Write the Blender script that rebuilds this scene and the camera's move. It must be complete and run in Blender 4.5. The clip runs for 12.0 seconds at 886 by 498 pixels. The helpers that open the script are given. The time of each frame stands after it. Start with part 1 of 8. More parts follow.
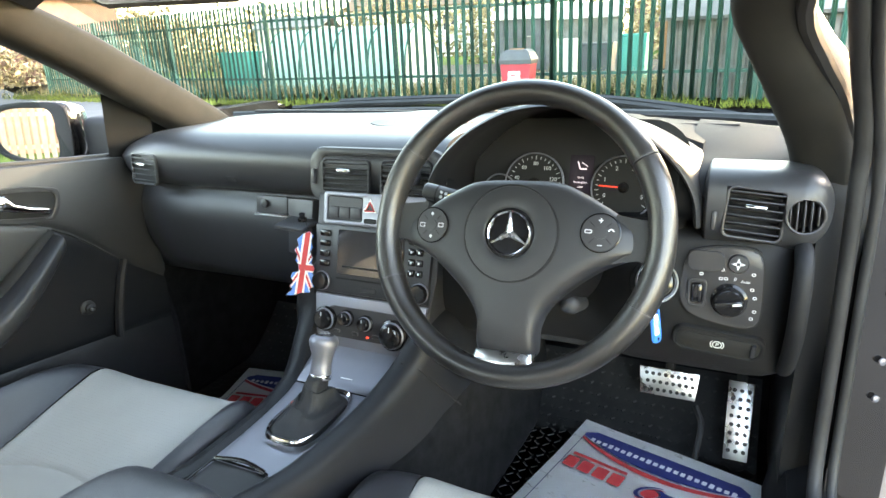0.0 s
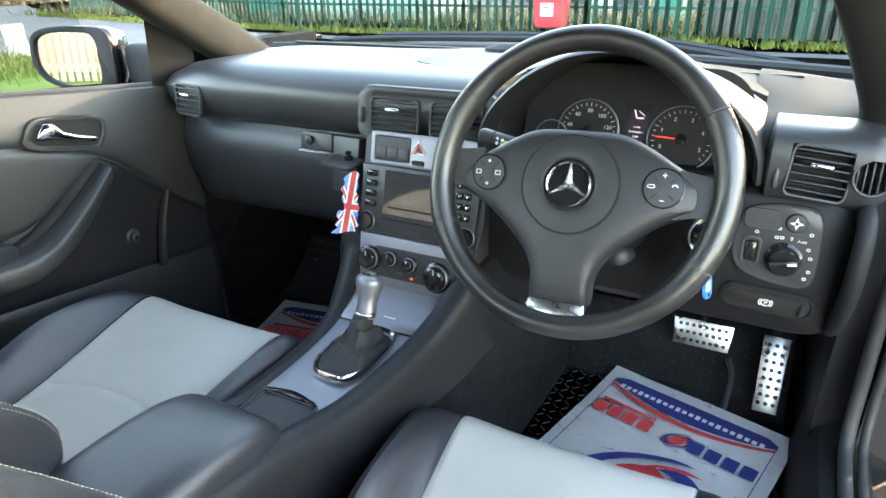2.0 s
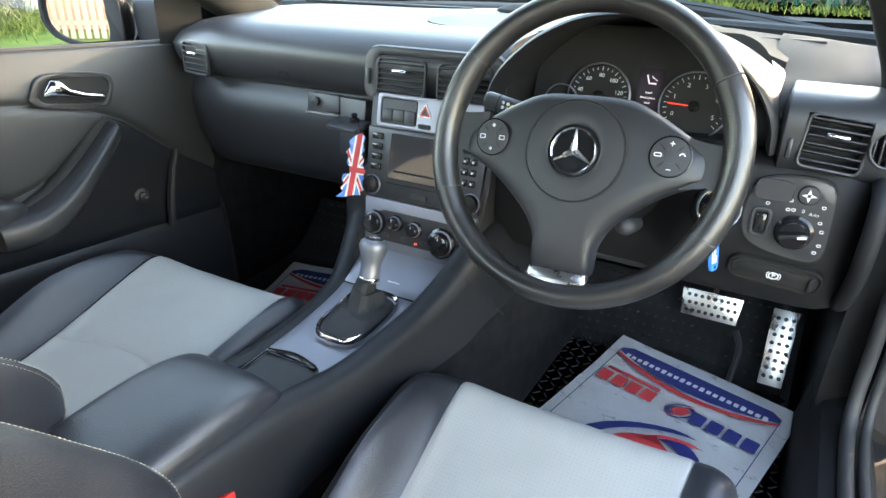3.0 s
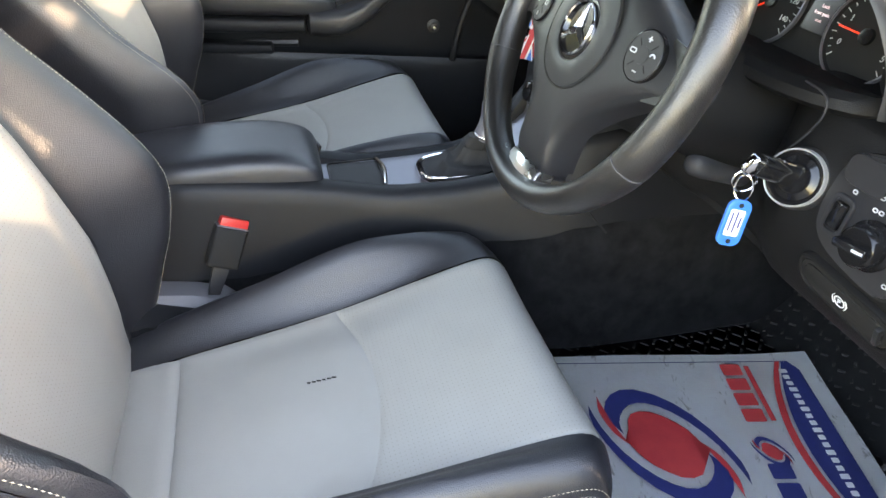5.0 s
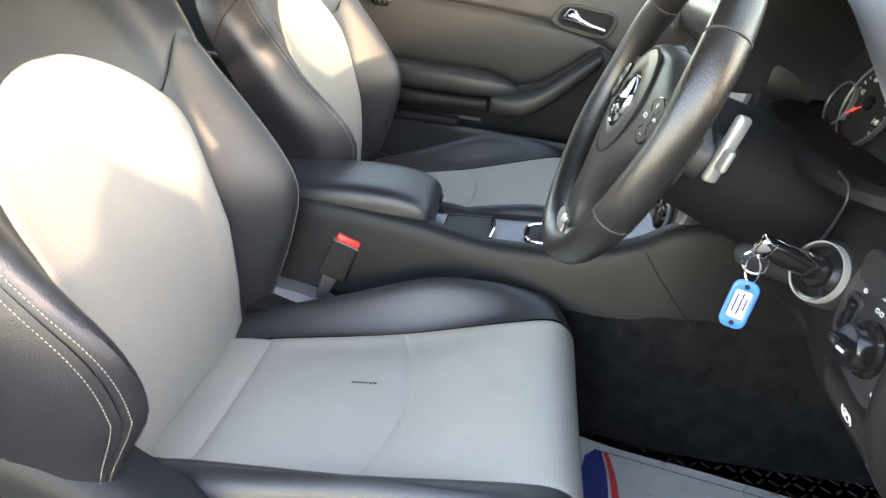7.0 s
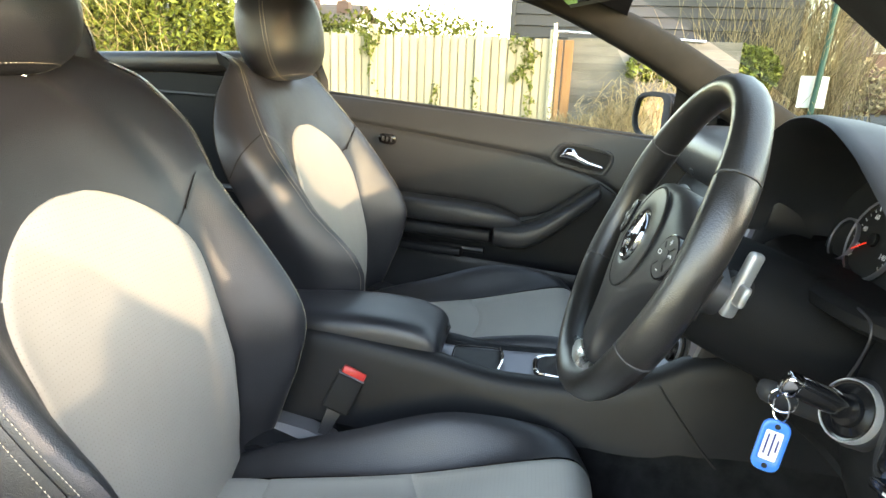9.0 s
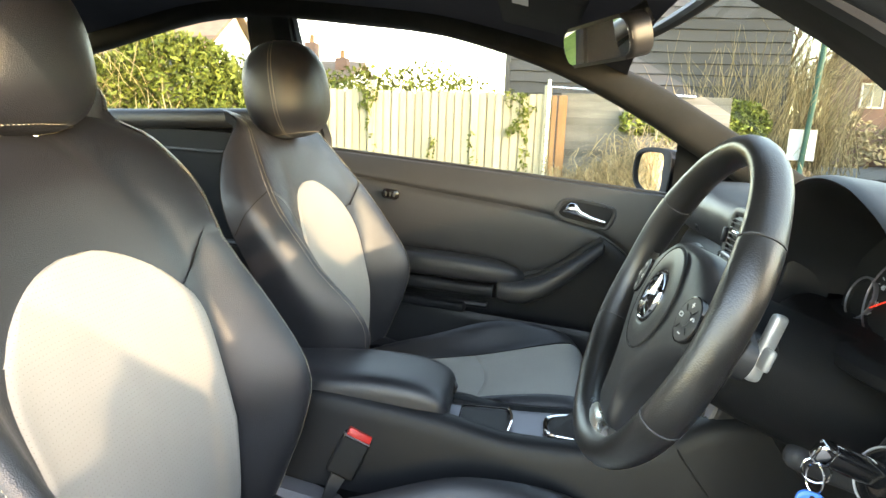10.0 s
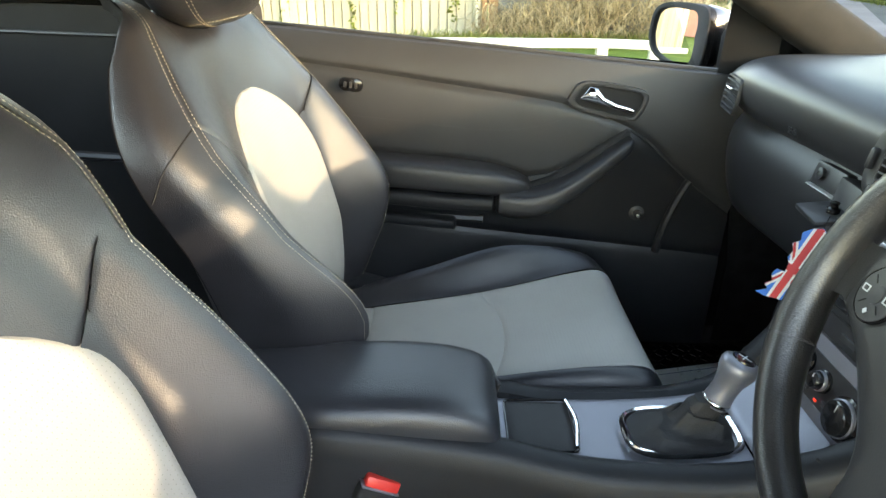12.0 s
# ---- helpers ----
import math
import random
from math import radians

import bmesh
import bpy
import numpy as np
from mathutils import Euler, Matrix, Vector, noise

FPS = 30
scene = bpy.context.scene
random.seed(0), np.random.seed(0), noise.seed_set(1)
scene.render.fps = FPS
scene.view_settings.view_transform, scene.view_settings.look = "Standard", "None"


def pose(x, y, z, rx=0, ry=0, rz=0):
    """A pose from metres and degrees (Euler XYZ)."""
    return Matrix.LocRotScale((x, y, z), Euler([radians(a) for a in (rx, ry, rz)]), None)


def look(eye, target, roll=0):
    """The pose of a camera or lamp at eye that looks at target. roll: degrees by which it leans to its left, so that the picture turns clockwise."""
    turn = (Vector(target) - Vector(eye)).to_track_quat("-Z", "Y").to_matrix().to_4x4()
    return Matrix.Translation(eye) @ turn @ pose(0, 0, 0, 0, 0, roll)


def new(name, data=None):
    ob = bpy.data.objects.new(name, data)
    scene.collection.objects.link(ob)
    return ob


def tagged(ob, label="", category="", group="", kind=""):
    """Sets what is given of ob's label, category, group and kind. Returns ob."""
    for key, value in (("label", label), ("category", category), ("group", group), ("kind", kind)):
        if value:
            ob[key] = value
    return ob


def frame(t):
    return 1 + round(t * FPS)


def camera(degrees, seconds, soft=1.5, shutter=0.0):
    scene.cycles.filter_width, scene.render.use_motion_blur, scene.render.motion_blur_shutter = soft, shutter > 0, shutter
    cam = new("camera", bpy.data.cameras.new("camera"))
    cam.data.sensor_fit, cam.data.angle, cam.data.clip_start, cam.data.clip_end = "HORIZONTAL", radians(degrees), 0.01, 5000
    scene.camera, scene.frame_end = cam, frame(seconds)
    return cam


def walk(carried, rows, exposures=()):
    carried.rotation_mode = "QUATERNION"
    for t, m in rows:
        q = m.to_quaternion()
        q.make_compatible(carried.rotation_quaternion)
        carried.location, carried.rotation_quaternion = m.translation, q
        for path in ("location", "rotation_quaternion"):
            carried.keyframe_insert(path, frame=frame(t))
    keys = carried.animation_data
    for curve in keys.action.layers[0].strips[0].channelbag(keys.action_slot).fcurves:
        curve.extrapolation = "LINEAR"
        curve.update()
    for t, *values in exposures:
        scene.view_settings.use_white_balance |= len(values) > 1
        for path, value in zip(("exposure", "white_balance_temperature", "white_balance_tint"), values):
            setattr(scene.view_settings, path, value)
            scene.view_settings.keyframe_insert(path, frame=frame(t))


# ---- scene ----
cam = camera(70.1, 12.0)
PATH = [
    (0, (0.562, -0.666, 1.021), (-0.274, 1.04, 0.395), -2.7),
    (0.5, (0.521, -0.684, 1.04), (-0.317, 1.004, 0.37), -2.5),
    (1, (0.519, -0.684, 1.04), (-0.336, 0.976, 0.323), -2.1),
    (1.5, (0.519, -0.682, 1.038), (-0.343, 0.952, 0.273), -1.6),
    (2, (0.52, -0.682, 1.036), (-0.34, 0.93, 0.221), -1.1),
    (2.5, (0.52, -0.679, 1.033), (-0.328, 0.914, 0.171), -0.7),
    (2.7, (0.52, -0.677, 1.033), (-0.322, 0.908, 0.151), -0.6),
    (4.3, (0.762, -0.484, 1.031), (-0.604, 0.476, -0.07), 0.4),
    (4.5, (0.807, -0.435, 1.027), (-0.621, 0.394, -0.102), 1.4),
    (5, (0.887, -0.286, 0.983), (-0.679, 0.154, -0.181), 1.3),
    (5.5, (0.963, -0.146, 0.969), (-0.688, -0.026, -0.153), 1.8),
    (6, (0.983, -0.08, 0.954), (-0.702, -0.158, -0.12), 2.2),
    (6.5, (0.993, -0.077, 0.95), (-0.724, -0.264, -0.058), 2.2),
    (7, (0.999, -0.092, 0.957), (-0.768, -0.322, 0.048), 2.2),
    (9, (0.996, -0.113, 0.962), (-0.914, -0.364, 0.425), 2.3),
    (9.5, (0.987, -0.126, 0.964), (-0.946, -0.381, 0.518), 2.4),
    (10, (0.986, -0.134, 0.969), (-0.962, -0.383, 0.589), 2.2),
    (10.5, (0.97, -0.149, 0.975), (-0.974, -0.323, 0.54), 1.4),
    (11, (0.821, -0.241, 0.993), (-1.106, -0.263, 0.456), 0.5),
    (11.5, (0.673, -0.319, 1.016), (-1.214, -0.287, 0.353), 0.1),
    (12, (0.619, -0.301, 1.024), (-1.195, -0.311, 0.182), 0.3),
]
walk(cam, [(t, look(eye, target, roll)) for t, eye, target, roll in PATH], [(0, 5.12, 8800, 18), (1, 5.12, 8150, 11), (2.5, 5.07, 8050, 18), (4.5, 4.6, 8500, 20), (5.5, 4.65, 8800, 26), (7, 4.65, 8900, 23), (9, 4.2, 8600, 16), (12, 4.45, 8600, 16)])

# ---- light ----
SUN_DIR = Vector((0.531, 0.817, 0.225)).normalized()
world = bpy.data.worlds.new("sky_world")
scene.world = world
world.use_nodes = True
wn = world.node_tree.nodes
wl = world.node_tree.links
wn.clear()
sky = wn.new("ShaderNodeTexSky")
sky.sky_type = "NISHITA"
sky.sun_disc = False
sky.sun_elevation = math.asin(SUN_DIR.z)
sky.sun_rotation = math.atan2(SUN_DIR.x, SUN_DIR.y)
sky.air_density, sky.dust_density = 1.0, 0.4
bg = wn.new("ShaderNodeBackground")
bg.inputs["Strength"].default_value = 0.15
wout = wn.new("ShaderNodeOutputWorld")
wl.new(sky.outputs[0], bg.inputs[0])
wl.new(bg.outputs[0], wout.inputs[0])
sun = new("sun", bpy.data.lights.new("sun", "SUN"))
sun.data.energy, sun.data.angle, sun.data.color = 0.295, radians(0.8), (1.0, 0.86, 0.64)
sun.matrix_world = look(SUN_DIR * 30, (0, 0, 0))

# ---- materials ----


def node_mat(name):
    m = bpy.data.materials.new(name)
    m.use_nodes = True
    nt = m.node_tree
    return m, nt, nt.nodes["Principled BSDF"]


def add(nt, kind, **props):
    n = nt.nodes.new(kind)
    for k, v in props.items():
        n.inputs[k].default_value = v
    return n


def coords(nt, scale=(1, 1, 1)):
    tc = nt.nodes.new("ShaderNodeTexCoord")
    mp = nt.nodes.new("ShaderNodeMapping")
    mp.inputs["Scale"].default_value = scale
    nt.links.new(tc.outputs["Object"], mp.inputs["Vector"])
    return mp.outputs["Vector"]


def surface(name, dark, light, rough=0.5, metal=0.0, scale=8.0, fine=300.0, bump=0.1, bump_dist=0.0005,
            rough_var=0.08, cells=False, spec=0.5, per_object=0.0, stretch=(1, 1, 1), coat=0.0, per_island=0.0, pebble=False):
    """Two scales of variation: broad mottling of colour and gloss, fine relief."""
    m, nt, b = node_mat(name)
    v = coords(nt, stretch)
    broad = add(nt, "ShaderNodeTexNoise", Scale=scale, Detail=5.0, Roughness=0.6)
    nt.links.new(v, broad.inputs["Vector"])
    ramp = nt.nodes.new("ShaderNodeValToRGB")
    ramp.color_ramp.elements[0].position, ramp.color_ramp.elements[1].position = 0.3, 0.7
    ramp.color_ramp.elements[0].color, ramp.color_ramp.elements[1].color = (*dark, 1), (*light, 1)
    nt.links.new(broad.outputs["Fac"], ramp.inputs["Fac"])
    colour = ramp.outputs["Color"]
    if per_object or per_island:
        info = nt.nodes.new("ShaderNodeObjectInfo" if per_object else "ShaderNodeNewGeometry")
        vary = per_object or per_island
        hsv = nt.nodes.new("ShaderNodeHueSaturation")
        mr = nt.nodes.new("ShaderNodeMapRange")
        mr.inputs["To Min"].default_value, mr.inputs["To Max"].default_value = 1 - vary, 1 + vary
        nt.links.new(info.outputs["Random" if per_object else "Random Per Island"], mr.inputs["Value"])
        nt.links.new(mr.outputs[0], hsv.inputs["Value"])
        nt.links.new(colour, hsv.inputs["Color"])
        colour = hsv.outputs["Color"]
    nt.links.new(colour, b.inputs["Base Color"])
    if cells:
        grain = add(nt, "ShaderNodeTexVoronoi", Scale=fine)
        grain.feature = "F1"
        out = grain.outputs["Distance"]
    else:
        grain = add(nt, "ShaderNodeTexNoise", Scale=fine, Detail=3.0)
        out = grain.outputs["Fac"]
    nt.links.new(v, grain.inputs["Vector"])
    bp = add(nt, "ShaderNodeBump", Strength=bump, Distance=bump_dist)
    bp.invert = pebble
    nt.links.new(out, bp.inputs["Height"])
    nt.links.new(bp.outputs[0], b.inputs["Normal"])
    mr2 = nt.nodes.new("ShaderNodeMapRange")
    mr2.inputs["To Min"].default_value, mr2.inputs["To Max"].default_value = max(0.02, rough - rough_var), min(1, rough + rough_var)
    nt.links.new(broad.outputs["Fac"], mr2.inputs["Value"])
    nt.links.new(mr2.outputs[0], b.inputs["Roughness"])
    b.inputs["Metallic"].default_value = metal
    b.inputs["Specular IOR Level"].default_value = spec
    b.inputs["Coat Weight"].default_value = coat
    return m


def perforated(name, dark, light, axes, pitch=0.0055):
    """Light leather with rows of small holes; axes: which two object axes carry the rows."""
    m = surface(name, dark, light, rough=0.48, scale=6, fine=800, bump=0.25, bump_dist=0.0005, cells=True)
    nt, b = m.node_tree, m.node_tree.nodes["Principled BSDF"]
    src = b.inputs["Base Color"].links[0].from_socket
    tc = nt.nodes.new("ShaderNodeTexCoord")
    sep = nt.nodes.new("ShaderNodeSeparateXYZ")
    nt.links.new(tc.outputs["Object"], sep.inputs[0])

    def fold(sock, off):
        a = nt.nodes.new("ShaderNodeMath")
        a.operation = "MULTIPLY_ADD"
        a.inputs[1].default_value, a.inputs[2].default_value = 1 / pitch, off
        nt.links.new(sock, a.inputs[0])
        f = nt.nodes.new("ShaderNodeMath")
        f.operation = "PINGPONG"
        f.inputs[1].default_value = 0.5
        nt.links.new(a.outputs[0], f.inputs[0])
        p = nt.nodes.new("ShaderNodeMath")
        p.operation = "POWER"
        p.inputs[1].default_value = 2
        nt.links.new(f.outputs[0], p.inputs[0])
        return p.outputs[0]

    s = nt.nodes.new("ShaderNodeMath")
    s.operation = "ADD"
    nt.links.new(fold(sep.outputs[axes[0]], 0.0), s.inputs[0])
    nt.links.new(fold(sep.outputs[axes[1]], 0.25), s.inputs[1])
    less = nt.nodes.new("ShaderNodeMath")
    less.operation = "LESS_THAN"
    less.inputs[1].default_value = 0.010
    nt.links.new(s.outputs[0], less.inputs[0])
    mx = nt.nodes.new("ShaderNodeMix")
    mx.data_type = "RGBA"
    mx.inputs["B"].default_value = (0.235, 0.228, 0.208, 1)
    nt.links.new(less.outputs[0], mx.inputs["Factor"])
    nt.links.new(src, mx.inputs["A"])
    nt.links.new(mx.outputs["Result"], b.inputs["Base Color"])
    return m


LEATHER = surface("black_leather", (0.0135, 0.0142, 0.0178), (0.0245, 0.0255, 0.0308), rough=0.36, scale=5, fine=720, bump=0.36, bump_dist=0.0008, spec=0.75, cells=True, rough_var=0.1, pebble=True)
LEATHER_LIGHT = surface("stone_leather", (0.32, 0.31, 0.283), (0.37, 0.36, 0.33), rough=0.5, scale=4, fine=850, bump=0.3, bump_dist=0.0006, cells=True, pebble=True)
PERF_SEAT = perforated("perforated_seat_leather", (0.325, 0.315, 0.287), (0.37, 0.36, 0.33), (0, 1))
PERF_BACK = perforated("perforated_back_leather", (0.325, 0.315, 0.287), (0.37, 0.36, 0.33), (0, 2))
DASH = surface("dash_vinyl", (0.016, 0.0165, 0.018), (0.025, 0.0255, 0.028), rough=0.42, scale=3, fine=900, bump=0.17, bump_dist=0.0006, cells=True, pebble=True, spec=0.55)
# Base colour raised above DASH to carry the sun on the upper door.
DOOR_VINYL_SUNLIT = surface("sunlit_door_vinyl", (0.024, 0.0245, 0.0255), (0.036, 0.0365, 0.038), rough=0.46, scale=3, fine=900, bump=0.22, bump_dist=0.0006, cells=True, pebble=True, spec=0.55)
DASH_LOW = surface("lower_vinyl", (0.0085, 0.0092, 0.0112), (0.0155, 0.0165, 0.0195), rough=0.46, scale=3, fine=900, bump=0.28, bump_dist=0.0006, cells=True, pebble=True, spec=0.3)
# Same vinyl as DASH, colour darkened and dulled to hold down sun glare.
DASH_DIMMED = surface("dash_vinyl_sun_dimmed", (0.007, 0.0072, 0.008), (0.012, 0.0124, 0.0138), rough=0.72, scale=3, fine=900, bump=0.3, bump_dist=0.0006, cells=True, pebble=True, spec=0.16)
DASH_DARK = surface("knee_panel_vinyl", (0.007, 0.0072, 0.008), (0.013, 0.0135, 0.015), rough=0.6, scale=3, fine=900, bump=0.35, bump_dist=0.0006, cells=True, pebble=True, spec=0.25)
RIM_LEATHER = surface("rim_leather", (0.011, 0.0105, 0.0105), (0.022, 0.021, 0.0205), rough=0.32, scale=14, fine=650, bump=0.3, bump_dist=0.0006, cells=True, rough_var=0.12, pebble=True, spec=0.85)
DASH_TOP = surface("dash_top_vinyl", (0.030, 0.032, 0.037), (0.045, 0.047, 0.053), rough=0.55, scale=3, fine=700, bump=0.35, bump_dist=0.0007, cells=True)
PLASTIC = surface("dark_plastic", (0.020, 0.020, 0.022), (0.031, 0.031, 0.034), rough=0.42, scale=7, fine=900, bump=0.2, bump_dist=0.0004)
GLOSSY = surface("gloss_black", (0.008, 0.008, 0.009), (0.012, 0.012, 0.013), rough=0.14, scale=9, fine=200, bump=0.02, rough_var=0.05)
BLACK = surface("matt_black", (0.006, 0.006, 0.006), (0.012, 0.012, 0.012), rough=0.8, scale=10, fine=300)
CARPET = surface("carpet", (0.009, 0.009, 0.0096), (0.025, 0.025, 0.0268), rough=0.95, scale=30, fine=1400, bump=0.9, bump_dist=0.003, spec=0.15)
MAT = surface("mat_rubber", (0.018, 0.018, 0.019), (0.042, 0.042, 0.043), rough=0.58, scale=14, fine=400, bump=0.3)
RUBBER = surface("rubber", (0.012, 0.012, 0.013), (0.03, 0.03, 0.031), rough=0.62, scale=12, fine=500, bump=0.2)
SILVER = surface("silver_trim", (0.22, 0.22, 0.25), (0.27, 0.27, 0.305), rough=0.42, metal=0.65, scale=4, fine=900, bump=0.04, bump_dist=0.0002)
ALU = surface("brushed_metal", (0.55, 0.54, 0.52), (0.66, 0.65, 0.63), rough=0.28, metal=1.0, scale=20, fine=600, bump=0.06)
WHITE_METAL = surface("satin_aluminium", (0.62, 0.62, 0.61), (0.72, 0.72, 0.71), rough=0.42, metal=0.6, scale=20, fine=600, bump=0.05)
CHROME = surface("chrome", (0.75, 0.76, 0.78), (0.85, 0.85, 0.86), rough=0.08, metal=1.0, scale=10, fine=200, bump=0.01, rough_var=0.04)
STITCH = surface("thread", (0.42, 0.37, 0.28), (0.56, 0.50, 0.40), rough=0.8, scale=50, fine=900)
STITCH_DARK = surface("dark_thread", (0.05, 0.05, 0.052), (0.085, 0.085, 0.088), rough=0.8, scale=50, fine=900)
SUEDE = surface("gaiter_leather", (0.012, 0.012, 0.013), (0.024, 0.024, 0.025), rough=0.7, scale=25, fine=500, bump=0.5, cells=True)
LINING = surface("headlining", (0.030, 0.030, 0.032), (0.045, 0.044, 0.046), rough=0.9, scale=10, fine=900, bump=0.4, spec=0.2)
PILLAR = surface("pillar_cloth", (0.013, 0.0125, 0.0115), (0.023, 0.022, 0.020), rough=0.85, scale=14, fine=1200, bump=0.6, spec=0.25)
RED = surface("red_plastic", (0.60, 0.03, 0.025), (0.72, 0.045, 0.035), rough=0.35, scale=20, fine=400)
BLUE = surface("blue_plastic", (0.01, 0.16, 0.62), (0.015, 0.22, 0.74), rough=0.3, scale=20, fine=400)
WHITE = surface("white_print", (0.74, 0.74, 0.73), (0.82, 0.82, 0.81), rough=0.6, scale=30, fine=400)
PAPER = surface("floor_paper", (0.82, 0.815, 0.80), (0.94, 0.94, 0.93), rough=0.65, scale=9, fine=120, bump=0.3, bump_dist=0.002)


def smudge(m, colour, scale, low, high, stretch, patch):
    """Streaky dirt laid over a material's colour, gathered in patches."""
    nt = m.node_tree
    b = [n for n in nt.nodes if n.type == "BSDF_PRINCIPLED"][0]
    old = b.inputs["Base Color"].links[0].from_socket
    v = coords(nt, stretch)
    streak = add(nt, "ShaderNodeTexNoise", Scale=scale, Detail=4.0, Distortion=1.5)
    area = add(nt, "ShaderNodeTexNoise", Scale=patch, Detail=2.0)
    nt.links.new(v, streak.inputs["Vector"])
    nt.links.new(v, area.inputs["Vector"])
    mul = nt.nodes.new("ShaderNodeMath")
    mul.operation = "MULTIPLY"
    nt.links.new(streak.outputs["Fac"], mul.inputs[0])
    nt.links.new(area.outputs["Fac"], mul.inputs[1])
    mr = nt.nodes.new("ShaderNodeMapRange")
    for key, val in (("From Min", low), ("From Max", high), ("To Min", 0.0), ("To Max", 0.75)):
        mr.inputs[key].default_value = val
    nt.links.new(mul.outputs[0], mr.inputs["Value"])
    mix = nt.nodes.new("ShaderNodeMixRGB")
    mix.inputs["Color2"].default_value = (*colour, 1)
    nt.links.new(mr.outputs[0], mix.inputs["Fac"])
    nt.links.new(old, mix.inputs["Color1"])
    nt.links.new(mix.outputs[0], b.inputs["Base Color"])


smudge(PAPER, (0.30, 0.26, 0.21), 38, 0.335, 0.44, (1.0, 2.4, 1.0), 13)
NAVY = surface("navy_ink", (0.016, 0.025, 0.13), (0.025, 0.038, 0.18), rough=0.6, scale=30, fine=300)
REDINK = surface("red_ink", (0.56, 0.04, 0.05), (0.66, 0.06, 0.06), rough=0.6, scale=30, fine=300)
LEGEND = surface("legend_print", (0.55, 0.55, 0.56), (0.65, 0.65, 0.66), rough=0.6, scale=50, fine=300)
BODY = surface("car_paint", (0.010, 0.009, 0.009), (0.015, 0.014, 0.014), rough=0.12, scale=3, fine=300, bump=0.01, coat=0.6, rough_var=0.04)
YELLOW = surface("warning_yellow", (0.8, 0.5, 0.02), (0.9, 0.6, 0.03), rough=0.5)


def plain(name, colour, rough=0.4, emit=0.0, metal=0.0):
    m, nt, b = node_mat(name)
    b.inputs["Base Color"].default_value = (*colour, 1)
    b.inputs["Roughness"].default_value = rough
    b.inputs["Metallic"].default_value = metal
    if emit:
        b.inputs["Emission Color"].default_value = (*colour, 1)
        b.inputs["Emission Strength"].default_value = emit
    return m


LED_RED = plain("lit_red", (1.0, 0.06, 0.03), emit=0.05)
LCD_TEXT = plain("lit_display", (0.85, 0.70, 0.78), emit=0.025)
LCD = plain("display_glass", (0.03, 0.022, 0.03), rough=0.15)
MIRROR = plain("mirror_silver", (0.9, 0.9, 0.9), rough=0.01, metal=1.0)
SCREEN = plain("screen_glass", (0.02, 0.022, 0.025), rough=0.04)
SCREEN.node_tree.nodes["Principled BSDF"].inputs["Specular IOR Level"].default_value = 1.0


def glass(name, tint=(0.94, 0.97, 0.95)):
    """Thin pane: mostly clear, a little gloss that grows at flat angles."""
    m, nt, b = node_mat(name)
    nt.nodes.remove(b)
    out = nt.nodes["Material Output"]
    clear = add(nt, "ShaderNodeBsdfTransparent", Color=(*tint, 1))
    gloss = add(nt, "ShaderNodeBsdfGlossy", Roughness=0.02)
    lw = add(nt, "ShaderNodeLayerWeight", Blend=0.5)
    pw = nt.nodes.new("ShaderNodeMath")
    pw.operation = "POWER"
    pw.inputs[1].default_value = 4.0
    nt.links.new(lw.outputs["Facing"], pw.inputs[0])
    fr = nt.nodes.new("ShaderNodeMath")
    fr.operation = "MULTIPLY_ADD"
    fr.inputs[1].default_value, fr.inputs[2].default_value = 0.30, 0.03
    nt.links.new(pw.outputs[0], fr.inputs[0])
    mx = nt.nodes.new("ShaderNodeMixShader")
    nt.links.new(fr.outputs[0], mx.inputs[0])
    nt.links.new(clear.outputs[0], mx.inputs[1])
    nt.links.new(gloss.outputs[0], mx.inputs[2])
    nt.links.new(mx.outputs[0], out.inputs["Surface"])
    return m


GLASS = glass("clear_glass")
# Green tints set deeper than real glass, to dim the bright view outside.
GLASS_SCREEN = glass("green_view_dimming_windscreen_glass", (0.58, 0.64, 0.61))
GLASS_SIDE = glass("green_view_dimming_side_glass", (0.68, 0.72, 0.69))
# Tint added to the open door's pane so it shades the driver's seat.
GLASS_DOOR_SHADE = glass("shade_casting_door_glass", (0.53, 0.53, 0.53))

# ---- mesh helpers ----


def mesh_object(name, bm, material, parent=None, smooth=True, angle=40):
    bmesh.ops.recalc_face_normals(bm, faces=bm.faces[:])
    me = bpy.data.meshes.new(name)
    bm.to_mesh(me)
    bm.free()
    for mm in (material if isinstance(material, (list, tuple)) else [material]):
        me.materials.append(mm)
    if smooth:
        for p in me.polygons:
            p.use_smooth = True
        me.set_sharp_from_angle(angle=radians(angle))
    ob = new(name, me)
    ob.parent = parent
    return ob


def part(name, bm, material, parent, label="", smooth=True, angle=40):
    ob = mesh_object(name, bm, material, parent, smooth, angle)
    return tagged(ob, label) if label else ob


def thing(name, label, category, group="", m=None):
    ob = new(name)
    ob.empty_display_size = 0.05
    if m is not None:
        ob.matrix_basis = m
    return tagged(ob, label, category, group)


def solo(name, bm, material, label, category, group="", kind="", smooth=True, angle=40):
    return tagged(mesh_object(name, bm, material, None, smooth, angle), label, category, group, kind)


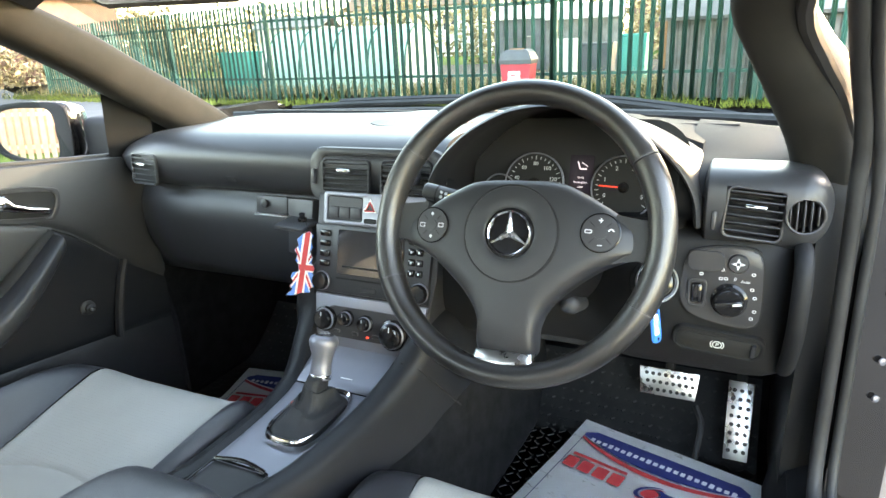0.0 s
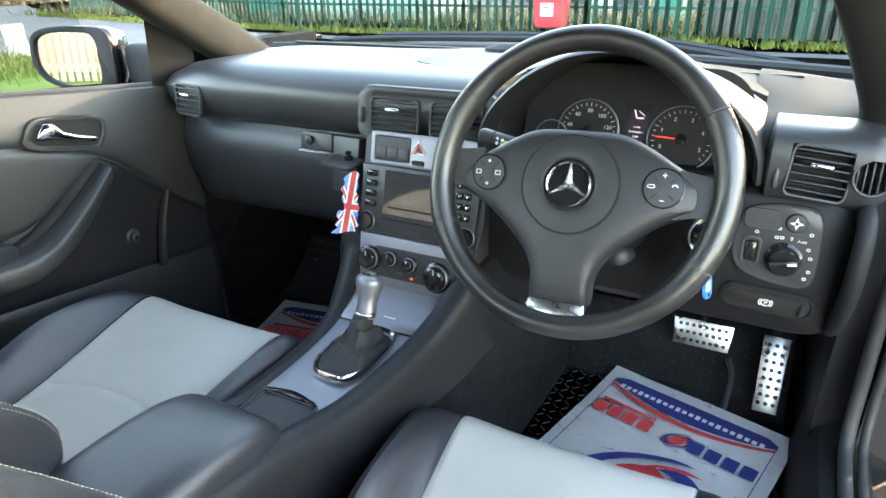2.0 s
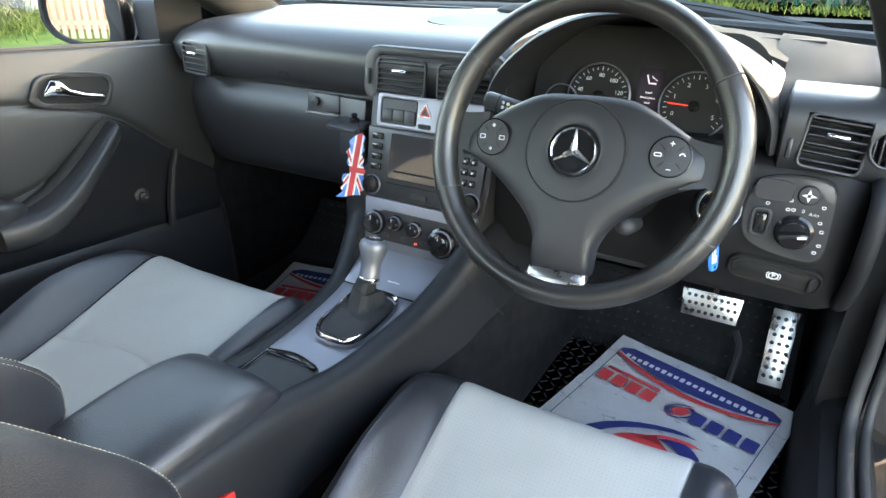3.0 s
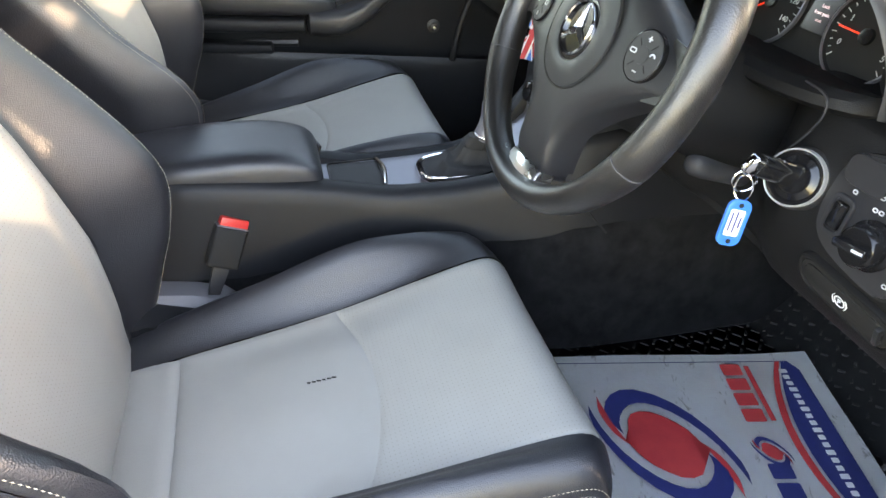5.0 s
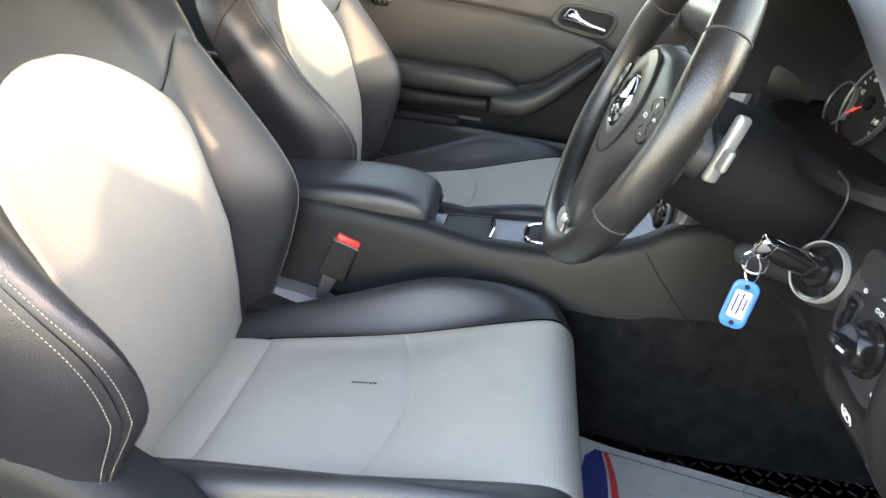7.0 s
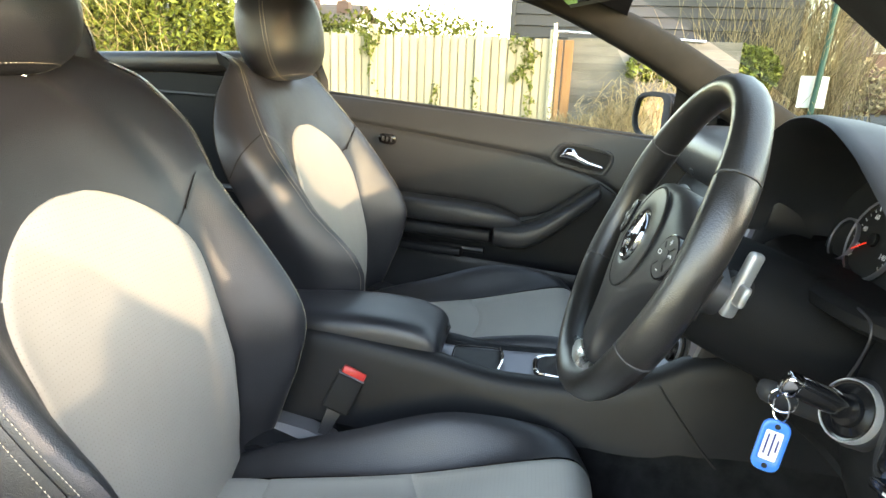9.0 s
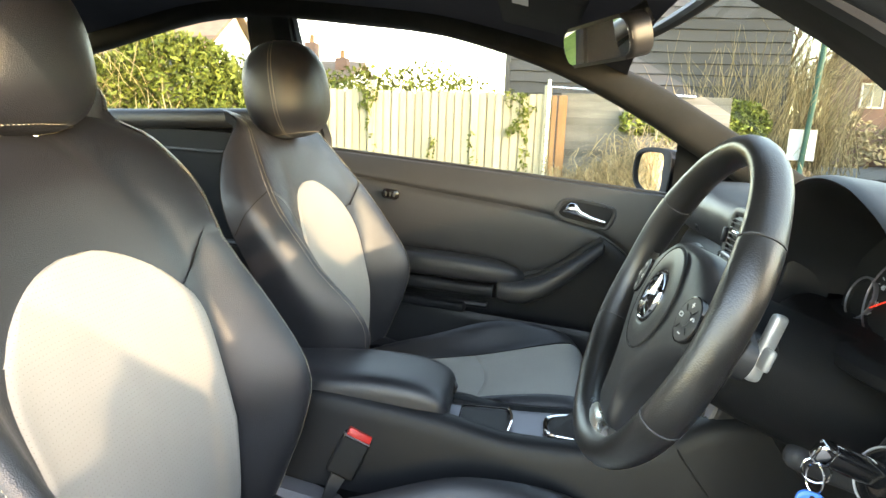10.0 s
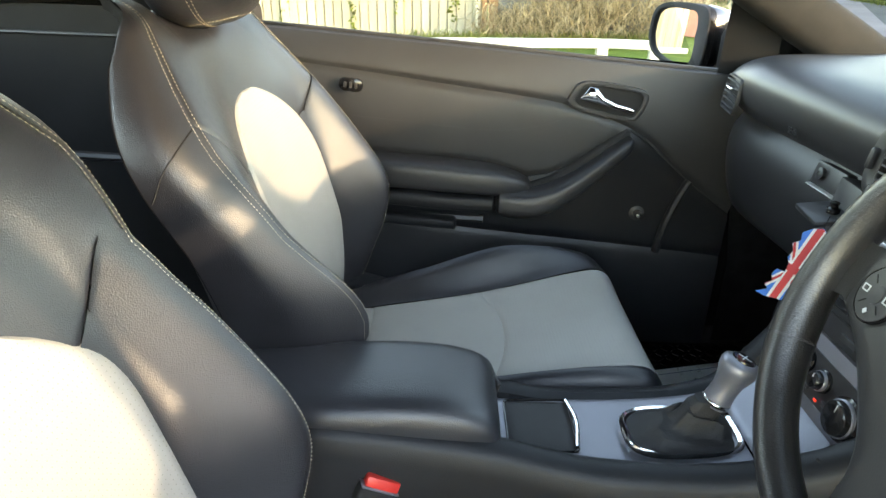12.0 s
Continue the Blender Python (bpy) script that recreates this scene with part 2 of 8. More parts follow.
def interp(keys, s):
    """Smooth value through keys [(s, value or tuple)]."""
    if s <= keys[0][0]:
        return np.array(keys[0][1], float)
    if s >= keys[-1][0]:
        return np.array(keys[-1][1], float)
    for i in range(len(keys) - 1):
        if s <= keys[i + 1][0]:
            break
    x0, x1 = keys[i][0], keys[i + 1][0]
    p0, p1 = np.array(keys[i][1], float), np.array(keys[i + 1][1], float)
    h = x1 - x0
    m0 = (p1 - np.array(keys[i - 1][1], float)) / (x1 - keys[i - 1][0]) if i else (p1 - p0) / h
    m1 = (np.array(keys[i + 2][1], float) - p0) / (keys[i + 2][0] - x0) if i + 2 < len(keys) else (p1 - p0) / h
    t = (s - x0) / h
    return ((2 * t**3 - 3 * t**2 + 1) * p0 + (t**3 - 2 * t**2 + t) * h * m0 + (-2 * t**3 + 3 * t**2) * p1 + (t**3 - t**2) * h * m1)


def smooth_path(pts, n):
    keys = [(i / (len(pts) - 1), p) for i, p in enumerate(pts)]
    return [Vector(interp(keys, i / (n - 1))) for i in range(n)]


def grid(bm, f, nu, nv):
    vs = [[bm.verts.new(f(i / nu, j / nv)) for i in range(nu + 1)] for j in range(nv + 1)]
    for j in range(nv):
        for i in range(nu):
            bm.faces.new((vs[j][i], vs[j][i + 1], vs[j + 1][i + 1], vs[j + 1][i]))
    return vs


def panel(S, u0, u1, v0, v1, nu, nv, tuck=0.006, width=0.007, puff=0.0, edges="lrtb", flip=1):
    """A padded panel of the surface S(u, v): its edges are tucked in at the seams. u0, u1 may be functions of v."""
    bm = bmesh.new()
    fu = lambda a, v: a(v) if callable(a) else a

    def spaced(n):
        k = np.linspace(0, 1, n + 1)
        return 0.5 - 0.5 * np.cos(np.pi * k) if n > 3 else k

    us, vs_ = spaced(nu), spaced(nv)
    rows = []
    for b in vs_:
        v = v0 + (v1 - v0) * b
        row = []
        for a in us:
            u = fu(u0, v) + (fu(u1, v) - fu(u0, v)) * a
            p = Vector(S(u, v))
            e = 1e-3
            du = Vector(S(u + e, v)) - Vector(S(u - e, v))
            dv = Vector(S(u, v + e)) - Vector(S(u, v - e))
            n = du.cross(dv)
            n = n.normalized() * flip if n.length > 1e-12 else Vector((0, 0, 1))
            wu = (Vector(S(fu(u1, v), v)) - Vector(S(fu(u0, v), v))).length + 1e-6
            wv = (Vector(S(u, v1)) - Vector(S(u, v0))).length + 1e-6
            ds = []
            if "l" in edges: ds.append(a * wu)
            if "r" in edges: ds.append((1 - a) * wu)
            if "b" in edges: ds.append(b * wv)
            if "t" in edges: ds.append((1 - b) * wv)
            d = min(ds) if ds else 1
            off = -tuck * math.exp(-(d / width) ** 2) + puff * 16 * a * (1 - a) * b * (1 - b)
            row.append(bm.verts.new(p + n * off))
        rows.append(row)
    for j in range(nv):
        for i in range(nu):
            bm.faces.new((rows[j][i], rows[j][i + 1], rows[j + 1][i + 1], rows[j + 1][i]))
    return bm


def loft(rings, caps=True, closed=True, bm=None):
    bm = bm or bmesh.new()
    vs = [[bm.verts.new(p) for p in r] for r in rings]
    n = len(rings[0])
    for a, b in zip(vs, vs[1:]):
        for i in range(n if closed else n - 1):
            k = (i + 1) % n
            bm.faces.new((a[i], a[k], b[k], b[i]))
    if caps and closed:
        bm.faces.new(vs[0][::-1])
        bm.faces.new(vs[-1])
    return bm


def tube(path, r, n=8, closed=False, bm=None, flat=1.0, caps=True):
    """A round bar along a path; r may be a list of radii; flat squashes it along its second axis."""
    path = [Vector(p) for p in path]
    m = len(path)
    rings = []
    up = None
    for i, p in enumerate(path):
        a = path[(i - 1) % m] if closed or i else p
        b = path[(i + 1) % m] if closed or i < m - 1 else p
        t = (b - a).normalized()
        if up is None:
            up = t.orthogonal().normalized()
        up = (up - t * up.dot(t)).normalized()
        side = t.cross(up)
        rr = r[i] if isinstance(r, (list, tuple)) else r
        rings.append([p + (up * math.cos(k * math.tau / n) + side * math.sin(k * math.tau / n) * flat) * rr for k in range(n)])
    if closed:
        bm = bm or bmesh.new()
        vs = [[bm.verts.new(p) for p in q] for q in rings]
        for i in range(m):
            a, b = vs[i], vs[(i + 1) % m]
            for k in range(n):
                bm.faces.new((a[k], a[(k + 1) % n], b[(k + 1) % n], b[k]))
        return bm
    return loft(rings, caps, True, bm)


def rbox(sx, sy, sz, r=0.004, seg=2, m=None, bm=None):
    """A box with rounded edges, centred, placed by m."""
    own = bmesh.new()
    bmesh.ops.create_cube(own, size=1.0)
    bmesh.ops.scale(own, vec=(sx, sy, sz), verts=own.verts)
    if r > 0:
        bmesh.ops.bevel(own, geom=own.edges[:], offset=min(r, 0.49 * min(sx, sy, sz)), segments=seg, profile=0.5, affect="EDGES")
    if m is not None:
        bmesh.ops.transform(own, matrix=m, verts=own.verts)
    return merge(bm, own) if bm is not None else own


def merge(bm, other):
    """Adds other's mesh to bm."""
    tmp = bpy.data.meshes.new("tmp")
    other.to_mesh(tmp)
    other.free()
    bm.from_mesh(tmp)
    bpy.data.meshes.remove(tmp)
    return bm


def prism(poly, depth, r=0.0, seg=2, m=None, bm=None):
    """The outline poly [(x, y)] as a plate from z = 0 down to -depth, its front rim rounded by r."""
    own = bmesh.new()
    top = [own.verts.new((x, y, 0)) for x, y in poly]
    bot = [own.verts.new((x, y, -depth)) for x, y in poly]
    f = own.faces.new(top)
    own.faces.new(bot[::-1])
    for i in range(len(poly)):
        k = (i + 1) % len(poly)
        own.faces.new((top[i], bot[i], bot[k], top[k]))
    if r > 0:
        bmesh.ops.bevel(own, geom=f.edges[:], offset=r, segments=seg, profile=0.5, affect="EDGES")
    if m is not None:
        bmesh.ops.transform(own, matrix=m, verts=own.verts)
    return merge(bm, own) if bm is not None else own


def revolve(profile, n=32, m=None, bm=None):
    """profile [(radius, z)] turned about z."""
    own = loft([[(r * math.cos(k * math.tau / n), r * math.sin(k * math.tau / n), z) for k in range(n)] for r, z in profile])
    if m is not None:
        bmesh.ops.transform(own, matrix=m, verts=own.verts)
    return merge(bm, own) if bm is not None else own


def rounded(w, h, r, n=5, cx=0.0, cy=0.0):
    """A rounded rectangle's outline."""
    out = []
    r = min(r, w / 2 - 1e-5, h / 2 - 1e-5)
    for sx, sy, a0 in ((1, 1, 0), (-1, 1, 90), (-1, -1, 180), (1, -1, 270)):
        for k in range(n + 1):
            a = radians(a0 + 90 * k / n)
            out.append((cx + sx * (w / 2 - r) + r * math.cos(a), cy + sy * (h / 2 - r) + r * math.sin(a)))
    return out


def ring_frame(outer, inner, depth, r=0.0, m=None, bm=None):
    """A frame between two outlines with equal counts."""
    own = bmesh.new()
    n = len(outer)
    o0 = [own.verts.new((x, y, 0)) for x, y in outer]
    i0 = [own.verts.new((x, y, 0)) for x, y in inner]
    o1 = [own.verts.new((x, y, -depth)) for x, y in outer]
    i1 = [own.verts.new((x, y, -depth)) for x, y in inner]
    for k in range(n):
        j = (k + 1) % n
        own.faces.new((o0[k], o0[j], i0[j], i0[k]))
        own.faces.new((o1[j], o1[k], i1[k], i1[j]))
        own.faces.new((o0[j], o0[k], o1[k], o1[j]))
        own.faces.new((i0[k], i0[j], i1[j], i1[k]))
    if r > 0:
        top = [e for e in own.edges if all(abs(v.co.z) < 1e-9 for v in e.verts) and len({v in o0 for v in e.verts}) == 1]
        bmesh.ops.bevel(own, geom=top, offset=r, segments=2, profile=0.5, affect="EDGES")
    if m is not None:
        bmesh.ops.transform(own, matrix=m, verts=own.verts)
    return merge(bm, own) if bm is not None else own


def frame_m(origin, xdir, zdir):
    """A matrix whose z is zdir (out of a face) and whose x lies along xdir."""
    z = Vector(zdir).normalized()
    x = (Vector(xdir) - z * Vector(xdir).dot(z)).normalized()
    y = z.cross(x)
    m = Matrix((x, y, z)).transposed().to_4x4()
    m.translation = origin
    return m


def text_mesh(body, size, m, depth=0.0003):
    cu = bpy.data.curves.new("lettering", "FONT")
    cu.body, cu.size, cu.extrude, cu.align_x, cu.align_y = body, size, depth, "CENTER", "CENTER"
    cu.resolution_u = 2
    ob = new("lettering", cu)
    dg = bpy.context.evaluated_depsgraph_get()
    me = bpy.data.meshes.new_from_object(ob.evaluated_get(dg))
    bpy.data.objects.remove(ob)
    bpy.data.curves.remove(cu)
    bm = bmesh.new()
    bm.from_mesh(me)
    bpy.data.meshes.remove(me)
    bmesh.ops.transform(bm, matrix=m, verts=bm.verts)
    return bm


def stitches(path, pitch=0.0048, length=0.0038, r=0.00052, lift=None, bm=None):
    """Small thread dashes along a dense path."""
    bm = bm or bmesh.new()
    pts = [Vector(p) for p in path]
    acc, target = 0.0, pitch / 2
    for a, b in zip(pts, pts[1:]):
        d = (b - a).length
        if d < 1e-9:
            continue
        t = (b - a) / d
        while acc + d >= target:
            c = a + t * (target - acc)
            if lift is not None:
                c = c + lift
            q = t.orthogonal().normalized()
            s = t.cross(q)
            e = [c - t * length / 2, c + t * length / 2]
            mid = [c + (q * math.cos(k * math.tau / 4) + s * math.sin(k * math.tau / 4)) * r for k in range(4)]
            v0, v1 = bm.verts.new(e[0]), bm.verts.new(e[1])
            mv = [bm.verts.new(p) for p in mid]
            for k in range(4):
                bm.faces.new((v0, mv[k], mv[(k + 1) % 4]))
                bm.faces.new((v1, mv[(k + 1) % 4], mv[k]))
            target += pitch
        acc += d
    return bm

# ---- cabin shell ----
FLOOR_Z = 0.195


def both(f):
    for s in (-1, 1):
        f(s)


floor = bmesh.new()
grid(floor, lambda a, b: (-0.74 + 1.48 * a, -1.75 + 2.40 * b, FLOOR_Z + 0.004 * noise.noise((a * 9, b * 14, 0))), 40, 60)
bmesh.ops.solidify(floor, geom=floor.faces[:], thickness=0.03)
solo("floor", floor, CARPET, "black carpeted car floor", "floor", kind="structure")
bulk = bmesh.new()
grid(bulk, lambda a, b: (-0.72 + 1.44 * a, *interp([(0, (0.60, 0.19)), (0.25, (0.66, 0.22)), (0.55, (0.78, 0.40)), (1, (0.80, 0.86))], b)), 24, 16)
bmesh.ops.solidify(bulk, geom=bulk.faces[:], thickness=0.02)
solo("wall_bulkhead", bulk, CARPET, "black carpeted footwell bulkhead", "wall", kind="structure")
rear = rbox(1.5, 0.05, 0.80, 0.02, 2, Matrix.Translation((0, -1.78, 0.57)))
solo("wall_rear", rear, LINING, "dark cloth rear closing panel", "wall", kind="structure")

# roof lining with curved edges
RAIL_Z = [(-1.75, 1.03), (-1.265, 1.165), (-1.0, 1.240), (-0.80, 1.256), (-0.55, 1.240), (-0.36, 1.220), (-0.21, 1.183), (-0.05, 1.133), (0.09, 1.075)]
CROWN_Z = [(-1.75, 1.10), (-1.2, 1.250), (-0.8, 1.295), (-0.4, 1.280), (0.0, 1.205), (0.09, 1.170)]


def roof_point(a, b):
    y, u = -1.34 + 1.42 * b, abs(2 * a - 1)
    edge, crown = float(interp(RAIL_Z, y)), float(interp(CROWN_Z, y))
    return ((a - 0.5) * 1.225, y, edge + (crown - edge) * (1 - u ** 3.2))


roof = bmesh.new()
grid(roof, roof_point, 36, 44)
bmesh.ops.solidify(roof, geom=roof.faces[:], thickness=-0.05)
solo("ceiling", roof, LINING, "dark grey cloth headlining", "ceiling", kind="structure")


def rail_side(s):
    # header rail above the doors, running into the windscreen pillar
    path = smooth_path([(s * 0.60, -1.70, 1.04), (s * 0.610, -1.265, 1.16), (s * 0.612, -1.0, 1.235), (s * 0.613, -0.80, 1.252), (s * 0.612, -0.55, 1.236), (s * 0.610, -0.36, 1.217), (s * 0.605, -0.21, 1.180), (s * 0.599, -0.05, 1.130), (s * 0.600, 0.14, 1.045), (s * 0.612, 0.30, 0.955), (s * 0.622, 0.47, 0.858), (s * 0.630, 0.56, 0.80)], 44)
    if s > 0:
        path = smooth_path([(0.60, -1.70, 1.04), (0.610, -1.265, 1.16), (0.612, -1.0, 1.235), (0.613, -0.80, 1.25), (0.612, -0.50, 1.23), (0.600, -0.25, 1.175), (0.575, -0.06, 1.105), (0.566, 0.06, 1.05), (0.592, 0.125, 1.0), (0.615, 0.175, 0.965), (0.641, 0.265, 0.91), (0.656, 0.31, 0.865), (0.666, 0.34, 0.82), (0.670, 0.35, 0.77)], 44)
    rings = []
    for i, p in enumerate(path):
        t = (path[min(i + 1, 43)] - path[max(i - 1, 0)]).normalized()
        k = i / 43
        w = float(interp([(0, 0.05), (0.5, 0.055), (0.62, 0.07), (0.75, 0.088), (1, 0.10)], k))
        h = 0.030 + 0.012 * min(1, max(0, (k - 0.5) / 0.2))
        side = Vector((1, 0, 0))
        up = side.cross(t).normalized() * (1 if t.y >= 0 else -1)
        # the pillar's face turns toward the cabin as it comes down
        ring = []
        for q in range(16):
            a = q * math.tau / 16
            c, sn = math.cos(a), math.sin(a)
            ring.append(p + side * (math.copysign(abs(c) ** 0.7, c) * h) + up * (math.copysign(abs(sn) ** 0.7, sn) * w * 0.5))
        rings.append(ring)
    if s > 0:
        # Unseen copy behind the pillar, added to widen its shadow on the seats.
        outer = [[q + Vector((0.010, 0.070, 0.0)) for q in r] for r in rings[24:]]
        solo("wall_pillar_shadow_widener", loft(outer), BODY, "unseen black pillar copy added to widen the pillar's shadow", "pillar", kind="structure")
    lab = "grey cloth-covered windscreen pillar and roof rail"
    solo("wall_pillar_left" if s < 0 else "wall_pillar_right", loft(rings), PILLAR, lab, "pillar", kind="structure")
    seal = tube([p + Vector((s * 0.034, -0.012, -0.016)) for p in path], 0.009, 8)
    solo("trim", seal, RUBBER, "black rubber door seal along the pillar", "seal", kind="structure")


both(rail_side)
# middle pillar on the passenger side, with belt
pil = loft([[(x - 0.012, y - w, z), (x + 0.020, y - w * 0.8, z), (x + 0.020, y + w * 0.8, z), (x - 0.012, y + w, z)] for x, y, w, z in ((-0.738, -0.79, 0.120, 0.55), (-0.733, -0.785, 0.112, 0.93), (-0.695, -0.80, 0.086, 1.06), (-0.642, -0.815, 0.070, 1.255))])
bmesh.ops.bevel(pil, geom=[e for e in pil.edges if abs((e.verts[0].co - e.verts[1].co).normalized().z) > 0.6], offset=0.008, segments=2, affect="EDGES")
mirrored = pil.copy()
bmesh.ops.scale(mirrored, vec=(-1, 1, 1), verts=mirrored.verts)
solo("wall_middle_pillar", pil, LINING, "dark middle pillar behind the passenger door", "pillar", kind="structure")
solo("wall_middle_pillar", mirrored, LINING, "dark middle pillar behind the driver's doorway", "pillar", kind="structure")
# rear side trim and quarter panel
q = bmesh.new()
grid(q, lambda a, b: (-0.735 + 0.02 * math.sin(b * 3) - 0.05 * (b > 0.97), -1.75 + 0.93 * a, 0.2 + (0.955 + 0.035 * (1 - a) - 0.2) * b + 0.0), 20, 24)
bmesh.ops.solidify(q, geom=q.faces[:], thickness=0.03)
mirrored = q.copy()
bmesh.ops.scale(mirrored, vec=(-1, 1, 1), verts=mirrored.verts)
solo("wall_rear_quarter", q, DASH_LOW, "black vinyl rear side trim", "side trim", kind="structure")
solo("wall_rear_quarter", mirrored, DASH_LOW, "black vinyl rear side trim behind the driver's doorway", "side trim", kind="structure")
ledge_top = rbox(0.075, 0.94, 0.055, 0.022, 4, pose(-0.742, -1.285, 0.958, 2.0, 0, 0))
solo("trim", ledge_top, DASH, "dark vinyl ledge below the rear quarter window", "trim", kind="structure")
qt = bmesh.new()
tube([(-0.716, -1.72 + 0.9 * k / 10, 0.90 - 0.03 * k / 10) for k in range(11)], 0.004, 6, bm=qt)
tube([(-0.712, -1.72 + 0.9 * k / 10, 0.66 - 0.05 * k / 10) for k in range(11)], 0.010, 8, bm=qt)
solo("trim", qt, PLASTIC, "dark moulded lines on the rear side trim", "trim", kind="structure")
# rear seat bench
bench = thing("rear_bench_seat", "black leather rear bench behind the front seats", "rear seat")
part("bench_cushion", rbox(1.30, 0.50, 0.20, 0.06, 4, Matrix.Translation((0, -1.24, 0.32))), LEATHER, bench)
part("bench_back", rbox(1.30, 0.14, 0.56, 0.05, 4, pose(0, -1.55, 0.62, -18, 0, 0)), LEATHER, bench)

shelf = rbox(1.36, 0.22, 0.02, 0.008, 2, Matrix.Translation((0, -1.67, 0.93)))
solo("parcel_shelf", shelf, LINING, "dark cloth shelf below the rear window", "shelf", kind="structure")
rg = bmesh.new()
grid(rg, lambda a, b: ((a - 0.5) * 1.20, -1.76 + 0.42 * b, 0.965 + (roof_point(a, 0.0)[2] - 0.965) * b + 0.02 * math.sin(math.pi * b)), 20, 10)
g = solo("window_4", rg, GLASS, "clear heated rear window", "rear window", kind="structure")
g.visible_shadow = False

# windscreen, side glass, bonnet edge, wipers
ws = bmesh.new()
screen_pt = lambda a, b: ((a - 0.5) * (1.26 - 0.14 * b), (0.70 - 0.12 * abs(2 * a - 1) ** 2) * (1 - b) + (0.10 - 0.05 * abs(2 * a - 1) ** 2) * b, 0.865 + 0.30 * b + 0.015 * math.sin(math.pi * b))
grid(ws, screen_pt, 24, 16)
w = solo("window_1", ws, GLASS_SCREEN, "clear laminated windscreen", "windscreen", kind="structure")
w.visible_shadow = False
edge = tube([Vector(screen_pt(k / 40, 0.985)) + Vector((0, 0, 0.004)) for k in range(41)], 0.012, 8)
solo("trim", edge, RUBBER, "black windscreen top band", "seal", kind="structure")
edge = tube([Vector(screen_pt(k / 40, 0.0)) + Vector((0, 0.01, -0.002)) for k in range(41)], 0.010, 8)
solo("trim", edge, RUBBER, "black seal at the windscreen's foot", "seal", kind="structure")
sg = bmesh.new()
grid(sg, lambda a, b: (-0.775 + 0.155 * b + 0.02 * a * (1 - b), -0.80 + 1.03 * a * (1 - 0.22 * b), interp([(0, 0.875), (1, 0.80)], a)[()] + (1.19 - 0.84) * b), 16, 10)
g = solo("window_2", sg, GLASS_SIDE, "clear passenger door window", "window", kind="structure")
g.visible_shadow = False
qg = bmesh.new()
grid(qg, lambda a, b: (-0.765 + 0.14 * b, -1.70 + 0.82 * a, 0.97 + 0.02 * (1 - a) + 0.21 * b - 0.04 * (1 - a) * b), 12, 8)
g = solo("window_3", qg, GLASS_SIDE, "clear rear quarter window", "window", kind="structure")
g.visible_shadow = False
cowl = bmesh.new()
grid(cowl, lambda a, b: ((a - 0.5) * 1.5, 0.66 + 0.20 * b - 0.10 * abs(2 * a - 1) ** 2, 0.838 - 0.01 * b), 20, 4)
bmesh.ops.solidify(cowl, geom=cowl.faces[:], thickness=0.02)
solo("cowl_panel", cowl, RUBBER, "black plastic cowl below the windscreen", "cowl", kind="structure")
bon = bmesh.new()
grid(bon, lambda a, b: ((a - 0.5) * 1.56, 0.84 + 1.05 * b - 0.10 * abs(2 * a - 1) ** 2, 0.845 - 0.12 * b - 0.05 * b * b - 0.03 * abs(2 * a - 1) ** 3), 24, 20)
bmesh.ops.solidify(bon, geom=bon.faces[:], thickness=0.03)
solo("bonnet", bon, BODY, "black painted bonnet beyond the windscreen", "bonnet")
body = loft([[(sx * w, y, z) for sx, z in ((-1, 0.20), (1, 0.20), (1, top - 0.10), (0.97, top - 0.03), (0, top - 0.015), (-0.97, top - 0.03), (-1, top - 0.10))] for y, w, top in ((0.80, 0.80, 0.80), (1.2, 0.79, 0.775), (1.6, 0.76, 0.725), (1.86, 0.70, 0.66), (1.93, 0.62, 0.58))])
solo("wall_front_body", body, BODY, "black painted front body below the bonnet", "car body", kind="structure")
for pts in ([(-0.50, 0.665, 0.872), (-0.38, 0.71, 0.877), (-0.10, 0.745, 0.882), (0.05, 0.76, 0.882)], [(0.10, 0.76, 0.882), (0.25, 0.755, 0.880), (0.42, 0.715, 0.866), (0.56, 0.665, 0.850)]):
    wp = thing("wiper", "black wiper arm parked at the foot of the windscreen", "wiper", "wipers")
    path = smooth_path(pts, 20)
    part("blade", tube(path, 0.008, 6), RUBBER, wp)
    part("wiper_arm", tube([p + Vector((0, 0.012, 0.008)) for p in path[6:]], 0.007, 6), PLASTIC, wp)

# driver's side: sill, kick panel, door aperture seal, hinge pillar
sill = loft([[(x, y, z) for x, z in ((0.64, 0.19), (0.655, 0.30), (0.67, 0.335), (0.70, 0.345), (0.735, 0.335), (0.75, 0.30), (0.80, 0.285), (0.835, 0.25), (0.85, 0.15), (0.64, 0.15))] for y in (-1.2, -0.6, -0.2, 0.2, 0.42)])
solo("wall_sill", sill, DASH_DARK, "black plastic-covered door sill", "sill", kind="structure")
for s in (1, -1):
    kick = loft([[(0.66 * s, y, zz) for y in (0.33 + d, 0.80)] + [(0.72 * s, y, zz) for y in (0.80, 0.36 + d)] for zz, d in ((0.19, 0.0), (0.40, 0.0), (0.60, -0.03), (0.80, -0.06), (0.88, -0.02))])
    solo("wall_kick_panel", kick, DASH_DARK if s > 0 else CARPET, "dark panel beside the footwell", "side panel", kind="structure")
    # Driver's side has an added top ring that blocks a streak of sun.
    hinge = loft([[(x * s, y, z) for x, y in ((0.72, 0.30), (0.80, 0.34), (0.83, 0.48), (0.83, 0.90), (0.72, 0.90))] for z in (0.20, 0.55, 0.86)] + ([[(0.715, 0.37, 0.915), (0.775, 0.39, 0.915), (0.79, 0.50, 0.90), (0.79, 0.80, 0.87), (0.72, 0.80, 0.87)]] if s > 0 else []))
    solo("wall_hinge_pillar", hinge, BODY, "black painted front door pillar", "pillar", kind="structure")
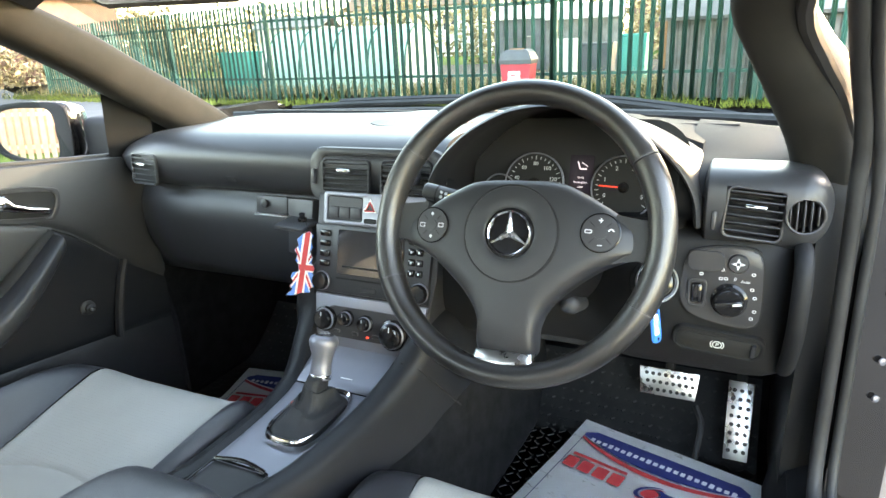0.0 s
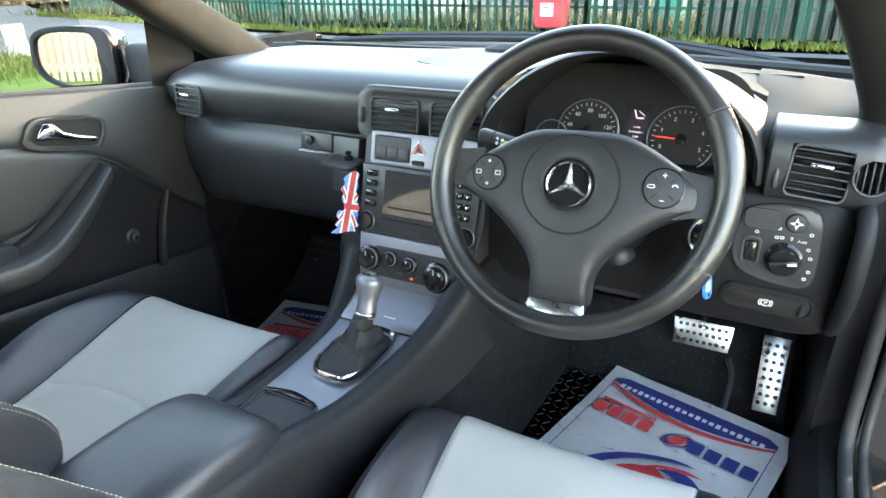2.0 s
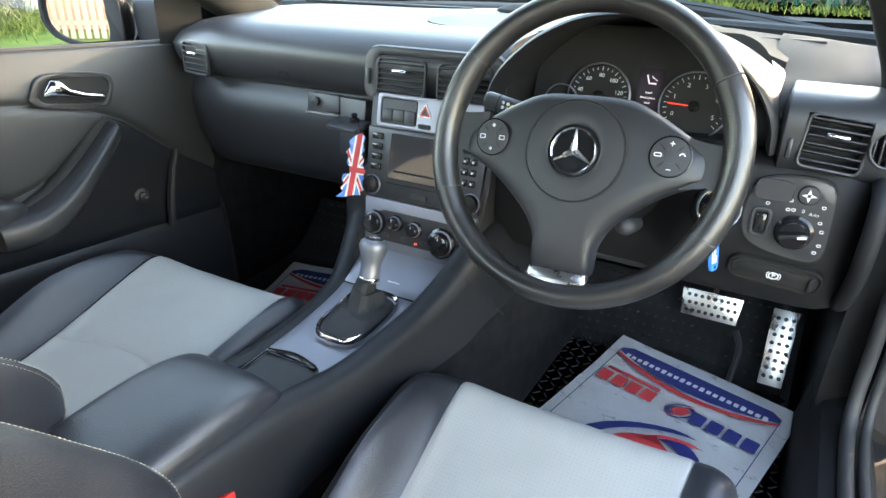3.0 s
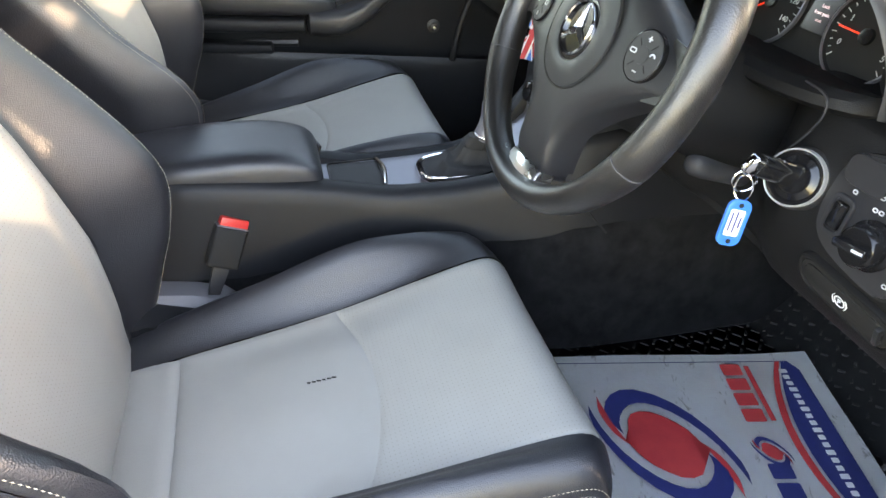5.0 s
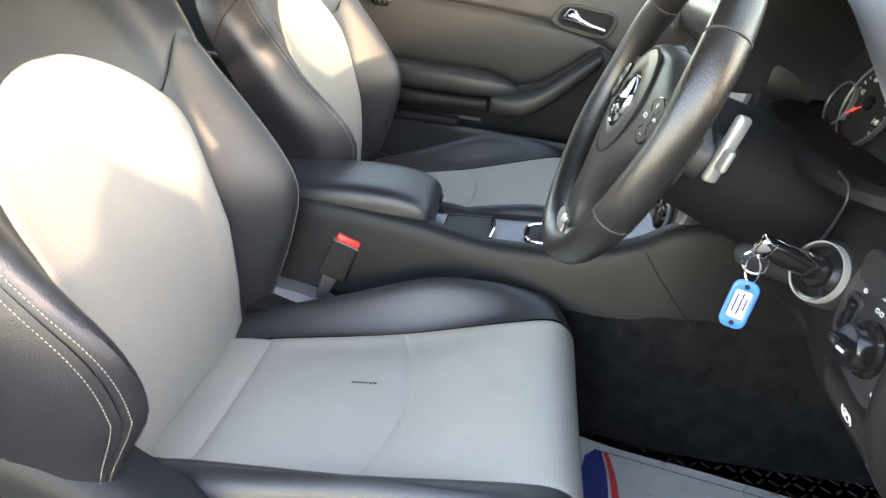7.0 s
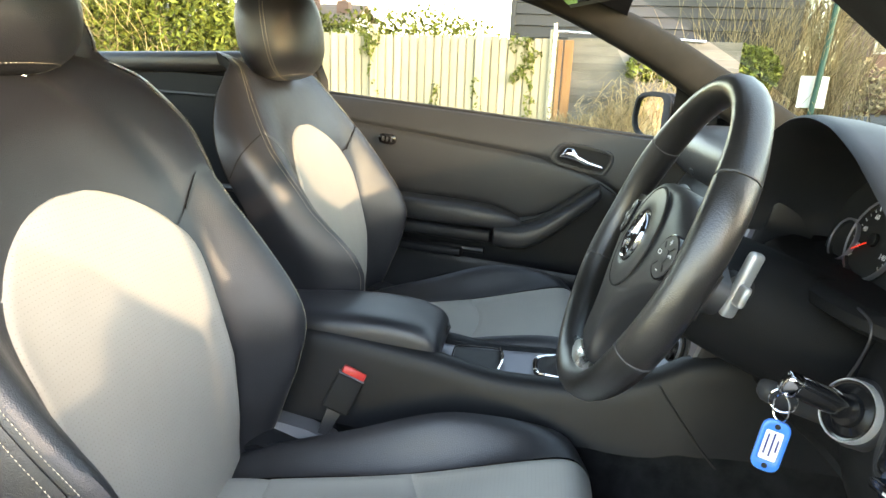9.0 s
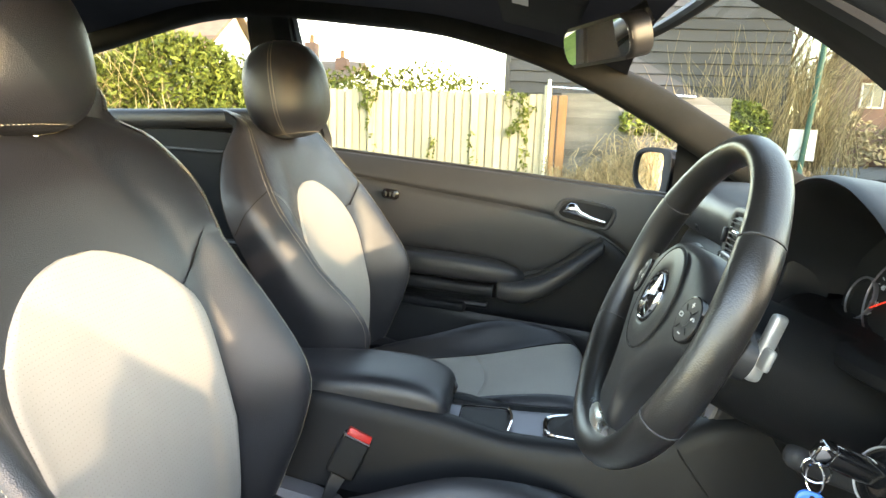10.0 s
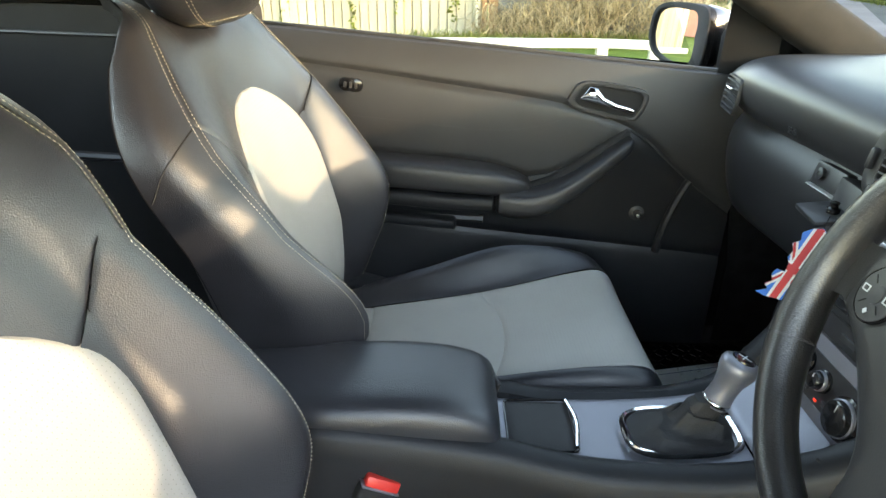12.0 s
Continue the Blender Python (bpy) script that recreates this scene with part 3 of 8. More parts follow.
for off, r in ((0.0, 0.010), (0.022, 0.007)):
    sp = smooth_path([(0.700 + off, -0.6, 0.350), (0.700 + off, 0.0, 0.350), (0.700 + off, 0.20, 0.352), (0.702 + off, 0.272, 0.385), (0.702 + off, 0.285, 0.50), (0.698 + off, 0.270, 0.68), (0.692 + off, 0.245, 0.82), (0.684 + off * 0.7, 0.205, 0.90), (0.655 + off * 0.7, 0.10, 0.995), (0.632 + off * 0.7, -0.04, 1.075), (0.630 + off * 0.7, -0.25, 1.16)], 66)
    solo("trim", tube(sp, r, 10), RUBBER, "black rubber seal round the driver's doorway", "seal", kind="structure")
for z in (0.50, 0.56, 0.66):
    solo("bolt", revolve([(0.0055, 0), (0.0055, 0.003), (0.004, 0.004), (0.0005, 0.004)], 12, frame_m((0.766, 0.318, z), (0, 0, 1), (0.45, -0.9, 0))), SILVER, "small bright bolt on the door pillar", "bolt", "door pillar bolts")

# interior mirror, sun visors
im = thing("interior_mirror", "black framed rear-view mirror hanging from the windscreen", "mirror")
MM = frame_m((-0.115, -0.038, 1.112), (0.92, 0.39, 0), (0.39, -0.92, -0.28))
part("housing", prism(rounded(0.225, 0.068, 0.028, 6), 0.035, 0.008, 3, MM), PLASTIC, im)
part("mirror_glass", prism(rounded(0.212, 0.056, 0.022, 6), 0.002, 0, 1, MM @ pose(0, 0, 0.0015)), MIRROR, im)
part("stem", tube([(-0.125, -0.012, 1.135), (-0.11, 0.045, 1.165)], [0.012, 0.018], 12), PLASTIC, im)
for x in (-0.34, 0.34):
    vis = thing("sun_visor", "dark grey sun visor folded against the headlining", "sun visor", "sun visors")
    part("visor_board", rbox(0.36, 0.16, 0.018, 0.008, 3, pose(x * 0.85, -0.13, 1.192, -12, 0, 0)), LINING, vis)
    part("visor_label", rbox(0.055, 0.030, 0.001, 0.0004, 1, pose(x * 0.85 + 0.10, -0.165, 1.1895, -12, 0, 0)), PAPER, vis, "pale warning label")

# ---- seats ----
CUSHION_LINE = [(0, (-0.53, 0.352)), (0.08, (-0.475, 0.365)), (0.5, (-0.25, 0.395)), (0.8, (-0.065, 0.434)), (0.88, (-0.022, 0.436)), (0.94, (0.002, 0.415)), (0.97, (0.008, 0.385)), (1.0, (0.002, 0.31))]
CUSHION_HALF = [(0, 0.125), (0.5, 0.142), (0.85, 0.160), (1.0, 0.165)]
CUSHION_CREST = [(0, 0.02), (0.3, 0.045), (0.55, 0.066), (0.7, 0.045), (0.85, 0.010), (0.92, 0.0), (1.0, 0.0)]


def cushion(u, v):
    a, sg = min(abs(u), 1.0), (1 if u >= 0 else -1)
    y, z = interp(CUSHION_LINE, v)
    hw = float(interp(CUSHION_HALF, v))
    cr = float(interp(CUSHION_CREST, v)) + (FRONT[0] * max(0.0, min(1.0, (v - 0.55) / 0.2)) * max(0.0, min(1.0, (1.0 - v) / 0.06)) if u > 0 else 0.0)
    if u > 0:
        # the outer bolster is slim and low
        x, dz = interp([(0, (0, 0)), (0.25, (hw * 0.5, 0.001)), (0.5, (hw, 0.007)), (0.64, (hw + 0.026, 0.35 * cr + 0.010)), (0.76, (hw + 0.047, 0.25 * cr)), (0.88, (hw + 0.057, -0.032)), (1.0, (hw + 0.054, -0.082))], a)
    else:
        x, dz = interp([(0, (0, 0)), (0.25, (hw * 0.5, 0.001)), (0.5, (hw, 0.007)), (0.70, (hw + 0.050, cr + 0.005)), (0.80, (hw + 0.075, cr * 0.75 - 0.008)), (0.90, (hw + 0.084, cr * 0.3 - 0.040)), (1.0, (hw + 0.080, -0.082))], a)
    y -= 0.035 * max(0, a - 0.5) * max(0, v - 0.75) * 8
    return (sg * x, y, z + dz)


def cushion_warped(u, v):
    """The cross seam bows forward."""
    hat = max(0.0, 1 - abs(v - 0.5) / 0.4)
    return cushion(u, v + 0.055 * (1 - (2 * u) ** 2) * hat)


Z0 = 0.375
BACK_Y = [(0.36, -0.526), (0.45, -0.526), (0.6, -0.553), (0.75, -0.605), (0.85, -0.646), (0.92, -0.678), (0.945, -0.698), (0.965, -0.745)]
RECLINE = [0.0]
FRONT = [0.0]
LIFT = [0.036]
SEAM = [0.80]
HEAD = [Vector((-0.028, 0.002, 0.018))]
CORNER = [0.0]
BACK_HALF = [(0.36, 0.168), (0.45, 0.166), (0.6, 0.164), (0.73, 0.174), (0.8, 0.168), (0.9, 0.125), (0.96, 0.10)]
BACK_CREST = [(0.36, (0.212, 0.02)), (0.45, (0.220, 0.055)), (0.52, (0.218, 0.090)), (0.6, (0.229, 0.114)), (0.7, (0.238, 0.084)), (0.8, (0.226, 0.046)), (0.9, (0.178, 0.012)), (0.96, (0.145, 0))]
BACK_OUT = [(0.36, 0.232), (0.45, 0.242), (0.6, 0.268), (0.75, 0.279), (0.8, 0.272), (0.86, 0.240), (0.92, 0.196), (0.96, 0.165)]
BACK_TOP = [(0, 0.915), (0.4, 0.925), (0.62, 0.955), (0.78, 0.942), (0.9, 0.905), (1.0, 0.845)]


def backrest(u, v):
    a, sg = min(abs(u), 1.0), (1 if u >= 0 else -1)
    zb = Z0 + (0.050 * min(1.0, max(0.0, (a - 0.52) / 0.22)) if u > 0 else 0.0)
    top = float(interp(BACK_TOP, a)) + (0.7 * CORNER[0] * min(1.0, max(0.0, (a - 0.72) / 0.22)) if u > 0 else 0.0)
    z = zb + v * (top + LIFT[0] * (2.3 if u < 0 else 0.3) * max(0.0, min(1.0, (a - 0.42) / 0.24)) - zb)
    z += LIFT[0] * 1.15 * max(0.0, (v - 0.85) / 0.15) ** 2 * max(0.0, 1 - a / 0.7)
    y = float(interp(BACK_Y, z)) + RECLINE[0] * (z - 0.42)
    hb = float(interp(BACK_HALF, z))
    cx, cd = interp(BACK_CREST, z)
    xo = float(interp(BACK_OUT, z)) + LIFT[0] * (1.9 if u < 0 else 0.4) * max(0.0, min(1.0, (z - 0.80) / 0.10))
    cd += LIFT[0] * (0.5 if u < 0 else 0.0) * max(0.0, min(1.0, (z - 0.76) / 0.10))
    cx += LIFT[0] * (1.5 if u < 0 else 0.3) * max(0.0, min(1.0, (z - 0.80) / 0.08))
    if u > 0:
        cd -= CORNER[0] * 0.60 * max(0.0, min(1.0, (z - 0.56) / 0.12, (1.0 - z) / 0.22))
        cd = cd * (0.85 + 0.15 * min(1.0, max(0.0, (z - 0.42) / 0.11))) + 0.018 * max(0.0, 1 - abs(z - 0.53) / 0.12)
    x, d = interp([(0, (0, 0)), (0.25, (hb * 0.5, 0.003)), (0.5, (hb, 0.022 * min(1.0, max(0.1, (z - 0.40) / 0.15)) if z < 0.8 else max(0.0, 0.022 - (z - 0.8) * 0.2))), (0.74, (cx, cd)), (0.88, (xo, cd * 0.45 - 0.01)), (1.0, (xo + 0.001, -0.052))], a)
    roll = 0.03 * max(0, (v - 0.93) / 0.07) ** 2
    if u > 0 and CORNER[0]:
        w = min(1.0, max(0.0, (a - 0.72) / 0.18))
        roll = roll * (1 - w) + w * (0.012 * math.sin(math.pi * max(0.0, min(1.0, (v - 0.55) / 0.45))) - 0.004 * max(0.0, (v - 0.90) / 0.10))
    return (sg * x, y + d - roll, z)


def back_v(z, u=0.3):
    return (z - Z0) / (float(interp(BACK_TOP, abs(u))) - Z0)


def light_edge(v):
    z = Z0 + v * 0.545
    k = (z - 0.66) / 0.158
    return 0.5 * math.sqrt(max(0.0, 1 - k * k)) if k > 0 else 0.5


def lifted(S, h, flip):
    def f(u, v):
        p = Vector(S(u, v))
        e = 1e-3
        n = (Vector(S(u + e, v)) - Vector(S(u - e, v))).cross(Vector(S(u, v + e)) - Vector(S(u, v - e)))
        return p + n.normalized() * (h * flip) if n.length > 1e-12 else p
    return f


def shell(S, u0, u1, v0, v1, nu, nv, back):
    """A plain closed back: the same outline moved by the vector back, with a rim."""
    bm = bmesh.new()
    f = lambda a, b: Vector(S(u0 + (u1 - u0) * a, v0 + (v1 - v0) * b))
    g = lambda a, b: Vector((f(a, b).x * (0.96 - 0.14 * b), min(f(a, b).y, f(0, b).y + (f(1, b).y - f(0, b).y) * a) + back.y * (1 - 0.6 * b), f(a, b).z + back.z - 0.02 * b))
    grid(bm, g, nu, nv)
    rim = [(a / nu, 0) for a in range(nu + 1)] + [(1, b / nv) for b in range(1, nv + 1)] + [(a / nu, 1) for a in range(nu - 1, -1, -1)] + [(0, b / nv) for b in range(nv - 1, 0, -1)]
    o = [bm.verts.new(f(*q)) for q in rim]
    i = [bm.verts.new(g(*q)) for q in rim]
    for k in range(len(rim)):
        j = (k + 1) % len(rim)
        bm.faces.new((o[k], o[j], i[j], i[k]))
    bmesh.ops.remove_doubles(bm, verts=bm.verts, dist=1e-5)
    return bm


def headrest_point(u, v, grow=1.0):
    """u: round the waist, v: from bottom to top, both in radians."""
    p = lambda c, e: math.copysign(abs(c) ** e, c)
    cv, sv, cu, su = math.cos(v), math.sin(v), math.cos(u), math.sin(u)
    x = 0.116 * p(cv, 0.66) * p(cu, 0.90) * (1 - 0.10 * sv)
    y = 0.080 * p(cv, 0.76) * p(su, 0.92)
    z = 0.098 * p(sv, 0.82)
    y += 0.004 * (1 - (x / 0.116) ** 2)
    q = Euler((radians(10), 0, 0)).to_matrix() @ Vector((x, y, z)) * grow
    return q + Vector((0, -0.735 + RECLINE[0] * 0.6, 1.018)) + HEAD[0]


def build_seat(name, label):
    seat = thing(name, label, "car seat", "front seats")
    # cushion
    part("cushion_front_panel", panel(cushion_warped, -0.5, 0.5, 0.5, 0.975, 26, 26, puff=0.004, tuck=0.003, width=0.004), PERF_SEAT, seat, "light stone perforated leather")
    part("cushion_rear_panel", panel(cushion_warped, -0.5, 0.5, 0.11, 0.5, 26, 16, puff=0.004, tuck=0.003, width=0.004), LEATHER_LIGHT, seat, "light stone leather, creased")
    part("rear_roll", panel(lambda u, v: Vector(cushion_warped(u, v)) + Vector((0, 0.0, 0.10 * max(0.0, 0.11 - v))), -0.5, 0.5, 0.0, 0.11, 20, 8, tuck=0.005, width=0.005), LEATHER_LIGHT, seat, "narrow light stone leather strip")
    for s in (-1, 1):
        part("cushion_bolster", panel(cushion, 0.5 * s, 0.93 * s, 0.0, 1.0, 18, 34, flip=s, tuck=0.004, width=0.004, edges="rtb"), LEATHER, seat, "black leather side bolster")
        part("cushion_skirt", panel(lambda u, v: Vector(cushion(0.93 * s + (u - 0.93 * s) * 0.2, v)) + Vector((0, 0, -max(0, abs(u) - 0.93) * 1.2)), 0.93 * s, 1.0 * s, 0.0, 1.0, 6, 24, flip=s, tuck=0.003), LEATHER, seat)
        part("cushion_stitching", stitches([Vector(cushion(0.842 * s, k / 160)) + Vector((0.0014 * s, 0, 0.0004)) for k in range(8, 160)]), STITCH, seat, "pale contrast stitching")
        line = [Vector(cushion(0.812 * s, k / 160)) + Vector((0.0012 * s, 0, 0.0008)) for k in range(8, 160)]
        part("cushion_stitching", stitches(line), STITCH, seat, "pale contrast stitching")
    front = panel(lambda u, v: (u * 0.235, -0.002 - 0.02 * v, 0.325 - 0.11 * v), -1, 1, 0, 1, 14, 5, flip=-1)
    part("front_valance", front, PLASTIC, seat)
    base = rbox(0.40, 0.44, 0.10, 0.02, 2, Matrix.Translation((0, -0.26, 0.285)))
    part("seat_frame", base, BLACK, seat)
    for s in (-1, 1):
        rail = rbox(0.035, 0.50, 0.035, 0.006, 2, Matrix.Translation((0.17 * s, -0.24, 0.222)))
        part("seat_rail", rail, BLACK, seat)
        trim = loft([[(s * x, y, z) for x, z in ((0.175, 0.356 + dz), (0.205 + bx, 0.364 + dz), (0.228 + bx, 0.362 + dz), (0.243 + bx, 0.350 + dz), (0.251 + bx, 0.325 + dz), (0.255 + bx, 0.285), (0.252 + bx, 0.25), (0.240 + bx, 0.222), (0.20, 0.215))]
                     for y, dz, bx in (((-0.70, 0.10, -0.03), (-0.66, 0.130, -0.01), (-0.60, 0.128, 0.0), (-0.54, 0.112, 0.004), (-0.49, 0.082, 0.004), (-0.44, 0.046, 0.0), (-0.38, 0.000, -0.006), (-0.25, -0.05, -0.012), (-0.08, -0.05, -0.014), (-0.02, -0.06, -0.02)) if s > 0 else ((-0.56, 0.025, -0.01), (-0.50, 0.04, 0.0), (-0.40, 0.01, 0.004), (-0.25, 0.0, 0.004), (-0.08, 0.0, 0.002), (-0.02, -0.03, -0.01)))])
        part("side_trim", trim, DASH_LOW, seat, "dark plastic lower side cover", angle=75)
    # backrest
    part("back_panel", panel(lifted(backrest, 0.004, -1), lambda v: -light_edge(v), light_edge, -0.02, back_v(0.8175, 0), 26, 40, tuck=0.007, width=0.004, flip=-1, edges="lr", puff=0.004), PERF_BACK, seat, "light stone perforated leather")
    part("back_centre", panel(backrest, -0.5, 0.5, 0.0, 0.66, 16, 16, flip=-1, tuck=0.0), LEATHER, seat)
    seam_v = lambda u: 0.66 + (0.16 - (LIFT[0] * 4.2 if u < 0 else 0.0)) * max(0.0, (abs(u) - 0.5) / 0.5)
    upper = lambda u, v: backrest(u, seam_v(u) + (1 - seam_v(u)) * v)
    part("upper_panel", panel(upper, -0.76, SEAM[0], 0.0, 1.0, 40, 18, flip=-1, tuck=0.0016, width=0.003, edges="lrb"), LEATHER, seat, "black leather shoulder panel")
    for s in (-1, 1):
        lower = lambda u, v: backrest(u, seam_v(u) * v)
        edge = SEAM[0] if s > 0 else 0.76
        part("back_bolster", panel(lower, 0.5 * s, edge * s, 0.0, 1.0, 14, 34, flip=-s, tuck=0.0016, width=0.003, edges="rtb"), LEATHER, seat, "black leather backrest bolster")
        part("back_side_panel", panel(backrest, edge * s, 1.0 * s, 0.0, 1.0, 12, 40, flip=-s, tuck=0.0016, width=0.003, edges="rtb"), LEATHER, seat)
        rows = bmesh.new()
        for uu in (edge - 0.014, edge + 0.014):
            path = [Vector(lifted(backrest, 0.0012, -1)(uu * s, k / 220)) for k in range(4, 219)]
            stitches(path, bm=rows)
        part("back_stitching", rows, STITCH, seat, "double row of pale stitching")
    if CORNER[0]:
        crease = lifted(backrest, 0.0004, -1)
        part("side_seam", tube([crease(0.775 + 0.215 * k / 14, 0.738 - 0.055 * k / 14) for k in range(15)], 0.0011, 6), BLACK, seat)
    part("back_shell", shell(backrest, -1.0, 1.0, 0.0, 1.0, 20, 24, Vector((0, -0.022, 0.0))), DASH_DARK, seat, "dark rear shell")
    # headrest
    hb = bmesh.new()
    nu, nv = 40, 24
    rows = [[hb.verts.new(headrest_point(i * math.tau / nu, -math.pi / 2 + 0.02 + (math.pi - 0.04) * j / nv)) for i in range(nu)] for j in range(nv + 1)]
    for j in range(nv):
        for i in range(nu):
            k = (i + 1) % nu
            hb.faces.new((rows[j][i], rows[j][k], rows[j + 1][k], rows[j + 1][i]))
    hb.faces.new(rows[0][::-1])
    hb.faces.new(rows[-1])
    head = part("headrest", hb, LEATHER, seat, "black leather padded headrest")
    for s in (-1, 1):
        ang = radians(9) if s > 0 else math.pi - radians(9)
        hs = bmesh.new()
        for da in (-0.035, 0.035):
            stitches([headrest_point(ang + da, -1.5 + 3.0 * k / 120, 1.0) + (headrest_point(ang + da, 0, 1.0) - Vector((0, -0.735 + RECLINE[0] * 0.6, 1.018)) - HEAD[0]).normalized() * 0.0012 for k in range(121)], pitch=0.0055, length=0.004, r=0.0007, bm=hs)
        part("headrest_stitching", hs, STITCH, head, "pale contrast stitching")
        if s > 0:
            low_seam = [headrest_point(math.tau * k / 200, -1.12, 1.006) for k in range(201)]
            part("headrest_stitching", stitches(low_seam, pitch=0.0055, length=0.004, r=0.0007), STITCH, head, "pale contrast stitching")
        post = tube([(0.06 * s, -0.715 + RECLINE[0] * 0.5, 0.90), (0.06 * s, -0.72 + RECLINE[0] * 0.6, 0.96)], 0.006, 10)
        part("headrest_post", post, CHROME, seat, "chrome post")
        collar = revolve([(0.014, 0), (0.014, 0.012), (0.009, 0.016)], 16, Matrix.Translation((0.06 * s, -0.712 + RECLINE[0] * 0.5, 0.912)))
        part("post_collar", collar, PLASTIC, seat)
    return seat


driver_seat = build_seat("driver_car_seat", "two-tone stone and black leather sport seat, slightly worn")
driver_seat.matrix_basis = pose(0.355, 0, 0)
RECLINE[0] = 0.030
CORNER[0] = 0.050
LIFT[0] = 0.0
SEAM[0] = 0.76
FRONT[0] = 0.020
HEAD[0] = Vector((0, 0.055, -0.018))
passenger_seat = build_seat("passenger_car_seat", "two-tone stone and black leather sport seat beside the passenger door")
passenger_seat.matrix_basis = pose(-0.320, 0.018, 0.03)
RECLINE[0] = 0.0
CORNER[0] = 0.0

# worn mark on the driver's cushion: a short row of small dark nicks
nick = thing("scuff_mark", "row of small dark nicks worn into the stone leather", "scuff")
nick.matrix_basis = pose(0.342, -0.285, 0)
for k in range(6):
    xx, yy = -0.013 + 0.0005 * k, -0.012 + 0.0062 * k
    zz = cushion((0.342 + xx - 0.355) / 0.285, 0.44 + yy * 1.9)[2] + 0.0052
    part("nick", rbox(0.0022, 0.0042 + 0.0008 * (k % 3), 0.0012, 0.0005, 1, pose(xx, yy, zz, 0, 0, -12)), BLACK, nick)

# ---- steering wheel ----
WHEEL_YAW, WHEEL_TILT = radians(0.0), radians(22.8)
WHEEL = frame_m((0.3208, 0.0180, 0.8010), (math.cos(WHEEL_YAW), math.sin(WHEEL_YAW), 0), (math.sin(WHEEL_YAW) * math.cos(WHEEL_TILT), -math.cos(WHEEL_YAW) * math.cos(WHEEL_TILT), math.sin(WHEEL_TILT)))
HUB = pose(0.0, -0.003, 0.002, 0, 0, 2.0)


wheel = thing("steering_wheel", "black leather three-spoke steering wheel with silver bottom bezel", "steering wheel", m=WHEEL)
RIM = 0.1700


def rim_ring(a, b, rr, n=40, w=14, dz=0.0, bm=None):
    """A stretch of the rim between two angles; z is toward the driver."""
    rings = []
    for i in range(n + 1):
        t = radians(a + (b - a) * i / n)
        c = Vector((math.cos(t), math.sin(t), 0))
        bulge = 1 + 0.10 * max(0, math.cos(2 * (abs(math.degrees(t) % 180 - 90) - 65) * math.pi / 180)) ** 6
        rings.append([c * (RIM + rr * bulge * math.cos(q)) + Vector((0, 0, dz + rr * 1.22 * bulge * math.sin(q))) for q in [k * math.tau / w for k in range(w)]])
    return loft(rings, bm=bm)


for k, (a, b) in enumerate(((33, 147), (147.6, 205), (205.6, 334.4), (335, 392.4))):
    part("rim_cover", rim_ring(a, b, 0.0148, 60), RIM_LEATHER, wheel, "black grained leather, worn smooth")
for a in (33, 147.3, 205.3, 334.7):
    part("rim_seam", rim_ring(a - 0.25, a + 0.25, 0.0151, 2, 20), STITCH_DARK, wheel)


def pad_z(x, y):
    """Crowned front of the hub."""
    return 0.010 - 1.1 * x * x - 0.9 * y * y


hub_half = [(0, 0.066), (0.05, 0.064), (0.085, 0.050), (0.120, 0.030), (0.140, 0.020), (0.153, 0.010), (0.152, -0.012), (0.135, -0.020), (0.105, -0.034), (0.075, -0.056), (0.049, -0.082), (0.037, -0.108), (0.033, -0.142), (0.0, -0.146)]
sm = [(float(p[0]), float(p[1])) for p in [interp([(i, q) for i, q in enumerate(hub_half)], s) for s in np.linspace(0, len(hub_half) - 1, 66)]]
outline = sm + [(-x, y) for x, y in sm[-2:0:-1]]
hub = bmesh.new()
n = len(outline)
rings = []
for f, dz in ((0.0, 0.0), (0.35, 0.0), (0.7, 0.0), (0.88, -0.001), (0.96, -0.005), (1.0, -0.012), (1.0, -0.035)):
    ring = []
    for x, y in outline:
        cx, cy = 0.0, -0.02
        px, py = cx + (x - cx) * f, cy + (y - cy) * f
        ring.append((px, py, pad_z(px * 0.8, (py + 0.02) * 0.8) + dz))
    rings.append(ring)
vs = [[hub.verts.new(p) for p in r] for r in rings[1:]]
c0 = hub.verts.new((0, -0.02, 0.010))
for k in range(n):
    hub.faces.new((c0, vs[0][k], vs[0][(k + 1) % n]))
for a, b in zip(vs, vs[1:]):
    for k in range(n):
        j = (k + 1) % n
        hub.faces.new((a[k], b[k], b[j], a[j]))
bmesh.ops.transform(hub, matrix=HUB, verts=hub.verts)
part("hub_cover", hub, DASH, wheel, "black grained airbag cover")
part("boss_groove", tube([HUB @ Vector((0.0578 * math.cos(k * math.tau / 64), 0.0578 * math.sin(k * math.tau / 64), 0.0088)) for k in range(64)], 0.0012, 6, True), BLACK, wheel)
dome = revolve([(0.0570, 0.003), (0.0570, 0.0084), (0.0560, 0.0098), (0.045, 0.0114), (0.033, 0.0124), (0.0315, 0.0118), (0.0305, 0.0105), (0.0005, 0.0105)], 64, HUB)
part("airbag_boss", dome, DASH, wheel, "round raised airbag cover")
emblem = revolve([(0.0268, 0.0100), (0.0268, 0.0140), (0.0258, 0.0152), (0.0244, 0.0142), (0.0244, 0.0100)], 48, HUB)
em = part("emblem_ring", emblem, CHROME, wheel, "chrome emblem ring")
part("emblem_field", revolve([(0.0300, 0.0106), (0.0300, 0.0112), (0.0005, 0.0114)], 40, HUB), GLOSSY, wheel)
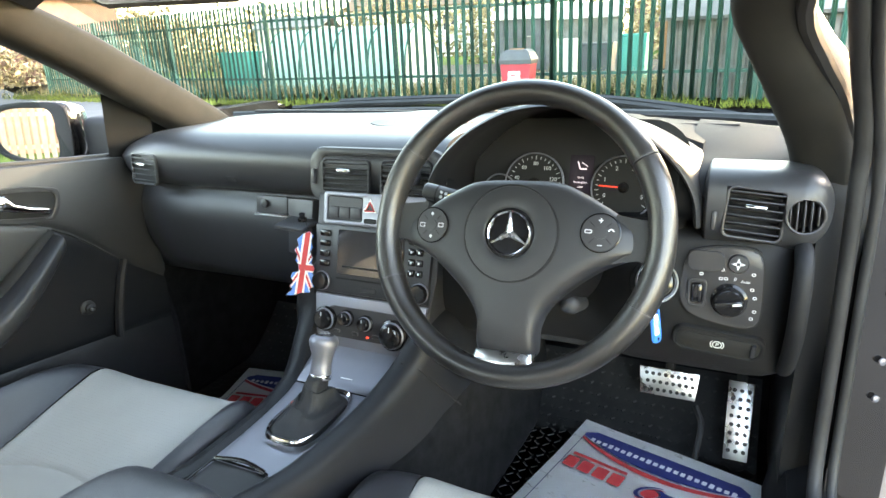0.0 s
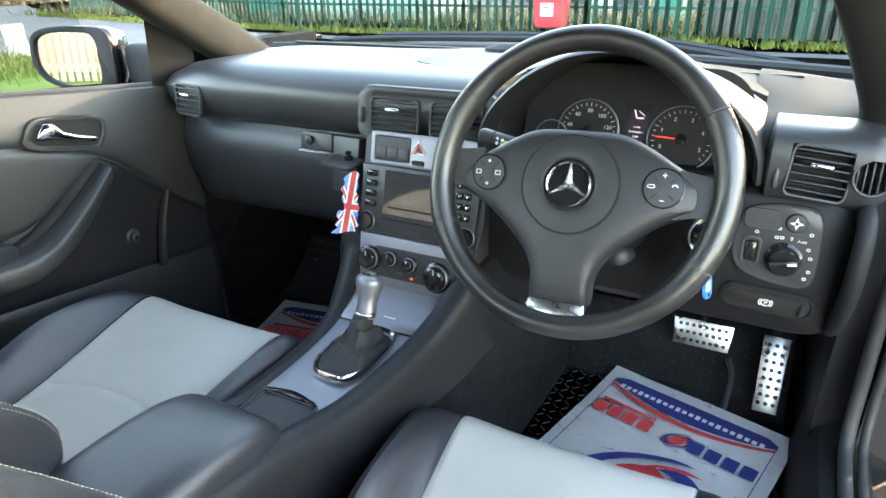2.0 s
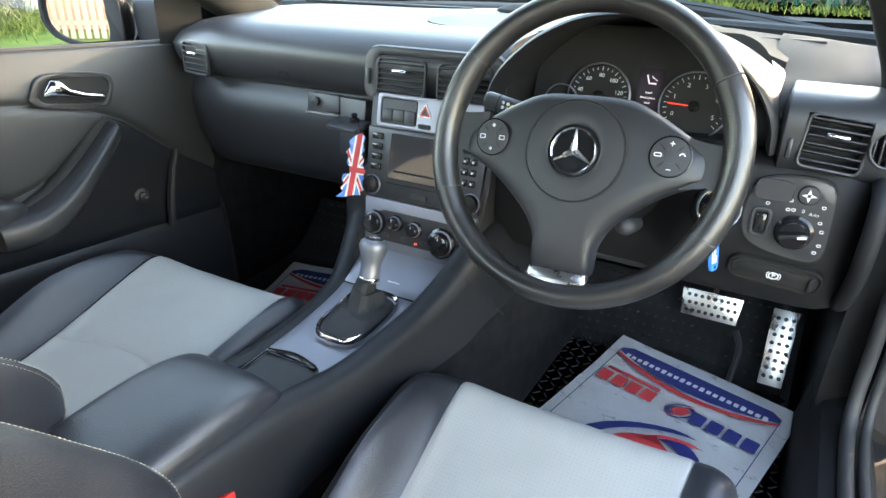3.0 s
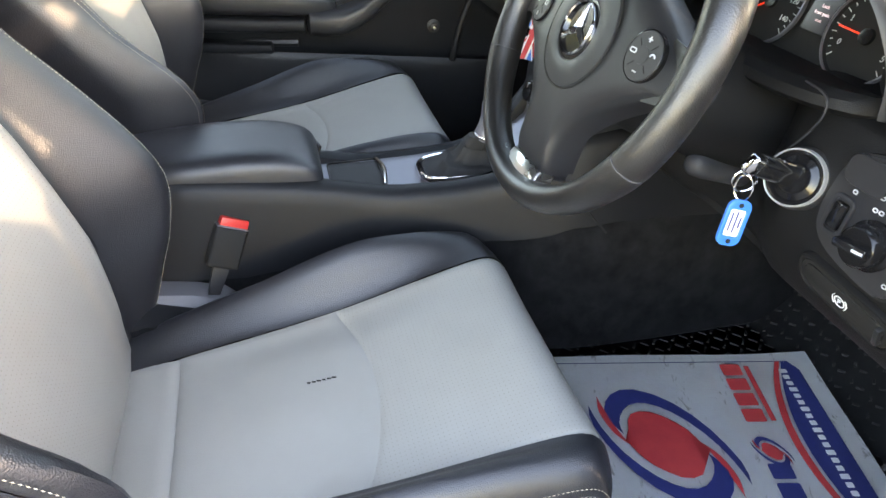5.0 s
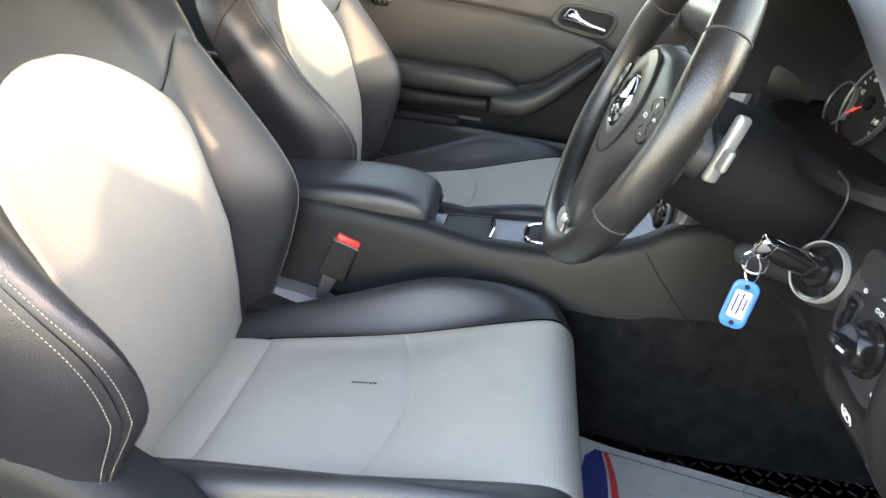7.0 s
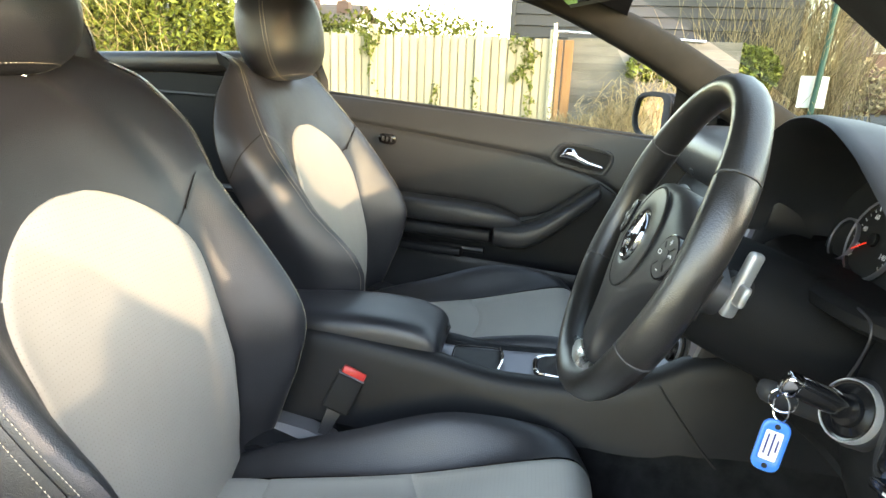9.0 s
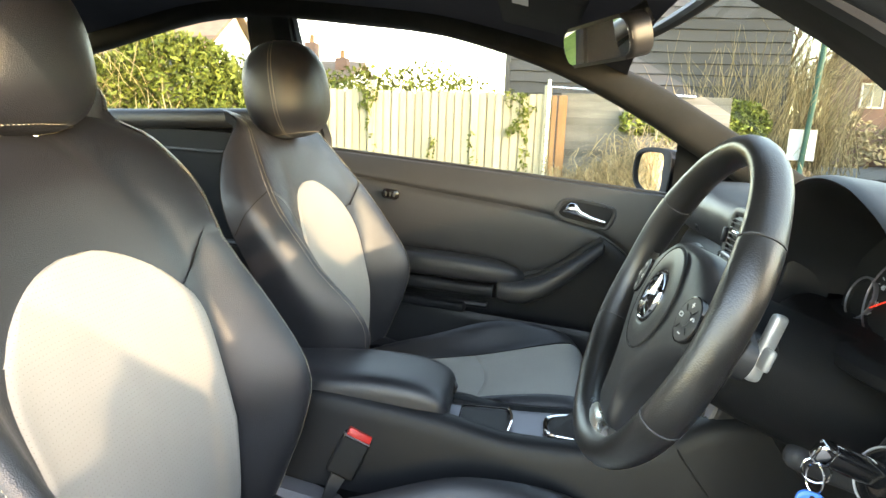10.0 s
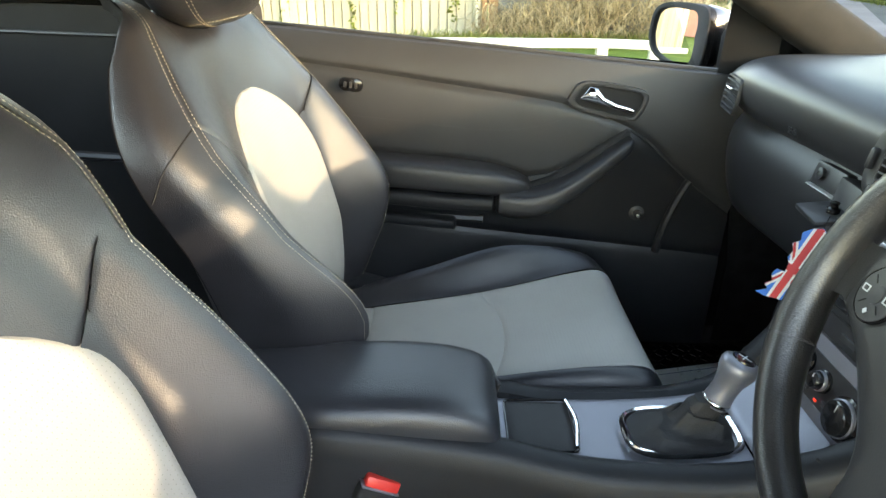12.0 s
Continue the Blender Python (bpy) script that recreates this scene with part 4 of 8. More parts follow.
for a in (90, 210, 330):
    ray = bmesh.new()
    d, s = Vector((math.cos(radians(a)), math.sin(radians(a)), 0)), Vector((-math.sin(radians(a)), math.cos(radians(a)), 0))
    tip, mid = d * 0.0258, Vector((0, 0, 0))
    pts = [mid + s * 0.0042 + d * 0.0024, mid - s * 0.0042 + d * 0.0024, tip - s * 0.0004, tip + s * 0.0004]
    low = [ray.verts.new(p + Vector((0, 0, 0.0116))) for p in pts]
    r0, r1 = ray.verts.new(mid + Vector((0, 0, 0.0172))), ray.verts.new(tip + Vector((0, 0, 0.0140)))
    ray.faces.new((low[0], low[3], r1, r0))
    ray.faces.new((r0, r1, low[2], low[1]))
    ray.faces.new(low)
    bmesh.ops.transform(ray, matrix=HUB, verts=ray.verts)
    part("emblem_ray", ray, ALU, em, smooth=False)
for s in (-1, 1):
    cx, cy = 0.104 * s, 0.006
    at = HUB @ pose(cx, cy, pad_z(cx * 0.8, 0) + 0.0015, 0, 0, 0) @ pose(0, 0, 0, 0, 6 * s, 0)
    pod = part("button_pod", revolve([(0.0215, -0.006), (0.0215, 0.0005), (0.0205, 0.0015), (0.0005, 0.0022)], 40, at), PLASTIC, wheel, "round switch pod")
    part("pod_rim", revolve([(0.0224, -0.004), (0.0224, 0.0008), (0.0215, 0.0012), (0.0215, -0.004)], 40, at), GLOSSY, pod)
    for k in range(4):
        t = radians(45 + 90 * k)
        part("pod_slot", rbox(0.0075, 0.0009, 0.0008, 0.0003, 1, at @ pose(0.0132 * math.cos(t), 0.0132 * math.sin(t), 0.0021, 0, 0, 45 + 90 * k)), BLACK, pod)
    part("pod_centre", revolve([(0.0075, 0.001), (0.0072, 0.0026), (0.0005, 0.003)], 24, at), PLASTIC, pod)
    if s > 0:
        part("pod_sign", rbox(0.005, 0.0011, 0.0005, 0, 1, at @ pose(0, 0.0140, 0.0022)), LEGEND, pod)
        part("pod_sign", rbox(0.0011, 0.005, 0.0007, 0, 1, at @ pose(0, 0.0140, 0.0022)), LEGEND, pod)
        part("pod_sign", rbox(0.005, 0.0011, 0.0005, 0, 1, at @ pose(0, -0.0140, 0.0022)), LEGEND, pod)
        part("pod_sign", tube([at @ Vector((0.0118 + 0.0030 * math.cos(q), 0.0015 + 0.003 * math.sin(q), 0.0022)) for q in (0.2, 0.9, 1.6, 2.3, 3.0)], 0.0008, 6), LEGEND, pod)
        part("pod_sign", ring_frame(rounded(0.0085, 0.0045, 0.002, 3), rounded(0.0062, 0.0024, 0.001, 3), 0.0005, 0, at @ pose(-0.0132, 0.001, 0.0025)), LEGEND, pod)
    else:
        for dy in (0.0140, -0.0140):
            part("pod_sign", rbox(0.0034, 0.0034, 0.0006, 0, 1, at @ pose(0, dy, 0.0022, 0, 0, 45)), LEGEND, pod)
        for dx in (-0.0132, 0.0132):
            part("pod_sign", ring_frame(rounded(0.0075, 0.0055, 0.0005, 2), rounded(0.0055, 0.0035, 0.0004, 2), 0.0005, 0, at @ pose(dx, 0, 0.0025)), LEGEND, pod)
# lower spoke bezel, side spokes' inner flanks, column shroud behind
bez = loft([[(x * w, y, z) for x, z in ((-1, -0.020), (-1, 0.003 + c), (-0.9, 0.0065 + c), (0, 0.0085 + c), (0.9, 0.0065 + c), (1, 0.003 + c), (1, -0.020))] for y, w, c in ((-0.139, 0.0345, -0.007), (-0.144, 0.0350, -0.004), (-0.154, 0.0370, -0.003), (-0.1630, 0.040, -0.004))])
bmesh.ops.transform(bez, matrix=HUB, verts=bez.verts)
part("spoke_bezel", bez, ALU, wheel, "silver bezel on the lower spoke")
insert = [(-0.040, -0.070), (-0.020, -0.064), (0.020, -0.064), (0.040, -0.070), (0.032, -0.092), (0.0285, -0.112), (0.0290, -0.136), (-0.0290, -0.136), (-0.0285, -0.112), (-0.032, -0.092)]
part("spoke_insert", prism(insert, 0.012, 0.002, 2, HUB @ pose(0, 0, -0.0135, 8, 0, 0)), PLASTIC, wheel, "smooth black insert on the lower spoke")
part("spoke_mark", rbox(0.026, 0.004, 0.0006, 0.0002, 1, HUB @ pose(0, -0.113, -0.0005, 8, 0, 0)), PLASTIC, wheel)
for s in (-1, 1):
    arm = loft([[(s * x, y0, z0), (s * x, y1, z0), (s * x, y1 - 0.003, z0 - 0.02), (s * x, y0 + 0.003, z0 - 0.02)] for x, y0, y1, z0 in ((0.118, -0.026, 0.030, -0.003), (0.145, -0.020, 0.026, -0.004), (0.163, -0.024, 0.026, -0.004))])
    part("spoke_end", arm, RIM_LEATHER, wheel)

column = thing("steering_column", "black plastic steering column shroud with stalks", "steering column", m=WHEEL)
part("shroud", loft([[(w * math.cos(q), h * math.sin(q) * (1.0 if math.sin(q) > 0 else 1.15) - 0.012, z) for q in [k * math.tau / 28 for k in range(28)]] for z, w, h in ((-0.024, 0.050, 0.046), (-0.034, 0.058, 0.052), (-0.06, 0.063, 0.056), (-0.12, 0.067, 0.060), (-0.20, 0.069, 0.062), (-0.30, 0.069, 0.062))]), DASH_DARK, column, "tapered black shroud")
stalk = tube([(-0.05, 0.034, -0.056), (-0.10, 0.042, -0.050), (-0.142, 0.049, -0.044), (-0.146, 0.0497, -0.0435)], [0.012, 0.0115, 0.0115, 0.009], 14)
sk = part("stalk", stalk, PLASTIC, column, "black indicator stalk")
part("stalk_collar", tube([(-0.126, 0.0463, -0.0464), (-0.128, 0.0467, -0.0461)], 0.0120, 14), BLACK, sk)
for dx in (0.0, 0.007):
    part("stalk_mark", revolve([(0.0022, 0), (0.0022, 0.0008), (0.0005, 0.0008)], 12, pose(-0.118 + dx, 0.047 - 0.2 * dx, -0.0368)), LEGEND, sk)
    part("stalk_mark", revolve([(0.0022, 0), (0.0022, 0.0008), (0.0005, 0.0008)], 12, pose(-0.118 + dx, 0.041 - 0.2 * dx, -0.0368)), LEGEND, sk)
part("stalk_mark", revolve([(0.0030, 0), (0.0030, 0.001), (0.0005, 0.0012)], 14, pose(-0.106, 0.0425, -0.0378)), YELLOW, sk)
LT = WHEEL.inverted() @ frame_m((0.4000, 0.0920, 0.7810), (1, 0.35, 0), (0, 0.30, 0.95))
lever = part("gear_lever_tab", rbox(0.011, 0.016, 0.068, 0.005, 3, LT), WHITE_METAL, column, "silver paddle lever on the column")
part("lever_stub", rbox(0.014, 0.008, 0.022, 0.0035, 3, LT @ pose(0.009, -0.002, -0.008)), WHITE_METAL, lever)
part("lever_stem", tube([LT @ Vector((-0.06, 0.012, 0.0)), LT @ Vector((-0.02, 0.006, -0.004)), LT @ Vector((0, 0.0, -0.004))], [0.011, 0.011, 0.014], 12), PLASTIC, lever)
KN = WHEEL.inverted() @ Vector((0.357, 0.150, 0.658))
small = tube([KN + Vector((0, 0.004, -0.075)), KN + Vector((0, 0, -0.012)), KN, KN + Vector((0, 0, 0.006)), KN + Vector((0, 0, 0.010))], [0.012, 0.014, 0.0135, 0.010, 0.003], 16)
part("adjust_knob", small, DASH_TOP, column, "small grey adjusting knob")

# ---- dashboard ----
dash = thing("dashboard", "black grained vinyl dashboard with silver centre panel", "dashboard")


def pad_profile_at(x):
    e = max(0.0, (abs(x) - 0.45) / 0.16)
    d = 0.034 * e * e
    mid = math.exp(-((x - 0.02) / 0.16) ** 2)
    return [(0.60 - 0.08 * (abs(x) / 0.6) ** 2, 0.80), (0.62 - 0.08 * (abs(x) / 0.6) ** 2, 0.868 + 0.006 * mid - 0.008 * e * e), (0.46, 0.872 + 0.004 * mid - 0.012 * e * e), (0.33, 0.874 + 0.004 * mid - 0.015 * e * e), (0.262 + d, 0.874 - 0.004 * e - 0.016 * e * e),
            (0.226 + d, 0.863 - 0.005 * e - 0.014 * e * e), (0.206 + d, 0.842 - 0.004 * e - 0.010 * e * e), (0.203 + d, 0.818), (0.210 + d, 0.793), (0.226 + d, 0.774), (0.25 + d, 0.766), (0.32, 0.764), (0.50, 0.762)]


def pad_rings(x0, x1, n):
    rings = []
    for i in range(n + 1):
        x = x0 + (x1 - x0) * i / n
        pr = pad_profile_at(x)
        if x > 0.3:
            low = 0.74 + 0.10 * min(1.0, max(0.0, (x - 0.49) / 0.10))
            back = lambda y: low + (0.96 - low) * max(0.0, min(1.0, (y - 0.30) / 0.15))
            pr = [(y, 0.766 + (z - 0.766) * back(y) if z > 0.766 else z) for y, z in pr]
        keys = [(k, p) for k, p in enumerate(pr)]
        rings.append([(x, *map(float, interp(keys, s))) for s in np.linspace(0, len(pr) - 1, 50)])
    return rings


part("upper_pad", loft(pad_rings(-0.635, 0.140, 40)), DASH, dash, "black padded dashboard top")
part("upper_pad", loft(pad_rings(0.485, 0.645, 14)), DASH_DIMMED, dash, "black padded dashboard end")
rear_strip = []
for i in range(15):
    x = 0.135 + 0.37 * i / 14
    top = 0.875 + 0.022 * math.sin(math.pi * i / 14) - 0.018 * max(0.0, (x - 0.40) / 0.105)
    sag = 0.006 * max(0.0, (x - 0.40) / 0.105)
    rear_strip.append([(x, y, z) for y, z in ((0.60 - 0.08 * (x / 0.6) ** 2, 0.80), (0.62 - 0.08 * (x / 0.6) ** 2, 0.868 - sag), (0.50, 0.872 - sag), (0.42, top), (0.345, top + 0.002), (0.335, top - 0.01), (0.335, 0.80))])
part("upper_pad", loft(rear_strip), DASH_DIMMED, dash, "black dashboard top behind the instruments")
# centre speaker cover let into the top
part("speaker_cover", prism([(0.105 * math.cos(k * math.tau / 40), 0.085 * math.sin(k * math.tau / 40)) for k in range(40)], 0.006, 0.002, 2, pose(0.0, 0.42, 0.8795, 1, 0, 0)), DASH_TOP, dash, "oval speaker cover")
part("sensor_dome", revolve([(0.055, 0), (0.05, 0.012), (0.03, 0.02), (0.0005, 0.022)], 28, pose(0.03, 0.565, 0.872) @ Matrix.Diagonal((1.3, 0.7, 1, 1))), BLACK, dash)
# defroster slots
for x0, x1, y, z in ((-0.55, -0.10, 0.585, 0.8755), (0.40, 0.55, 0.50, 0.866)):
    part("defroster_slot", rbox(x1 - x0, 0.018, 0.006, 0.002, 1, pose((x0 + x1) / 2, y, z)), BLACK, dash)

# lower passenger panel with glovebox
low = []
for i in range(31):
    x = -0.625 + 0.53 * i / 30
    e = max(0.0, (-0.50 - x) / 0.125)
    b = 0.03 * e * e - 0.012 * math.exp(-((x + 0.50) / 0.1) ** 2)
    pr = [(0.50, 0.78), (0.275, 0.770), (0.256 + b, 0.755), (0.240 + b, 0.725), (0.236 + b, 0.69), (0.243 + b, 0.64), (0.262 + b, 0.590), (0.30, 0.556), (0.38, 0.545), (0.55, 0.56)]
    low.append([(x, *map(float, interp([(k, p) for k, p in enumerate(pr)], s))) for s in np.linspace(0, 9, 40)])
part("glovebox", loft(low), DASH, dash, "black glovebox panel")
lockp = prism(rounded(0.075, 0.034, 0.006, 3), 0.03, 0.002, 2, frame_m((-0.235, 0.2365, 0.742), (1, 0, 0), (0, -1, 0.22)))
lp = part("latch_plate", lockp, PLASTIC, dash, "dark latch plate")
part("latch_strip", rbox(0.075, 0.012, 0.002, 0.0008, 1, pose(-0.235, 0.234, 0.7235, 0, 0, 0)), WHITE_METAL, lp)
part("lock_barrel", revolve([(0.0085, -0.002), (0.0085, 0.003), (0.007, 0.004), (0.0005, 0.0042)], 24, frame_m((-0.250, 0.2345, 0.744), (1, 0, 0), (0, -1, 0.22))), PLASTIC, lp, "dark lock barrel")
part("lock_slot", rbox(0.0015, 0.006, 0.0015, 0, 1, frame_m((-0.250, 0.2305, 0.745), (1, 0, 0), (0, -1, 0.22))), BLACK, lp)
part("airbag_lettering", text_mesh("SRS", 0.016, frame_m((-0.29, 0.2005, 0.795), (1, 0, 0), (0, -1, -0.25)), 0.0008), DASH, dash)

# phone bracket beside the centre panel
br = thing("phone_bracket", "small black bracket fixed beside the centre panel", "bracket")
part("bracket_plate", prism([(-0.03, -0.05), (0.03, -0.05), (0.034, 0.05), (-0.034, 0.05)], 0.03, 0.004, 2, frame_m((-0.150, 0.205, 0.715), (1, 0, 0), (-0.2, -1, 0.2))), PLASTIC, br)
part("bracket_shelf", rbox(0.070, 0.045, 0.008, 0.003, 2, pose(-0.135, 0.180, 0.728, 8, 0, -8)), PLASTIC, br)
part("bracket_knob", revolve([(0.008, 0), (0.008, 0.006), (0.004, 0.008), (0.006, 0.014), (0.0005, 0.016)], 16, pose(-0.125, 0.185, 0.733)), GLOSSY, br)


def vent(origin, w, h, xdir, zdir, parent_label, n=6, tab=True, round_face=False, deep=0.0055):
    v = part("air_vent", ring_frame(rounded(w + 0.008, h + 0.008, 0.010 if not round_face else (h + 0.008) / 2, 6), rounded(w, h, 0.007 if not round_face else h / 2, 6), deep + 0.002, 0.002, frame_m(origin, xdir, zdir)), PLASTIC, dash, parent_label)
    M = frame_m(origin, xdir, zdir)
    part("vent_back", prism(rounded(w, h, 0.006 if not round_face else h / 2, 6), 0.002, 0, 1, M @ pose(0, 0, -deep)), BLACK, v)
    for k in range(n):
        y = -h / 2 + h * (k + 0.5) / n
        ww = w if not round_face else 2 * math.sqrt(max(1e-5, (w / 2) ** 2 - y * y))
        part("vent_slat", rbox(ww, 0.0026, min(0.016, deep * 1.5), 0.0010, 1, M @ pose(0, y, -0.5 * min(0.016, deep), -14, 0, 0)), PLASTIC, v)
    if tab:
        part("vent_tab", rbox(0.026, 0.0065, 0.012, 0.003, 3, M @ pose(0, 0.010, 0.002)), CHROME, v, "chrome slider")
    return v


# scented clip hooked on the vent beside the wheel
clip = thing("vent_freshener", "small grey vent clip with a blue gel pad", "air freshener")
CL = frame_m((0.092, 0.180, 0.822), (1, 0, 0), (0, -1, 0.16))
part("clip_body", prism(rounded(0.036, 0.026, 0.010, 5), 0.014, 0.004, 3, CL @ pose(0, 0, 0.004)), DASH_TOP, clip, "grey plastic body")
part("gel_pad", rbox(0.026, 0.012, 0.006, 0.0028, 3, CL @ pose(0.002, 0.009, 0.005)), BLUE, clip, "blue gel pad")
part("clip_hook", rbox(0.008, 0.004, 0.018, 0.0015, 2, CL @ pose(0, 0, -0.014)), BLACK, clip)

# raised hood over the two centre vents
hoodm = frame_m((0.020, 0.199, 0.814), (1, 0, 0), (0, -1, 0.16))
part("vent_housing", ring_frame(rounded(0.262, 0.096, 0.030, 8), rounded(0.208, 0.064, 0.012, 8), 0.06, 0.006, hoodm), DASH, dash, "black vent surround")
vent((-0.036, 0.1955, 0.814), 0.086, 0.052, (1, 0, 0), (0, -1, 0.16), "black slatted centre vent")
vent((0.078, 0.1955, 0.814), 0.086, 0.052, (1, 0, 0), (0, -1, 0.16), "black slatted centre vent")
for x in (-0.098, 0.140):
    part("vent_wheel", rbox(0.008, 0.026, 0.010, 0.003, 2, frame_m((x, 0.196, 0.812), (1, 0, 0), (0, -1, 0.16))), PLASTIC, dash)
vent((-0.522, 0.2025, 0.804), 0.074, 0.054, (1, -0.18, 0), (-0.14, -1, 0.1), "black slatted end vent", 5)
vent((0.580, 0.1905, 0.796), 0.064, 0.060, (1, 0.02, -0.08), (0.06, -1, 0.12), "black slatted driver vent", deep=0.03)
part("vent_wheel", rbox(0.007, 0.026, 0.010, 0.003, 2, frame_m((0.5335, 0.191, 0.785), (1, 0, 0), (0, -1, 0.12))), PLASTIC, dash)
vent((0.637, 0.192, 0.797), 0.040, 0.040, (0, 0, 1), (0.22, -1, 0.12), "round demister vent", 5, False, True, 0.03)
end_rings = []
for k in range(80):
    x = 0.516 + 0.155 * k / 79
    f = math.sqrt(max(0.0, 1 - max(0.0, (x - 0.630) / 0.0415) ** 2)) * math.sqrt(max(0.02, 1 - max(0.0, (0.524 - x) / 0.0085) ** 2))
    end_rings.append([(x, 0.255 - 0.0655 * f * math.copysign(abs(math.cos(a)) ** 0.5, math.cos(a)), 0.797 + 0.052 * f * math.copysign(abs(math.sin(a)) ** 0.75, math.sin(a))) for a in [q * math.tau / 160 for q in range(160)]])
endb = loft(end_rings)
bmesh.ops.delete(endb, geom=[f for f in endb.faces if f.calc_center_median().y < 0.215 and ((abs(f.calc_center_median().x - 0.580) < 0.034 and abs(f.calc_center_median().z - 0.796 + 0.08 * (f.calc_center_median().x - 0.58)) < 0.032) or math.hypot(f.calc_center_median().x - 0.637, f.calc_center_median().z - 0.797) < 0.022)], context="FACES")
part("vent_housing", endb, DASH, dash, "rounded black vent surround")

# instrument binnacle
LIP = [(0.132, 0.780), (0.136, 0.815), (0.150, 0.846), (0.176, 0.876), (0.212, 0.904), (0.262, 0.928), (0.313, 0.937), (0.360, 0.934), (0.396, 0.924), (0.437, 0.906), (0.472, 0.879), (0.497, 0.847), (0.513, 0.809), (0.517, 0.773)]
RAKE = [(0, 0.0), (9, 0.0), (10, 0.005), (11, 0.016), (12, 0.027), (13, 0.032)]
hood = [tuple(map(float, interp(list(enumerate(LIP)), q))) for q in np.linspace(0, 13, 61)]
hb = bmesh.new()
rings = []
for y, gx, gz in ((0.45, 1.32, 0.50), (0.36, 1.20, 0.70), (0.28, 1.10, 0.87), (0.20, 1.03, 0.975), (0.168, 1.012, 0.998), (0.158, 1.0, 0.994), (0.154, 0.982, 0.975), (0.158, 0.966, 0.955), (0.20, 0.935, 0.92), (0.29, 0.87, 0.86)):
    rings.append([(0.322 + (x - 0.322) * gx, y + (float(interp(RAKE, q * 13 / 60)) if y < 0.25 else 0.0), 0.785 + (z - 0.785) * gz) for q, (x, z) in enumerate(hood)])
loft(rings, caps=False, closed=False, bm=hb)
part("instrument_hood", hb, DASH, dash, "arched black instrument hood")
CF = frame_m((0.331, 0.275, 0.818), (1, 0, 0), (0, -1, 0.30))
clus = part("instrument_face", prism(rounded(0.33, 0.17, 0.06, 8), 0.02, 0, 1, CF), BLACK, dash, "dark instrument face")
low_lip = []
for i in range(25):
    yf = 0.275 - 0.112 * (1 - abs(i / 12 - 1) ** 3.5) ** 0.5
    low_lip.append([(0.133 + 0.378 * i / 24, y, z) for y, z in ((yf + 0.010, 0.757), (yf, 0.764), (yf + 0.002, 0.773), (yf + 0.012, 0.779), (yf + 0.022, 0.778), (0.298, 0.757), (0.298, 0.735))])
low_lip = loft(low_lip)
part("hood_base", low_lip, DASH_DARK, dash)
DIALS = ((-0.062, -0.016, 0.047), (0.074, -0.016, 0.047), (-0.118, -0.030, 0.026))
for k, (dx, dy, r) in enumerate(DIALS):
    A = CF @ pose(dx, dy, 0.002)
    d = part("dial", revolve([(r, -0.002), (r, 0.004), (r - 0.001, 0.0052), (r - 0.0025, 0.004), (r - 0.0035, 0.0015), (0.0005, 0.0012)], 48, A), [BLACK], clus)
    ringb = revolve([(r + 0.0006, 0.001), (r + 0.0006, 0.0058), (r - 0.0010, 0.0066), (r - 0.0018, 0.0052), (r - 0.0018, 0.001)], 48, A)
    mesh_object("dial_ring", ringb, SILVER, clus)
    if k < 2:
        marks = bmesh.new()
        for j in range(25):
            t = radians(220 - 260 * j / 24)
            ln = 0.006 if j % 3 == 0 else 0.0035
            rbox(ln, 0.0008, 0.0006, 0, 1, A @ pose((r - 0.0075) * math.cos(t), (r - 0.0075) * math.sin(t), 0.0022, 0, 0, math.degrees(t)), marks)
        mesh_object("dial_marks", marks, LEGEND, clus)
        labels = ["20", "40", "60", "80", "100", "120", "140"] if k == 0 else ["0", "1", "2", "3", "4", "5"]
        for j, s in enumerate(labels):
            t = radians(205 - 230 * j / 6) if k == 0 else radians(205 - 230 * j / 5)
            mesh_object("dial_number", text_mesh(s, 0.0085, A @ pose((r - 0.017) * math.cos(t), (r - 0.017) * math.sin(t), 0.0022)), LEGEND, clus)
        t = radians(212 if k == 0 else 178)
        mesh_object("needle", rbox(0.036, 0.0016, 0.001, 0.0003, 1, A @ pose(0.018 * math.cos(t), 0.018 * math.sin(t), 0.0045, 0, 0, math.degrees(t))), LED_RED, clus)
        mesh_object("needle_cap", revolve([(0.008, 0.003), (0.0075, 0.0065), (0.0005, 0.007)], 24, A), GLOSSY, clus)
disp = part("message_display", prism(rounded(0.036, 0.060, 0.002, 2), 0.003, 0, 1, CF @ pose(0.010, 0.0, 0.004)), LCD, clus, "small lit message display")
msg = bmesh.new()
for k, s in enumerate(("Lock", "front-pass.", "seat")):
    merge(msg, text_mesh(s, 0.0050, CF @ pose(0.010, -0.004 - 0.007 * k, 0.0046)))
tube([CF @ Vector(p) for p in ((0.004, 0.020, 0.005), (0.008, 0.009, 0.005), (0.018, 0.009, 0.005))], 0.0012, 6, bm=msg)
tube([CF @ Vector(p) for p in ((0.010, 0.019, 0.005), (0.019, 0.013, 0.005))], 0.0006, 6, bm=msg)
mesh_object("message", msg, LCD_TEXT, clus)

